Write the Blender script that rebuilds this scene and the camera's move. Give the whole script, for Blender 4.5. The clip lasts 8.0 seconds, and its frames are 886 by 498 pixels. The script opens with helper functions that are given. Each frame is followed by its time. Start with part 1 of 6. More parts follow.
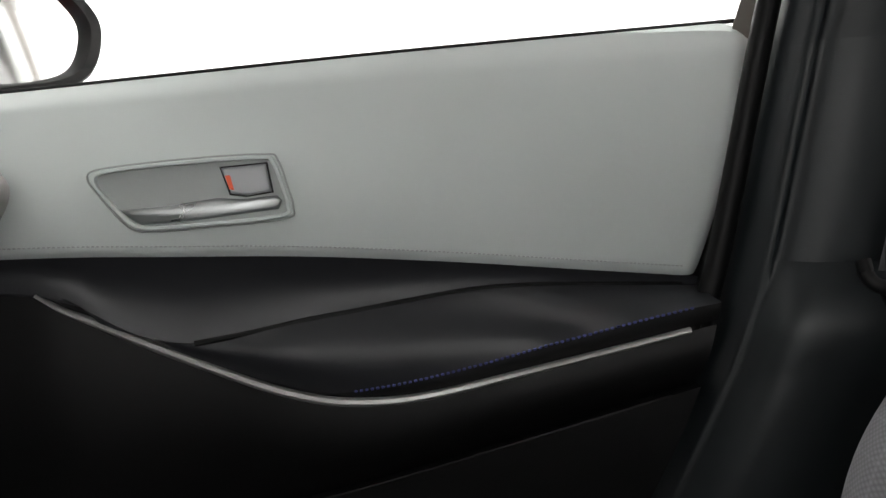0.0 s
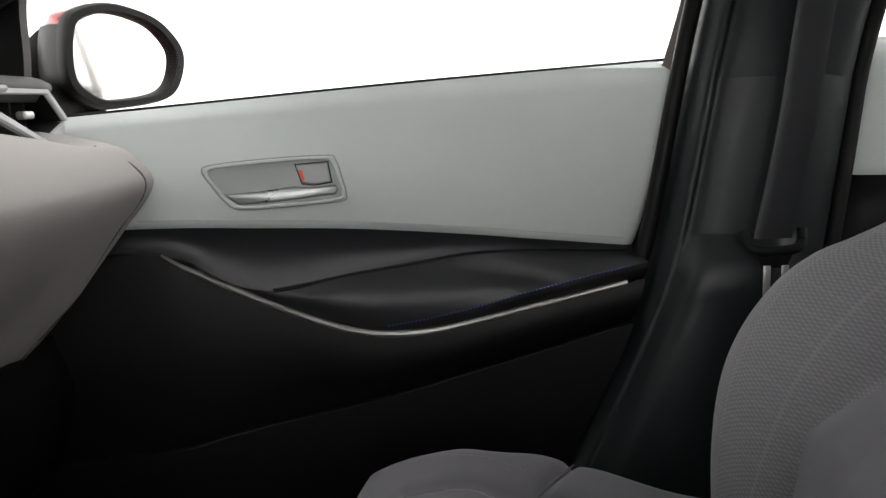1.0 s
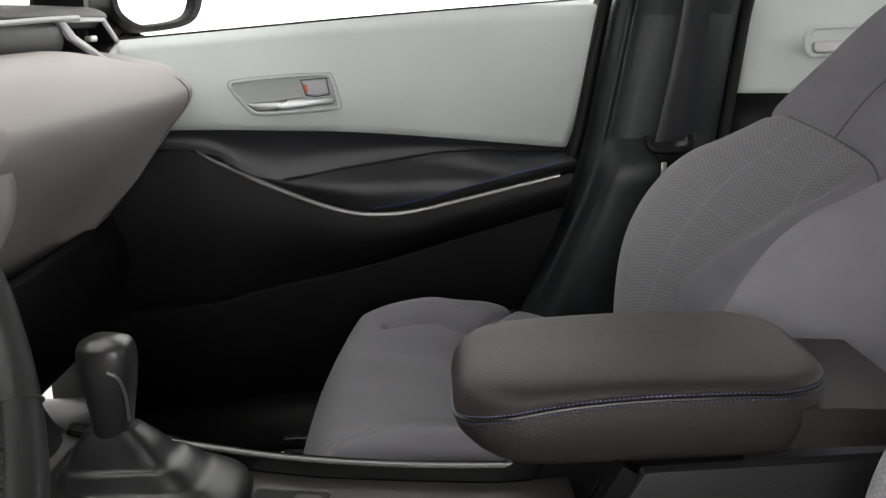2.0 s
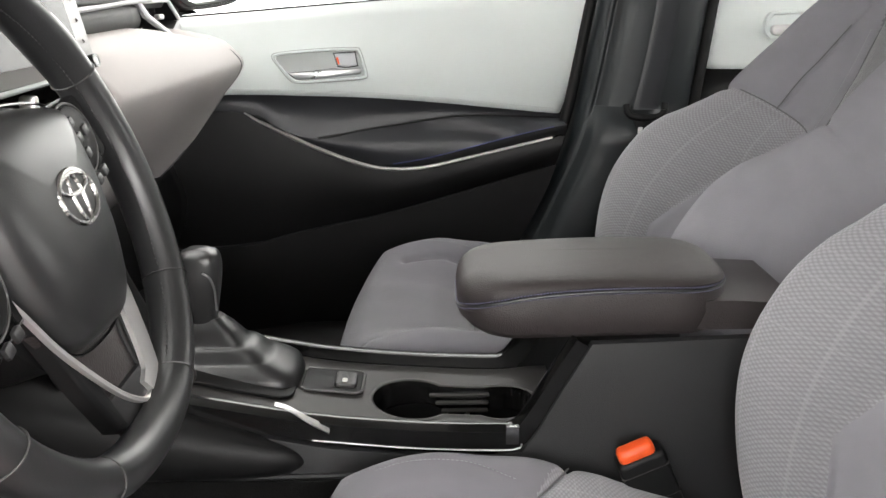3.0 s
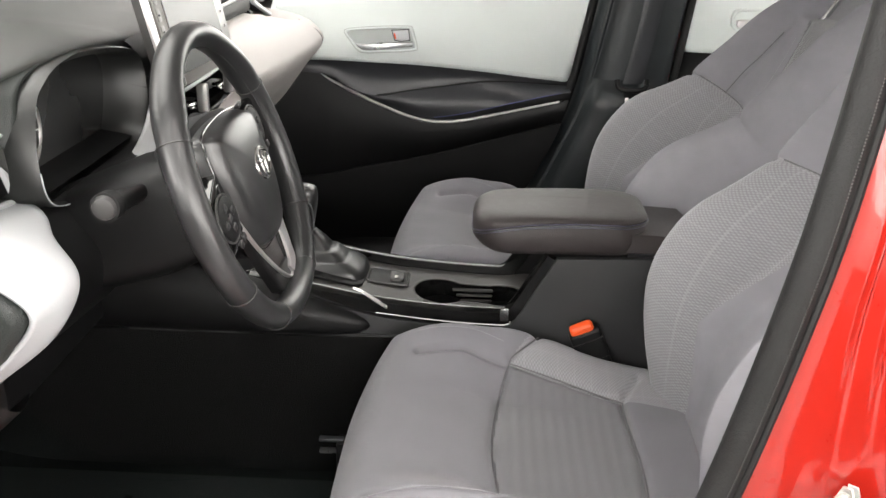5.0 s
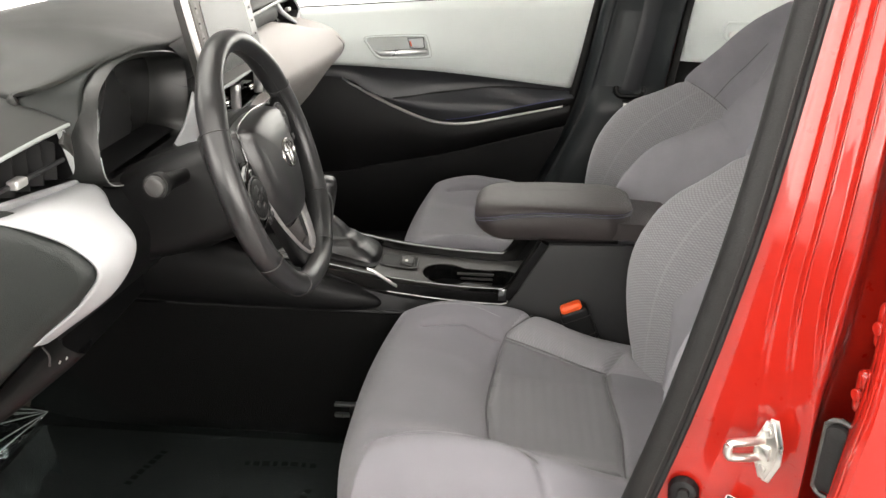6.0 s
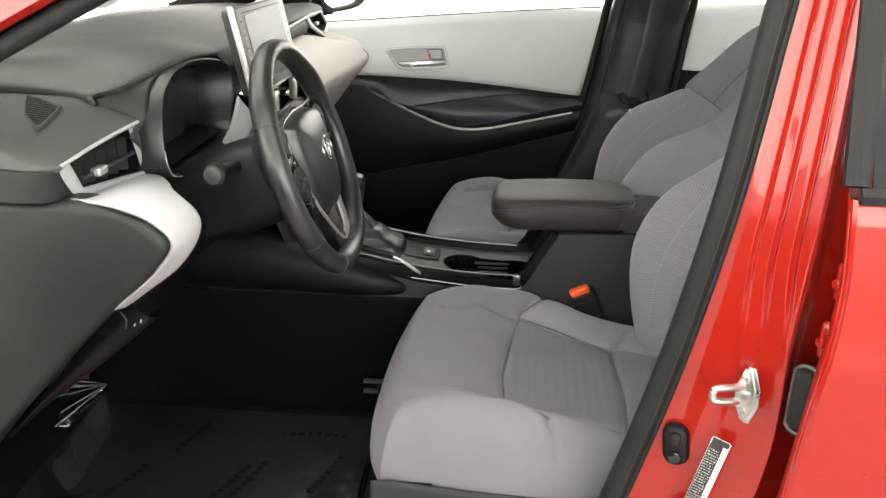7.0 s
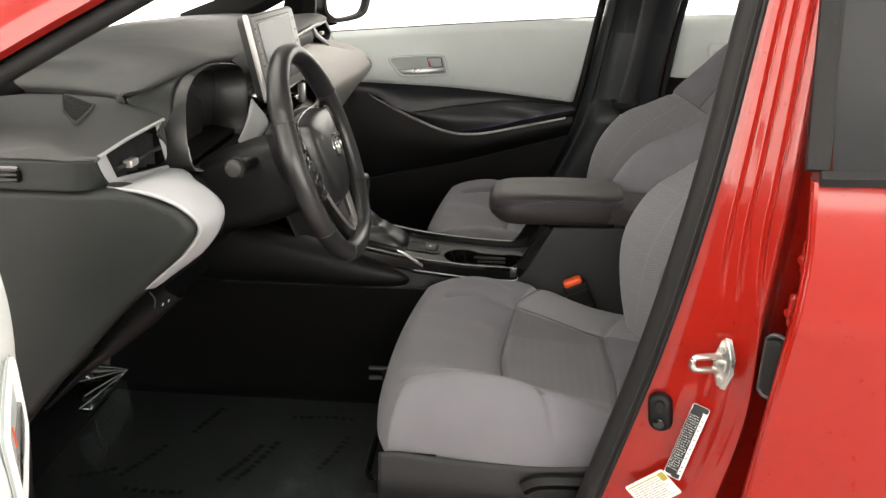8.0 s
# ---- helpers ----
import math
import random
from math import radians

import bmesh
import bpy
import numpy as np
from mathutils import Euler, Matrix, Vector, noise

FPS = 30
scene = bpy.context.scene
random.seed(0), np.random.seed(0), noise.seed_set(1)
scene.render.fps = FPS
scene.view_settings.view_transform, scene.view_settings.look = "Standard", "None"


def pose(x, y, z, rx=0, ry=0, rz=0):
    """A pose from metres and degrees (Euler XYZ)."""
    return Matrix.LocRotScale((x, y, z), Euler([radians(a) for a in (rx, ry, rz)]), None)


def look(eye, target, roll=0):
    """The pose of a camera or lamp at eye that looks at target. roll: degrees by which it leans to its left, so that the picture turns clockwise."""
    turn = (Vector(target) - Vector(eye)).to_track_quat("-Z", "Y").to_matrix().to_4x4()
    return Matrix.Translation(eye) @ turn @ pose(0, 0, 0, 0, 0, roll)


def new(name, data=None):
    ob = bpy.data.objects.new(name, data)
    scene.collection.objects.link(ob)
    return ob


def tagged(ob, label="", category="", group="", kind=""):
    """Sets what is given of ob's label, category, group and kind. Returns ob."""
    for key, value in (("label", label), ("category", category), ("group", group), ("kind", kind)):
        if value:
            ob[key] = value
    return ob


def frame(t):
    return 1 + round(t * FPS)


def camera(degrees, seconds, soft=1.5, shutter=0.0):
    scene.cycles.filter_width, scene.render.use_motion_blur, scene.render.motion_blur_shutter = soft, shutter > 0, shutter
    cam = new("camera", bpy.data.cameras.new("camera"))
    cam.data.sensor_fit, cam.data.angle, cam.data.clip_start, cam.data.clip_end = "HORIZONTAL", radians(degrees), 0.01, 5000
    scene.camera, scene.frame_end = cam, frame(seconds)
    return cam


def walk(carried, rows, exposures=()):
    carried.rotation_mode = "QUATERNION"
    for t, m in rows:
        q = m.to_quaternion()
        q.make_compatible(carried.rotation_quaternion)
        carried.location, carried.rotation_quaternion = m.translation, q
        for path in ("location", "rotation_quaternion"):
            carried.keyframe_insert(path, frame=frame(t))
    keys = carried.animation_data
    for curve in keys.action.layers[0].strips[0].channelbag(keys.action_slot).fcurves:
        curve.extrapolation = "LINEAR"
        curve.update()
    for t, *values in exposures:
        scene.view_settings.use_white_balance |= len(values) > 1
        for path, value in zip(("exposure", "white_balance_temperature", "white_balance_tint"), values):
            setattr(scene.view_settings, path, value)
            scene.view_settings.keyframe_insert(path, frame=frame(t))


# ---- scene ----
cam = camera(52.2, 8.0)
PATH = [
    (0, (-0.042, 0.003, 0.942), (-0.102, 1.977, 0.624), -2.5),
    (0.5, (-0.051, -0.158, 0.956), (-0.09, 1.811, 0.612), -2.1),
    (1, (-0.067, -0.317, 0.971), (-0.087, 1.655, 0.638), -2.0),
    (1.5, (-0.063, -0.476, 0.981), (-0.039, 1.473, 0.53), -1.5),
    (2.8, (-0.056, -0.853, 1.016), (-0.046, 1.071, 0.467), -0.8),
    (3, (-0.059, -0.894, 1.024), (-0.059, 1.022, 0.45), -0.7),
    (3.5, (-0.072, -1.03, 1.061), (-0.079, 0.888, 0.493), 0.2),
    (4, (-0.062, -1.159, 1.111), (-0.09, 0.756, 0.535), 0.4),
    (4.5, (-0.055, -1.281, 1.168), (-0.106, 0.593, 0.472), 0.9),
    (5, (-0.037, -1.364, 1.204), (-0.112, 0.492, 0.464), 1.1),
    (6.5, (0.004, -1.615, 1.233), (-0.133, 0.25, 0.524), 1.3),
    (7, (-0.004, -1.695, 1.238), (-0.153, 0.175, 0.546), 1.0),
    (7.5, (-0.004, -1.759, 1.239), (-0.155, 0.117, 0.561), 0.8),
    (8, (-0.005, -1.811, 1.236), (-0.146, 0.071, 0.573), 1.0),
]
EXPOSURES = [(0.0, 0.58, 6500, 10), (1.0, 0.6, 6500, 10), (1.7, 0.72, 6500, 10), (2.8, 1.65, 6550, 10), (3.5, 1.85, 6600, 10), (4.5, 1.65, 6650, 10), (5.0, 1.8, 6700, 10), (6.5, 1.5, 6900, 10), (7.0, 1.4, 6900, 10), (8.0, 1.0, 7000, 10)]
walk(cam, [(t, look(eye, target, roll)) for t, eye, target, roll in PATH], EXPOSURES)

# ---- light: a white photo booth; unseen door-side sheet and ceiling panel added as fill ----
CY = 0.045           # the car's middle line
BOOTH_WALL = 1.0
BOOTH_DOOR_SIDE = 3.0
BOOTH_UPPER = 0.10
BOOTH_FRONT = 1.8
BOOTH_CEILING = 0.08
BOOTH_PANEL = 0.9
WORLD_STRENGTH = 0.25
world = bpy.data.worlds.new("booth_air")
scene.world = world
world.use_nodes = True
world.node_tree.nodes["Background"].inputs[0].default_value = (1.0, 0.98, 0.96, 1)
world.node_tree.nodes["Background"].inputs[1].default_value = WORLD_STRENGTH


# ---- materials ----
def material(name, color, rough=0.6, metal=0.0, vary=0.12, scale=30.0, bump=0.15, bump_scale=400.0, coat=0.0, spec=0.5, sheen=0.0, tint=None, pattern="NOISE"):
    m = bpy.data.materials.new(name)
    m.use_nodes = True
    nt = m.node_tree
    b = nt.nodes["Principled BSDF"]
    b.inputs["Roughness"].default_value = rough
    b.inputs["Metallic"].default_value = metal
    b.inputs["Specular IOR Level"].default_value = spec
    b.inputs["Coat Weight"].default_value = coat
    b.inputs["Coat Roughness"].default_value = 0.05
    b.inputs["Sheen Weight"].default_value = sheen
    co = nt.nodes.new("ShaderNodeTexCoord")
    big = nt.nodes.new("ShaderNodeTexNoise")
    big.inputs["Scale"].default_value = scale
    big.inputs["Detail"].default_value = 6
    nt.links.new(co.outputs["Object"], big.inputs["Vector"])
    mix = nt.nodes.new("ShaderNodeMix")
    mix.data_type = "RGBA"
    c2 = tint or tuple(min(1, c * (1 + 2 * vary)) for c in color)
    mix.inputs[6].default_value = (*[c * (1 - vary) for c in color], 1)
    mix.inputs[7].default_value = (*c2, 1)
    nt.links.new(big.outputs["Fac"], mix.inputs[0])
    nt.links.new(mix.outputs[2], b.inputs["Base Color"])
    wear = nt.nodes.new("ShaderNodeMapRange")
    wear.inputs["To Min"].default_value = max(0.02, rough - 0.07)
    wear.inputs["To Max"].default_value = min(1, rough + 0.07)
    nt.links.new(big.outputs["Fac"], wear.inputs["Value"])
    nt.links.new(wear.outputs["Result"], b.inputs["Roughness"])
    if bump:
        fine = nt.nodes.new("ShaderNodeTexVoronoi" if pattern == "GRAIN" else "ShaderNodeTexNoise")
        fine.inputs["Scale"].default_value = bump_scale
        nt.links.new(co.outputs["Object"], fine.inputs["Vector"])
        bm_ = nt.nodes.new("ShaderNodeBump")
        bm_.inputs["Strength"].default_value = bump
        bm_.inputs["Distance"].default_value = 0.002
        nt.links.new(fine.outputs["Distance" if pattern == "GRAIN" else "Fac"], bm_.inputs["Height"])
        nt.links.new(bm_.outputs["Normal"], b.inputs["Normal"])
    return m


def woven(name, color, light, pitch, bump=0.5, diagonal=False, rough=0.85):
    """Knitted cloth: small rounded cells in rows."""
    m = material(name, color, rough=rough, vary=0.1, scale=9, bump=0, sheen=0.3, spec=0.2)
    nt = m.node_tree
    b = nt.nodes["Principled BSDF"]
    co = nt.nodes.new("ShaderNodeTexCoord")
    turn = nt.nodes.new("ShaderNodeMapping")
    turn.inputs["Rotation"].default_value = (0, 0, 0.785 if diagonal else 0.0)
    nt.links.new(co.outputs["UV"], turn.inputs["Vector"])
    v = nt.nodes.new("ShaderNodeTexVoronoi")
    v.voronoi_dimensions = "2D"
    v.inputs["Scale"].default_value = 1 / pitch
    v.inputs["Randomness"].default_value = 0.12
    nt.links.new(turn.outputs["Vector"], v.inputs["Vector"])
    ramp = nt.nodes.new("ShaderNodeMapRange")
    ramp.inputs["From Max"].default_value = 0.6
    nt.links.new(v.outputs["Distance"], ramp.inputs["Value"])
    mix = nt.nodes.new("ShaderNodeMix")
    mix.data_type = "RGBA"
    mix.inputs[6].default_value = (*light, 1)
    mix.inputs[7].default_value = (*color, 1)
    nt.links.new(ramp.outputs["Result"], mix.inputs[0])
    color_out = mix.outputs[2]
    if diagonal:
        split = nt.nodes.new("ShaderNodeSeparateXYZ")
        nt.links.new(co.outputs["UV"], split.inputs[0])
        for axis, gap in ((0, 0.026), (1, 0.034)):
            steps = []
            for kind, value in (("MULTIPLY", 1 / gap), ("FRACT", 0), ("LESS_THAN", 0.05), ("MULTIPLY", 0.16)):
                step = nt.nodes.new("ShaderNodeMath")
                step.operation = kind
                step.inputs[1].default_value = value
                nt.links.new(steps[-1].outputs[0] if steps else split.outputs[axis], step.inputs[0])
                steps.append(step)
            thread = nt.nodes.new("ShaderNodeMix")
            thread.data_type = "RGBA"
            thread.inputs[7].default_value = (*[c * 1.35 for c in light], 1)
            nt.links.new(steps[-1].outputs[0], thread.inputs[0])
            nt.links.new(color_out, thread.inputs[6])
            color_out = thread.outputs[2]
    nt.links.new(color_out, b.inputs["Base Color"])
    bp = nt.nodes.new("ShaderNodeBump")
    bp.invert = True
    bp.inputs["Strength"].default_value = bump
    bp.inputs["Distance"].default_value = 0.002
    nt.links.new(v.outputs["Distance"], bp.inputs["Height"])
    nt.links.new(bp.outputs["Normal"], b.inputs["Normal"])
    return m


def ribbed(name, color, pitch, rough=0.85):
    """Cloth with fine cross ribs, along the car."""
    m = woven(name, color, tuple(c * 1.12 for c in color), 0.0016, 0.3)
    nt = m.node_tree
    b = nt.nodes["Principled BSDF"]
    co = nt.nodes.new("ShaderNodeTexCoord")
    w = nt.nodes.new("ShaderNodeTexWave")
    w.bands_direction = "X"
    w.inputs["Scale"].default_value = 0.314 / pitch
    w.inputs["Distortion"].default_value = 0.4
    nt.links.new(co.outputs["UV"], w.inputs["Vector"])
    bp = nt.nodes.new("ShaderNodeBump")
    bp.inputs["Strength"].default_value = 0.15
    bp.inputs["Distance"].default_value = 0.003
    nt.links.new(w.outputs["Fac"], bp.inputs["Height"])
    nt.links.new(b.inputs["Normal"].links[0].from_socket, bp.inputs["Normal"])
    nt.links.new(bp.outputs["Normal"], b.inputs["Normal"])
    return m


def pane_material(name, tint, gloss=0.05):
    m = bpy.data.materials.new(name)
    m.use_nodes = True
    nt = m.node_tree
    out = nt.nodes["Material Output"]
    nt.nodes.remove(nt.nodes["Principled BSDF"])
    clear = nt.nodes.new("ShaderNodeBsdfTransparent")
    clear.inputs[0].default_value = (*tint, 1)
    shine = nt.nodes.new("ShaderNodeBsdfGlossy")
    shine.inputs["Roughness"].default_value = 0.02
    fres = nt.nodes.new("ShaderNodeFresnel")
    fres.inputs[0].default_value = 1.45
    mix = nt.nodes.new("ShaderNodeMixShader")
    nt.links.new(fres.outputs[0], mix.inputs[0])
    nt.links.new(clear.outputs[0], mix.inputs[1])
    nt.links.new(shine.outputs[0], mix.inputs[2])
    nt.links.new(mix.outputs[0], out.inputs[0])
    return m


def film_material(name, tint, share, rough, milk=0.0):
    """Thin crumpled plastic: mostly clear, with a broken gloss."""
    m = bpy.data.materials.new(name)
    m.use_nodes = True
    nt = m.node_tree
    nt.nodes.remove(nt.nodes["Principled BSDF"])
    clear = nt.nodes.new("ShaderNodeBsdfTransparent")
    clear.inputs[0].default_value = (*tint, 1)
    shine = nt.nodes.new("ShaderNodeBsdfGlossy")
    shine.inputs["Roughness"].default_value = rough
    shine.inputs["Color"].default_value = (0.92, 0.93, 0.93, 1)
    co = nt.nodes.new("ShaderNodeTexCoord")
    crease = nt.nodes.new("ShaderNodeTexNoise")
    crease.inputs["Scale"].default_value = 14
    crease.inputs["Detail"].default_value = 5
    nt.links.new(co.outputs["Object"], crease.inputs["Vector"])
    bp = nt.nodes.new("ShaderNodeBump")
    bp.inputs["Strength"].default_value = 0.6
    bp.inputs["Distance"].default_value = 0.02
    nt.links.new(crease.outputs["Fac"], bp.inputs["Height"])
    nt.links.new(bp.outputs["Normal"], shine.inputs["Normal"])
    mix = nt.nodes.new("ShaderNodeMixShader")
    mix.inputs[0].default_value = share
    nt.links.new(clear.outputs[0], mix.inputs[1])
    nt.links.new(shine.outputs[0], mix.inputs[2])
    haze = nt.nodes.new("ShaderNodeBsdfDiffuse")
    haze.inputs["Color"].default_value = (0.36, 0.43, 0.42, 1)
    milky = nt.nodes.new("ShaderNodeMixShader")
    cloud = nt.nodes.new("ShaderNodeMapRange")
    cloud.inputs["From Min"].default_value = 0.35
    cloud.inputs["From Max"].default_value = 0.65
    cloud.inputs["To Min"].default_value = 0.25 * milk
    cloud.inputs["To Max"].default_value = milk
    nt.links.new(crease.outputs["Fac"], cloud.inputs["Value"])
    nt.links.new(cloud.outputs["Result"], milky.inputs[0])
    nt.links.new(mix.outputs[0], milky.inputs[1])
    nt.links.new(haze.outputs[0], milky.inputs[2])
    nt.links.new(milky.outputs[0], nt.nodes["Material Output"].inputs[0])
    return m


def glow(name, color, strength, base=0.8):
    m = bpy.data.materials.new(name)
    m.use_nodes = True
    b = m.node_tree.nodes["Principled BSDF"]
    b.inputs["Base Color"].default_value = (base, base, base, 1)
    b.inputs["Roughness"].default_value = 0.9
    b.inputs["Emission Color"].default_value = (*color, 1)
    b.inputs["Emission Strength"].default_value = strength
    return m


M_BOOTH = glow("glowing_cloth", (1, 0.985, 0.965), BOOTH_WALL)
M_BOOTH_SIDE = glow("side_fill_glow", (1, 0.985, 0.965), BOOTH_DOOR_SIDE)
M_BOOTH_DIM = glow("dim_grey_cloth", (1, 0.985, 0.965), BOOTH_UPPER, 0.25)
M_BOOTH_FRONT = glow("front_glowing_cloth", (1, 0.985, 0.965), BOOTH_FRONT)
M_CEIL = glow("dim_white_ceiling", (1, 0.99, 0.97), BOOTH_CEILING, 0.6)
M_LAMP = glow("luminous_panel", (1, 0.99, 0.97), BOOTH_PANEL)
M_GROUND = material("booth_floor", (0.25, 0.245, 0.24), 0.5, vary=0.1, scale=3, bump=0.1, bump_scale=60)
M_RED = material("red_paint", (0.29, 0.0105, 0.0058), 0.30, vary=0.05, scale=60, bump=0.01, bump_scale=900, coat=0.8, spec=0.2)
M_WHITE = material("pale_grey_vinyl", (0.63, 0.675, 0.66), 0.5, vary=0.05, scale=6, bump=0.05, bump_scale=1100, pattern="GRAIN")
# Pale handle plastic, darkened for the shade in the cup.
M_CUP = material("shaded_cup_grey", (0.36, 0.385, 0.375), 0.42, vary=0.05, scale=20, bump=0.05)
M_PAD = material("warm_grey_soft_plastic", (0.40, 0.378, 0.366), 0.65, vary=0.05, scale=7, bump=0.15, bump_scale=700, pattern="GRAIN")
M_BLACK = material("black_grained_plastic", (0.004, 0.004, 0.0043), 0.48, vary=0.2, scale=14, bump=0.09, bump_scale=1200, pattern="GRAIN", spec=0.25)
M_BLACK_SOFT = material("black_soft_vinyl", (0.018, 0.0188, 0.0215), 0.36, vary=0.2, scale=10, bump=0.07, bump_scale=1200, pattern="GRAIN", spec=0.4)
M_PILLAR = material("charcoal_pillar_plastic", (0.010, 0.0128, 0.0145), 0.42, vary=0.2, scale=10, bump=0.07, bump_scale=900, pattern="GRAIN", spec=0.42)
M_DASH = material("dark_grey_dash_skin", (0.040, 0.041, 0.039), 0.55, vary=0.12, scale=8, bump=0.25, bump_scale=700, pattern="GRAIN")
M_KNEE = material("dark_green_grey_plastic", (0.015, 0.0175, 0.0165), 0.42, spec=0.35, vary=0.12, scale=8, bump=0.25, bump_scale=800, pattern="GRAIN")
M_BOX = material("charcoal_console_plastic", (0.015, 0.0150, 0.0160), 0.5, vary=0.2, scale=10, bump=0.2, bump_scale=900, pattern="GRAIN", spec=0.35)
M_GLOSS = material("gloss_black", (0.006, 0.006, 0.006), 0.08, vary=0.1, scale=8, bump=0, coat=0.6)
M_CONSOLE = material("console_grey_plastic", (0.034, 0.033, 0.032), 0.36, vary=0.15, scale=15, bump=0.15, bump_scale=900, pattern="GRAIN")
M_PIANO = material("dark_satin_console", (0.030, 0.028, 0.027), 0.45, spec=0.35, vary=0.2, scale=15, bump=0.05, bump_scale=900)
M_RAIL = material("gloss_black_rail", (0.006, 0.006, 0.006), 0.13, spec=0.5, vary=0.2, scale=15, bump=0)
M_LEATHER = material("black_leather", (0.016, 0.016, 0.0165), 0.33, spec=0.65, vary=0.2, scale=12, bump=0.035, bump_scale=900, pattern="GRAIN")
M_ARMREST = material("brown_black_vinyl", (0.031, 0.0255, 0.0255), 0.5, spec=0.35, vary=0.1, scale=8, bump=0.2, bump_scale=600, pattern="GRAIN")
M_SILVER = material("satin_silver", (0.62, 0.61, 0.60), 0.32, metal=0.75, vary=0.06, scale=20, bump=0)
M_TRIM = material("pale_silver_trim", (0.405, 0.415, 0.425), 0.42, metal=0.15, vary=0.05, scale=12, bump=0.05)
M_LEVER = material("dark_satin_chrome", (0.25, 0.26, 0.26), 0.28, metal=0.9, vary=0.05, scale=20, bump=0)
M_CHROME = material("chrome", (0.78, 0.78, 0.78), 0.10, metal=1.0, vary=0.05, scale=30, bump=0)
M_BADGE = material("satin_chrome_badge", (0.50, 0.49, 0.48), 0.24, metal=1.0, vary=0.05, scale=30, bump=0)
M_DIAL = material("dial_hood_plastic", (0.013, 0.0135, 0.013), 0.32, vary=0.15, scale=15, bump=0.1, bump_scale=900, pattern="GRAIN")
M_STEEL = material("zinc_steel", (0.62, 0.61, 0.58), 0.30, metal=1.0, vary=0.15, scale=60, bump=0.1, bump_scale=200)
M_RUBBER = material("black_rubber", (0.011, 0.011, 0.011), 0.6, spec=0.22, vary=0.25, scale=30, bump=0.3, bump_scale=500)
M_CARPET = material("black_carpet", (0.005, 0.005, 0.005), 0.95, vary=0.4, scale=200, bump=0.8, bump_scale=700, spec=0.1)
# One plain cloth in two tones: cushions darkened, backs lightened for the light.
M_CLOTH_SHADED = material("grey_plain_cloth_shaded", (0.168, 0.163, 0.179), 0.85, vary=0.08, scale=14, bump=0.35, bump_scale=1100, spec=0.2, sheen=0.2)
M_CLOTH_LIT = material("grey_plain_cloth_lit", (0.226, 0.220, 0.242), 0.85, vary=0.1, scale=20, bump=0.3, bump_scale=900, spec=0.2)
# Dark tone for tubes that paint the shade in seam grooves.
M_SEAM = material("seam_shade", (0.12, 0.117, 0.122), 0.9, vary=0.1, scale=50, bump=0)
M_KNIT = woven("grey_mesh_cloth", (0.205, 0.201, 0.216), (0.315, 0.310, 0.327), 0.0033, 0.15, True)
M_INSERT = ribbed("grey_ribbed_cloth", (0.143, 0.141, 0.150), 0.017)
M_STALK = material("stalk_end_grey", (0.045, 0.044, 0.043), 0.45, vary=0.1, scale=50, bump=0)
M_STITCH = material("grey_thread", (0.26, 0.26, 0.27), 0.8, vary=0.1, scale=200, bump=0)
M_BLUE = material("blue_thread", (0.07, 0.08, 0.26), 0.75, vary=0.1, scale=200, bump=0)
M_THREAD = material("slate_blue_thread", (0.16, 0.16, 0.27), 0.75, vary=0.1, scale=200, bump=0)
M_ORANGE = material("orange_red_plastic", (0.85, 0.10, 0.02), 0.4, vary=0.06, scale=60, bump=0.05)
M_HEAD = material("pale_headliner", (0.50, 0.49, 0.46), 0.95, vary=0.05, scale=40, bump=0.3, bump_scale=600)
M_FRAME = material("taupe_window_frame", (0.24, 0.21, 0.19), 0.6, vary=0.08, scale=30, bump=0.1)
M_PANE = pane_material("clear_glass", (0.93, 0.95, 0.94))
M_DARK_PANE = material("privacy_glass", (0.020, 0.021, 0.022), 0.06, vary=0.02, scale=3, bump=0)
M_BROWN = material("brown_grey_rubber", (0.085, 0.072, 0.055), 0.6, vary=0.2, scale=40, bump=0.2)
M_FILM = film_material("clear_film", (0.84, 0.88, 0.88), 0.022, 0.16, 0.016)
M_MIRROR = material("mirror_glass", (0.88, 0.87, 0.86), 0.02, metal=1.0, vary=0.02, scale=5, bump=0)
M_SCREEN = material("screen_glass", (0.02, 0.02, 0.02), 0.26, vary=0.05, scale=5, bump=0)
M_PLATE = material("grey_screen_film", (0.22, 0.212, 0.203), 0.34, vary=0.05, scale=8, bump=0.05)
M_PAPER = material("label_paper", (0.75, 0.74, 0.70), 0.6, vary=0.04, scale=40, bump=0)
M_INK = material("black_ink", (0.02, 0.02, 0.02), 0.6, vary=0.05, scale=40, bump=0)
M_PRINT = material("dark_print", (0.0065, 0.007, 0.007), 0.7, vary=0.05, scale=40, bump=0, spec=0.1)
M_LEGEND = material("grey_ink", (0.25, 0.25, 0.24), 0.6, vary=0.05, scale=40, bump=0)
M_YELLOW = material("ochre_ink", (0.40, 0.33, 0.06), 0.6, vary=0.05, scale=40, bump=0)


# ---- tools ----
def thing(name, label, category, at=(0, 0, 0), group="", kind="", m=None):
    ob = new(name)
    ob.empty_display_size = 0.05
    ob.matrix_basis = m if m is not None else Matrix.Translation(at)
    return tagged(ob, label, category, group, kind)


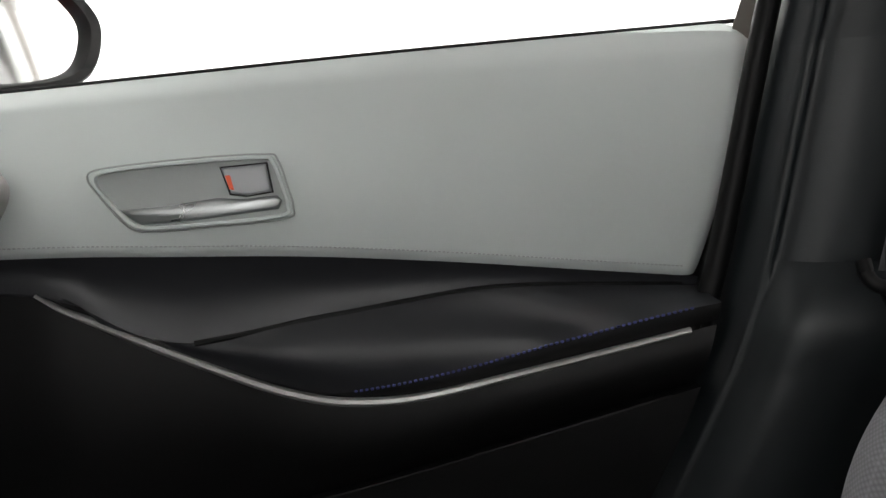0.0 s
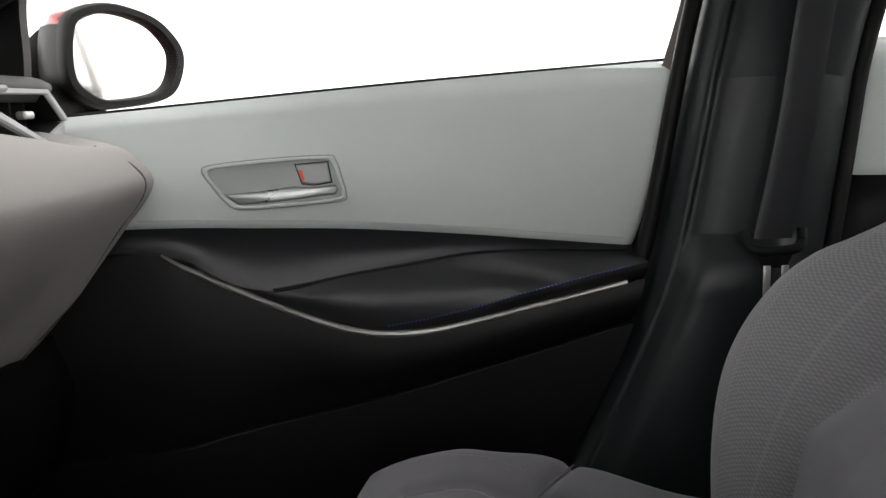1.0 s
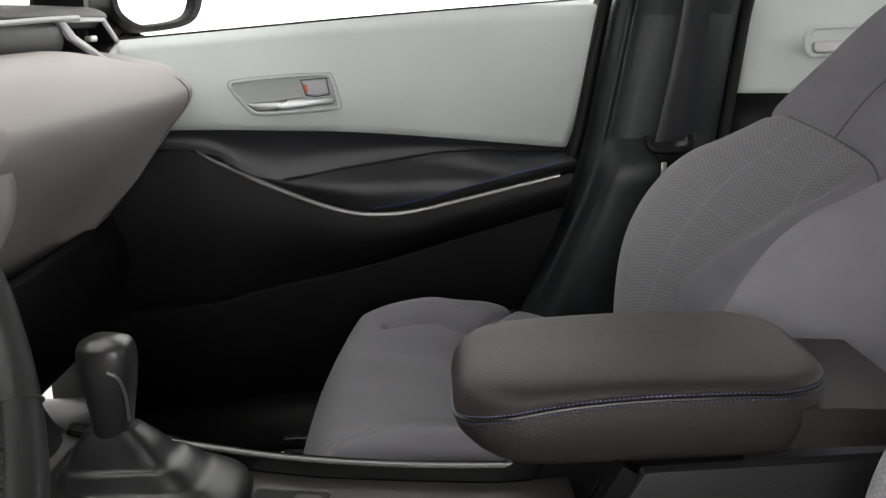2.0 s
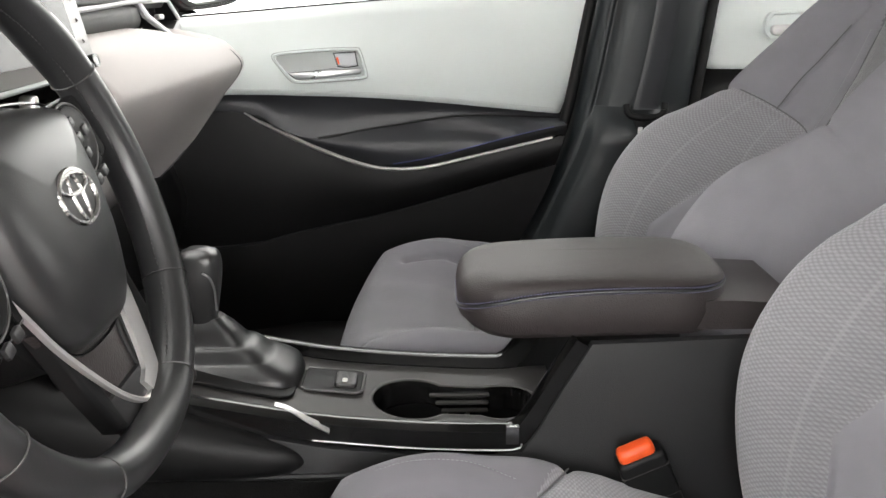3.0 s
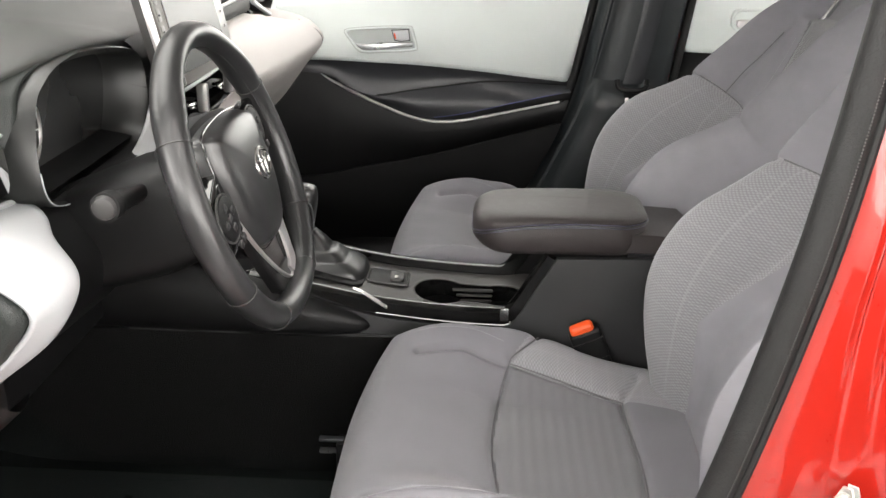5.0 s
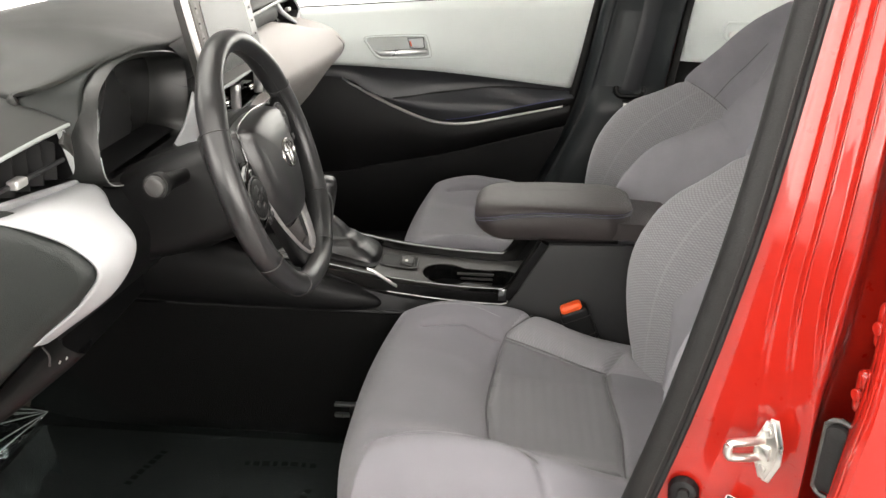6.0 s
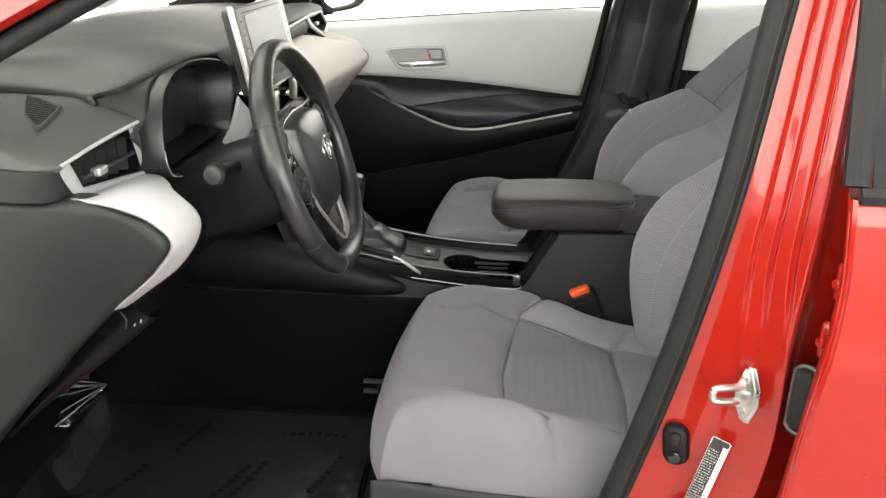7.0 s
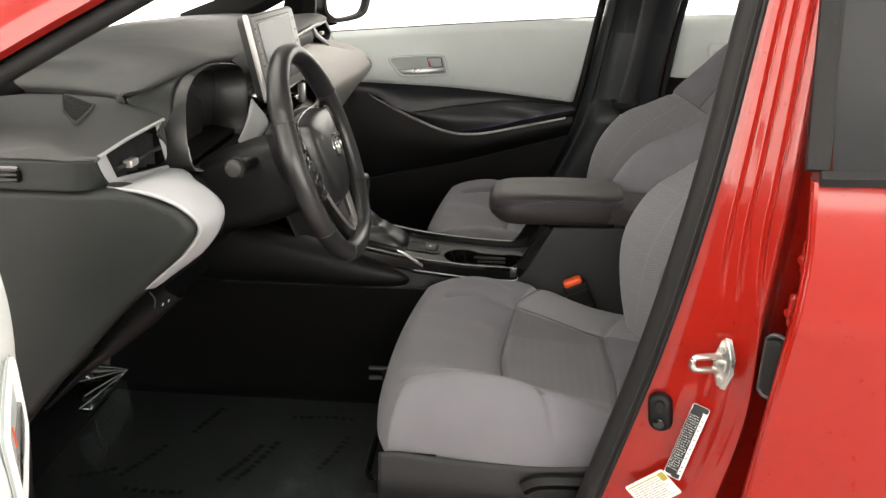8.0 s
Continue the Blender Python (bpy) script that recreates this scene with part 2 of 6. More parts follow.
def part(name, bm, mat, parent, label="", smooth=True, local=None):
    """Links a bmesh as one mesh under a thing or a part. World places unless local is a pose within the parent."""
    me = bpy.data.meshes.new(name)
    bmesh.ops.recalc_face_normals(bm, faces=bm.faces)
    for f in bm.faces:
        f.smooth = smooth
    bm.to_mesh(me)
    bm.free()
    me.materials.append(mat)
    ob = new(name, me)
    if parent is not None:
        ob.parent = parent
        if local is None:
            chain, p = Matrix(), parent
            while p is not None:
                chain = p.matrix_basis @ chain if p.parent is None else p.matrix_parent_inverse @ p.matrix_basis @ chain
                p = p.parent
            ob.matrix_parent_inverse = chain.inverted()
        else:
            ob.matrix_basis = local
    if smooth:
        me.set_sharp_from_angle(angle=radians(38))
    return tagged(ob, label)


def solid(name, bm, mat, label, category, kind="", group="", smooth=True):
    ob = part(name, bm, mat, None, "", smooth)
    return tagged(ob, label, category, group, kind)


def spline(points, n, closed=False):
    """n points on a smooth curve through the points."""
    p = np.array(points, float)
    k = len(p)
    if closed:
        q = np.vstack([p[-1], p, p[0], p[1]])
        spans = k
    else:
        q = np.vstack([2 * p[0] - p[1], p, 2 * p[-1] - p[-2]])
        spans = k - 1
    out = []
    for i in range(n):
        u = spans * i / (n if closed else n - 1)
        j = min(int(u), spans - 1)
        f = u - j
        a, b, c, d = q[j], q[j + 1], q[j + 2], q[j + 3]
        out.append(0.5 * (2 * b + (c - a) * f + (2 * a - 5 * b + 4 * c - d) * f * f + (3 * b - a - 3 * c + d) * f ** 3))
    return np.array(out)


def curve_z(points):
    """A smooth z(x) through pairs."""
    d = spline(points, 160)
    return lambda x: float(np.interp(x, d[:, 0], d[:, 1]))


def grid(rows, wrap=False, caps=False):
    """A mesh over rows of places. wrap: each row closes on itself."""
    bm = bmesh.new()
    vs = [[bm.verts.new(p) for p in r] for r in rows]
    n = len(rows[0])
    for a, b in zip(vs, vs[1:]):
        for i in range(n if wrap else n - 1):
            j = (i + 1) % n
            try:
                bm.faces.new((a[i], a[j], b[j], b[i]))
            except ValueError:
                pass
    if caps and wrap:
        bm.faces.new(vs[0])
        bm.faces.new(vs[-1][::-1])
    return bm


def loft(sections, nu=24, nv=24, wrap=False, caps=False):
    """A smooth skin over sections, each a list of places."""
    rows = np.array([spline(s, nu, wrap) for s in sections])
    cols = np.array([spline(rows[:, i], nv) for i in range(nu)])
    return grid([cols[:, j] for j in range(nv)], wrap, caps)


def thicken(ob, depth, offset=-1.0):
    mod = ob.modifiers.new("thickness", "SOLIDIFY")
    mod.thickness = depth
    mod.offset = offset
    return ob


def box(size, at=(0, 0, 0), bevel=0.004, segments=3, m=None, into=None):
    bm = into or bmesh.new()
    r = bmesh.ops.create_cube(bm, size=1.0)
    vs = r["verts"]
    bmesh.ops.scale(bm, vec=size, verts=vs)
    edges = list({e for v in vs for e in v.link_edges})
    if bevel:
        g = bmesh.ops.bevel(bm, geom=edges, offset=bevel, segments=segments, profile=0.5, affect="EDGES")
        vs = list({v for f in g["faces"] for v in f.verts} | {v for v in vs if v.is_valid})
    if m is not None:
        bmesh.ops.transform(bm, matrix=m, verts=vs)
    bmesh.ops.translate(bm, vec=at, verts=vs)
    return bm


def prism(outline, depth, frame_m, bevel=0.002, segments=2, smooth_n=0):
    """An outline in a plane (x right, y up) given depth along z, with rounded rims, set by a pose."""
    pts = spline([(*p, 0) for p in outline], smooth_n, True) if smooth_n else [(*p, 0) for p in outline]
    bm = bmesh.new()
    f = bm.faces.new([bm.verts.new(p) for p in pts])
    ext = bmesh.ops.extrude_face_region(bm, geom=[f])
    up = [v for v in ext["geom"] if isinstance(v, bmesh.types.BMVert)]
    bmesh.ops.translate(bm, vec=(0, 0, depth), verts=up)
    if bevel:
        rim = [e for e in bm.edges if all(abs(v.co.z - depth) < 1e-6 for v in e.verts)]
        bmesh.ops.bevel(bm, geom=rim, offset=bevel, segments=segments, profile=0.5, affect="EDGES")
    bmesh.ops.transform(bm, matrix=frame_m, verts=bm.verts)
    return bm


def pillow(outline, height, frame_m, n=64, rings=10, power=2.2, base=0.0):
    """A domed pad over an outline in a plane."""
    pts = spline([(*p, 0) for p in outline], n, True)
    mid = pts.mean(axis=0)
    rows = [[tuple(p[:2]) + (-base,) for p in pts]]
    for k in range(rings + 1):
        s = 1 - k / (rings + 0.3)
        z = height * (1 - s ** power) ** (1 / power) if s < 1 else 0
        rows.append([tuple(mid[:2] + (p[:2] - mid[:2]) * s) + (z,) for p in pts])
    bm = grid(rows, True, True)
    bmesh.ops.transform(bm, matrix=frame_m, verts=bm.verts)
    return bm


def tube(path, radius, n=None, sides=10, closed=False, flat=1.0, into=None, smooth=True):
    """A round bar along a smooth path. flat squeezes it."""
    pts = spline(path, n or 8 * len(path), closed) if smooth else np.array(path, float)
    rows, up = [], Vector((0, 0, 1))
    k = len(pts)
    for i in range(k):
        a, b = pts[(i - 1) % k if closed else max(i - 1, 0)], pts[(i + 1) % k if closed else min(i + 1, k - 1)]
        t = Vector(b - a).normalized()
        ref = up if abs(t.z) < 0.9 else Vector((1, 0, 0))
        s = t.cross(ref).normalized()
        w = s.cross(t).normalized()
        r = radius(i / max(1, k - 1)) if callable(radius) else radius
        rows.append([Vector(pts[i]) + r * (math.cos(q) * s + flat * math.sin(q) * w) for q in [2 * math.pi * j / sides for j in range(sides)]])
    if closed:
        rows.append(rows[0])
    bm = grid(rows, True, not closed)
    if closed:
        bmesh.ops.remove_doubles(bm, verts=bm.verts, dist=1e-6)
    return bm


def sweep(path, profile, normal, n=None, closed=False):
    """A bar of a given cross-section along a path; profile pairs: across, and along the normal."""
    pts = spline(path, n or 8 * len(path), closed)
    k = len(pts)
    rows = []
    nv = Vector(normal).normalized()
    for i in range(k):
        a, b = pts[(i - 1) % k if closed else max(i - 1, 0)], pts[(i + 1) % k if closed else min(i + 1, k - 1)]
        t = Vector(b - a).normalized()
        s = t.cross(nv).normalized()
        w = s.cross(t).normalized()
        rows.append([Vector(pts[i]) + u * s + v * w for u, v in profile])
    if closed:
        rows.append(rows[0])
    bm = grid(rows, True, not closed)
    return bm


def evenly(path, n):
    """n points at even steps along a smooth path."""
    d = spline(path, 12 * len(path))
    run = np.concatenate([[0], np.cumsum(np.linalg.norm(np.diff(d, axis=0), axis=1))])
    at = np.linspace(0, run[-1], n)
    return np.stack([np.interp(at, run, d[:, k]) for k in range(3)], axis=1)


def stitches(path, normal, count, length=0.0035, radius=0.0006, lift=0.0006):
    """A row of single stitches along a path."""
    pts = evenly(path, count * 2 + 1)
    bm = bmesh.new()
    nv = Vector(normal).normalized()
    for i in range(count):
        a, b = Vector(pts[2 * i]), Vector(pts[2 * i + 1])
        mid, t = (a + b) / 2 + nv * lift, (b - a).normalized()
        s = t.cross(nv).normalized()
        h = min(length, (b - a).length * 1.3) / 2
        ring = [[mid + t * u + s * r * math.cos(q) + nv * r * math.sin(q) for q in (0, 1.57, 3.14, 4.71)] for u, r in ((-h, radius * 0.3), (-h * 0.6, radius), (h * 0.6, radius), (h, radius * 0.3))]
        vs = [[bm.verts.new(p) for p in r] for r in ring]
        for r0, r1 in zip(vs, vs[1:]):
            for j in range(4):
                bm.faces.new((r0[j], r0[(j + 1) % 4], r1[(j + 1) % 4], r1[j]))
    return bm


def rounded(w, h, r, n=5):
    """A rounded rectangle's outline about the origin."""
    out = []
    for cx, cy, a0 in ((w / 2 - r, h / 2 - r, 0), (-w / 2 + r, h / 2 - r, 90), (-w / 2 + r, -h / 2 + r, 180), (w / 2 - r, -h / 2 + r, 270)):
        out += [(cx + r * math.cos(radians(a0 + 90 * i / n)), cy + r * math.sin(radians(a0 + 90 * i / n))) for i in range(n + 1)]
    return out


def ring_plate(outline, inner, depth, frame_m):
    """A frame between two outlines with equal counts of points, given depth."""
    rows = [[(*p, 0) for p in outline], [(*p, depth * 0.7) for p in outline]]
    mid = [((a[0] * 0.8 + b[0] * 0.2), (a[1] * 0.8 + b[1] * 0.2)) for a, b in zip(outline, inner)]
    mid2 = [((a[0] * 0.2 + b[0] * 0.8), (a[1] * 0.2 + b[1] * 0.8)) for a, b in zip(outline, inner)]
    rows += [[(*p, depth) for p in mid], [(*p, depth) for p in mid2], [(*p, depth * 0.7) for p in inner], [(*p, 0) for p in inner]]
    bm = grid(rows, True)
    bmesh.ops.transform(bm, matrix=frame_m, verts=bm.verts)
    return bm


def facing(origin, right, up):
    """The pose of a plane with its x to the right and y up."""
    r = Vector(right).normalized()
    n = r.cross(Vector(up)).normalized()
    u = n.cross(r)
    m = Matrix((r, u, n)).transposed().to_4x4()
    m.translation = origin
    return m


# ---- the booth ----
bm = grid([[(x, y, 0) for x in np.linspace(-9, 9, 13)] for y in np.linspace(-9, 9, 13)])
solid("ground", bm, M_GROUND, "light grey painted booth floor", "floor", "structure")
solid("wall_east", box((12.4, 0.1, 4.4), (0.3, 5.05, 2.2), 0), M_BOOTH, "glowing white booth wall", "wall", "structure", smooth=False)
solid("wall_west", box((12.4, 0.1, 4.4), (0.3, -6.05, 2.2), 0), M_BOOTH_DIM, "unseen dim grey booth wall behind the fill sheet", "wall", "structure", smooth=False)
# Unseen glowing sheet, added to light the cabin through the open door.
solid("wall_west_fill", box((12.2, 0.06, 2.2), (0.3, -5.96, 2.1), 0.01, 2), M_BOOTH_SIDE, "unseen glowing sheet added to light the cabin", "wall", "structure", smooth=False)
solid("wall_south", box((0.1, 11.0, 4.4), (6.55, -0.5, 2.2), 0), M_BOOTH, "glowing white booth wall", "wall", "structure", smooth=False)
solid("wall_north", box((0.1, 11.0, 4.4), (-5.95, -0.5, 2.2), 0), M_BOOTH_FRONT, "glowing white booth wall", "wall", "structure", smooth=False)
solid("ceiling", box((12.6, 11.2, 0.1), (0.3, -0.5, 4.45), 0), M_CEIL, "white booth ceiling", "ceiling", "structure", smooth=False)
# Unseen luminous panel, added to light the car from above.
lamp = thing("ceiling_fill_light", "large unseen luminous panel added under the booth ceiling", "ceiling light", (0.2, -0.3, 4.36))
part("diffuser", box((6.6, 6.4, 0.05), (0.2, -0.3, 4.345), 0.01, 2), M_LAMP, lamp)
part("frame", ring_plate(rounded(6.9, 6.7, 0.1, 4), rounded(6.56, 6.36, 0.08, 4), 0.09, Matrix.Translation((0.2, -0.3, 4.40)) @ pose(0, 0, 0, 180, 0, 0)), M_TRIM, lamp, "pale metal frame")

# ---- the car's shell ----
bm = loft([[(-0.98, y, 0.62), (-0.97, y, 0.40), (-0.86, y, 0.285), (-0.5, y, 0.265), (0.2, y, 0.265), (0.75, y, 0.27), (0.85, y, 0.36), (1.55, y, 0.40)] for y in (-0.66, -0.4, CY, 0.5, 0.76)], 40, 20)
thicken(solid("floor", bm, M_CARPET, "black carpeted car floor", "car floor", "structure"), 0.04, -1.0)
bm = loft([[(-0.80, y, 0.98), (-0.92, y, 0.80), (-0.98, y, 0.62)] for y in (-0.70, CY, 0.80)], 10, 12)
thicken(solid("firewall", bm, M_CARPET, "black bulkhead behind the dashboard", "bulkhead", "structure"), 0.03, 1.0)
bm = loft([[(1.62, y, 0.38), (1.60, y, 0.6), (1.62, y, 0.8), (1.66, y, 0.93)] for y in (-0.72, CY, 0.82)], 16, 10)
thicken(solid("rear_bulkhead", bm, M_BLACK, "black panel closing the rear of the cabin", "bulkhead", "structure"), 0.03, 1.0)
bm = loft([[(1.66, y, 0.93), (1.62, y, 1.05), (1.54, y, 1.22), (1.42, y, 1.37)] for y in (-0.62, CY, 0.71)], 12, 10)
rear_glass = part("window_2", bm, M_PANE, None)
tagged(rear_glass, "clear sloping rear window", "rear window", kind="structure")
rear_glass.visible_shadow = False


def roof_section(y, drop, out):
    return [(-0.36, y, 1.355 - drop), (-0.1, y, 1.395 - drop), (0.5, y, 1.415 - drop), (1.1, y, 1.40 - drop), (1.45, y, 1.36 - drop)]


bm = loft([roof_section(-0.60, 0.05, 0), roof_section(-0.45, 0.015, 0), roof_section(CY, 0, 0), roof_section(0.54, 0.015, 0), roof_section(0.69, 0.05, 0)], 24, 20)
roof = thicken(solid("roof", bm, M_RED, "red painted car roof", "car roof", "structure"), 0.02, 1.0)
bm = loft([roof_section(-0.60, 0.09, 0), roof_section(-0.45, 0.05, 0), roof_section(CY, 0.035, 0), roof_section(0.54, 0.05, 0), roof_section(0.69, 0.09, 0)], 24, 20)
thicken(part("headliner", bm, M_HEAD, roof, "pale grey woven headliner"), 0.008, 1.0)
bm = loft([[(-1.12, y, 1.0 - d * 0.3), (-0.9, y, 1.11 - d * 0.3), (-0.6, y, 1.25 - d * 0.3), (-0.36, y, 1.35 - d)] for y, d in ((-0.62, 0.05), (-0.3, 0.01), (CY, 0), (0.4, 0.01), (0.71, 0.05))], 16, 16)
glass = part("window_1", bm, M_PANE, None)
tagged(glass, "clear sloping windscreen", "windscreen", kind="structure")
glass.visible_shadow = False


# ---- the driver's side: pillar, weather strip, rear door ----
pillar = thing("wall_pillar", "glossy red painted door pillar with raised seams", "car pillar", (0.25, -0.70, 0.4), kind="structure")
front_x = curve_z([(0.26, 0.085), (0.435, 0.132), (0.703, 0.206), (0.949, 0.256), (1.163, 0.290), (1.36, 0.325)])
PILLAR = [(0, -0.640), (0.03, -0.656), (0.16, -0.662), (0.30, -0.678), (0.42, -0.695), (0.52, -0.710), (0.58, -0.714), (0.64, -0.706), (0.72, -0.694), (0.85, -0.690), (1.0, -0.690)]
RIDGES = ((0.24, 0.0050), (0.35, 0.0050), (0.47, 0.0055))


def ease(a, b, x):
    t = max(0.0, min(1.0, (x - a) / (b - a)))
    return t * t * (3 - 2 * t)


PROFILE = spline([(a, b, 0) for a, b in PILLAR], 300)
rows = []
for k in range(90):
    z = 0.26 + 1.10 * k / 89
    lean = -0.10 * max(0, z - 0.92)
    wide = 0.40 - front_x(z)
    bow = 0.035 * math.exp(-((z - 0.62) / 0.12) ** 2)
    fold = 0.10 + 0.90 * ease(0.74, 0.90, z)
    row = []
    for q, y, _ in PROFILE:
        deep = 0.050 * ease(0.86, 0.62, z) * ease(0.56, 0.68, q)
        crest = sum(h * math.exp(-((q - c - 0.10 * ease(0.92, 0.70, z)) / 0.012) ** 2) for c, h in RIDGES) * fold
        shift = bow * max(0, min(1, (q - 0.25) * 4)) * (1 - q)
        row.append((front_x(z) + wide * q + shift, y - lean + deep - crest, z))
    rows.append(row)
part("pillar_skin", grid(rows), M_RED, pillar)
seal_pts = [(front_x(z) - 0.004, -0.648 + 0.10 * max(0, z - 0.92), z) for z in np.linspace(0.30, 1.34, 14)]
part("weather_strip", tube(seal_pts, 0.0165, 90, 14), M_RUBBER, pillar, "black rubber weather strip")
part("strip_lip", tube([(x + 0.012, y - 0.013, z) for x, y, z in seal_pts], 0.004, 90, 8), M_RUBBER, pillar)
part("strip_groove", stitches([(x + 0.002, y - 0.0165, z) for x, y, z in seal_pts], (0, -1, 0), 380, 0.0022, 0.0008, 0.0), M_CONSOLE, pillar)
inner = [[(front_x(z) - 0.012, -0.63 + 0.1 * max(0, z - 0.92), z), (front_x(z) + 0.03, -0.60 + 0.12 * max(0, z - 0.92), z), (front_x(z) + 0.16, -0.60 + 0.12 * max(0, z - 0.92), z), (0.42, -0.66, z)] for z in np.linspace(0.28, 1.34, 9)]
thicken(part("pillar_trim", loft(inner, 16, 30), M_PILLAR, pillar, "charcoal plastic inner trim"), 0.004)

striker = thing("door_striker", "zinc steel door striker bolted to the red pillar", "door striker", (0.262, -0.712, 0.705))
sm = facing((0.284, -0.712, 0.706), (0.72, -0.69, 0.05), (0.12, 0, 1)) @ Matrix.Scale(0.80, 4)
part("plate", prism([(-0.004, -0.040), (0.005, -0.040), (0.015, -0.014), (0.016, 0.010), (0.006, 0.040), (-0.004, 0.040), (-0.015, 0.012), (-0.015, -0.014)], 0.004, sm, 0.0012, smooth_n=0), M_STEEL, striker)
part("backing", prism([(-0.002, -0.044), (0.008, -0.044), (0.020, -0.014), (0.020, 0.012), (0.009, 0.044), (-0.002, 0.044)], 0.002, sm @ pose(0.002, 0, -0.001), 0.0006), M_STEEL, striker)
part("loop", tube([sm @ Vector(p) for p in ((-0.004, 0.011, 0), (-0.018, 0.011, 0.026), (-0.028, 0.009, 0.042), (-0.028, -0.007, 0.042), (-0.018, -0.011, 0.026), (-0.004, -0.012, 0))], 0.0048, 40, 10), M_STEEL, striker)
part("loop_foot", box((0.022, 0.020, 0.008), (0, 0, 0), 0.003, 2, sm @ pose(-0.002, -0.003, 0.006)), M_STEEL, striker)
for dy in (-0.026, 0.026):
    part("bolt", prism(rounded(0.012, 0.012, 0.0058, 4), 0.006, sm @ pose(0, dy, 0.003), 0.002), M_STEEL, striker)
    part("washer", prism(rounded(0.017, 0.017, 0.0084, 4), 0.0022, sm @ pose(0, dy, 0.0025), 0.0008), M_STEEL, striker)

switch = thing("door_switch", "black plastic courtesy switch cover on the red pillar", "switch", (0.219, -0.672, 0.606))
km = facing((0.219, -0.668, 0.606), (0.95, -0.3, 0.1), (0.18, 0, 1))
part("housing", pillow(rounded(0.034, 0.060, 0.0165, 6), 0.011, km, 48, 8, 3.0), M_BLACK, switch)
part("button", prism(rounded(0.016, 0.016, 0.0078, 5), 0.008, km @ pose(0, -0.013, 0.008), 0.002), M_GLOSS, switch)
part("plunger", prism(rounded(0.013, 0.018, 0.006, 5), 0.006, km @ pose(0.001, 0.012, 0.010), 0.002), M_RUBBER, switch)


def sticker(name, origin, right, up, w, h, label, bars, dark=False):
    st = thing(name, label, "label", origin)
    fm = facing(origin, right, up)
    part("sheet", prism(rounded(w, h, 0.003, 3), 0.0006, fm, 0), M_INK if dark else M_PAPER, st, smooth=False)
    for bx, by, bw, bh, mm in bars:
        part("print_bar", prism(rounded(bw, bh, min(bw, bh) * 0.2, 2), 0.0004, fm @ pose(bx, by, 0.0006), 0), mm, st, smooth=False)
    return st


draw = random.Random(4)
bars = [(-0.0032, -0.002, 0.0168, 0.104, M_INK), (0, 0.053, 0.022, 0.008, M_INK), (0.004, -0.053, 0.012, 0.007, M_INK)]
for k in range(24):
    z = 0.0405 - 0.0037 * k
    x = -0.0105
    while x < 0.0025:
        w = draw.uniform(0.0010, 0.0030)
        bars.append((x + w / 2, z, w, draw.uniform(0.0010, 0.0020), M_PAPER))
        x += w + draw.uniform(0.0007, 0.0014)
    if k % 2:
        bars.append((0.0082 + draw.uniform(-0.0005, 0.0005), z, draw.uniform(0.002, 0.004), 0.0011, M_INK))
sticker("tyre_label", (0.252, -0.7030, 0.580), (0.90, -0.36, -0.24), (0.3, 0.02, 1), 0.024, 0.115, "narrow black and white printed label on the pillar", bars)
bars = [(-0.004, 0.0175, 0.052, 0.0016, M_YELLOW), (0.0265, 0.0125, 0.0095, 0.014, M_YELLOW)]
for k in range(9):
    x = -0.028
    while x < 0.018:
        w = draw.uniform(0.003, 0.010)
        bars.append((x + w / 2, 0.0130 - 0.0038 * k, min(w, 0.030 - x), 0.0008, M_LEGEND))
        x += w + 0.0014
sticker("load_label", (0.216, -0.6930, 0.494), (0.66, -0.26, 0.66), (-0.5, 0.0, 1), 0.066, 0.046, "white and ochre printed label on the pillar", bars)

rear = thing("door_rear", "closed red rear car door with tinted glass", "car door", (0.33, -0.78, 0.3))
SKIN = [(0.26, -0.755), (0.40, -0.772), (0.60, -0.790), (0.74, -0.801), (0.795, -0.806), (0.82, -0.804), (0.90, -0.794), (0.955, -0.786), (0.972, -0.780)]
edge_x = curve_z([(0.26, 0.300), (0.45, 0.308), (0.60, 0.320), (0.75, 0.331), (0.875, 0.343), (0.972, 0.342), (1.2, 0.345)])
rows = []
for z in spline([(z, 0, 0) for z, _ in SKIN], 40)[:, 0]:
    y = float(np.interp(z, [s[0] for s in SKIN], [s[1] for s in SKIN]))
    xs = edge_x(z)
    row = [(xs + 0.030, y + 0.060, z), (xs + 0.012, y + 0.050, z), (xs + 0.006, y + 0.030, z), (xs + 0.002, y + 0.022, z), (xs, y + 0.012, z), (xs + 0.001, y + 0.004, z), (xs + 0.005, y, z)]
    row += [(x, y - 0.012 * math.sin((x - 0.34) * 2), z) for x in np.linspace(xs + 0.03, 1.25, 18)]
    rows.append(row)
part("door_skin", grid(rows), M_RED, rear)
gl = [[(edge_x(z) + 0.02 + 0 * z, -0.778 + 0.40 * (z - 0.97), z) for z in (0.965, 1.05, 1.15, 1.30)], [(1.2, -0.785 + 0.40 * (z - 0.97), z) for z in (0.965, 1.05, 1.15, 1.30)]]
pane = part("pane", loft(gl, 8, 6), M_DARK_PANE, rear, "dark tinted glass")
fr = [(edge_x(z) + 0.002 + 0.05 * (z - 0.98), -0.782 + 0.40 * (z - 0.97), z) for z in (0.985, 1.08, 1.18, 1.30)]
part("window_frame", sweep(fr, [(-0.012, -0.008), (0.012, -0.008), (0.013, 0.004), (0.006, 0.009), (-0.006, 0.009), (-0.013, 0.004)], (0, -1, 0.4), 24), M_RUBBER, rear, "black rubber window moulding")
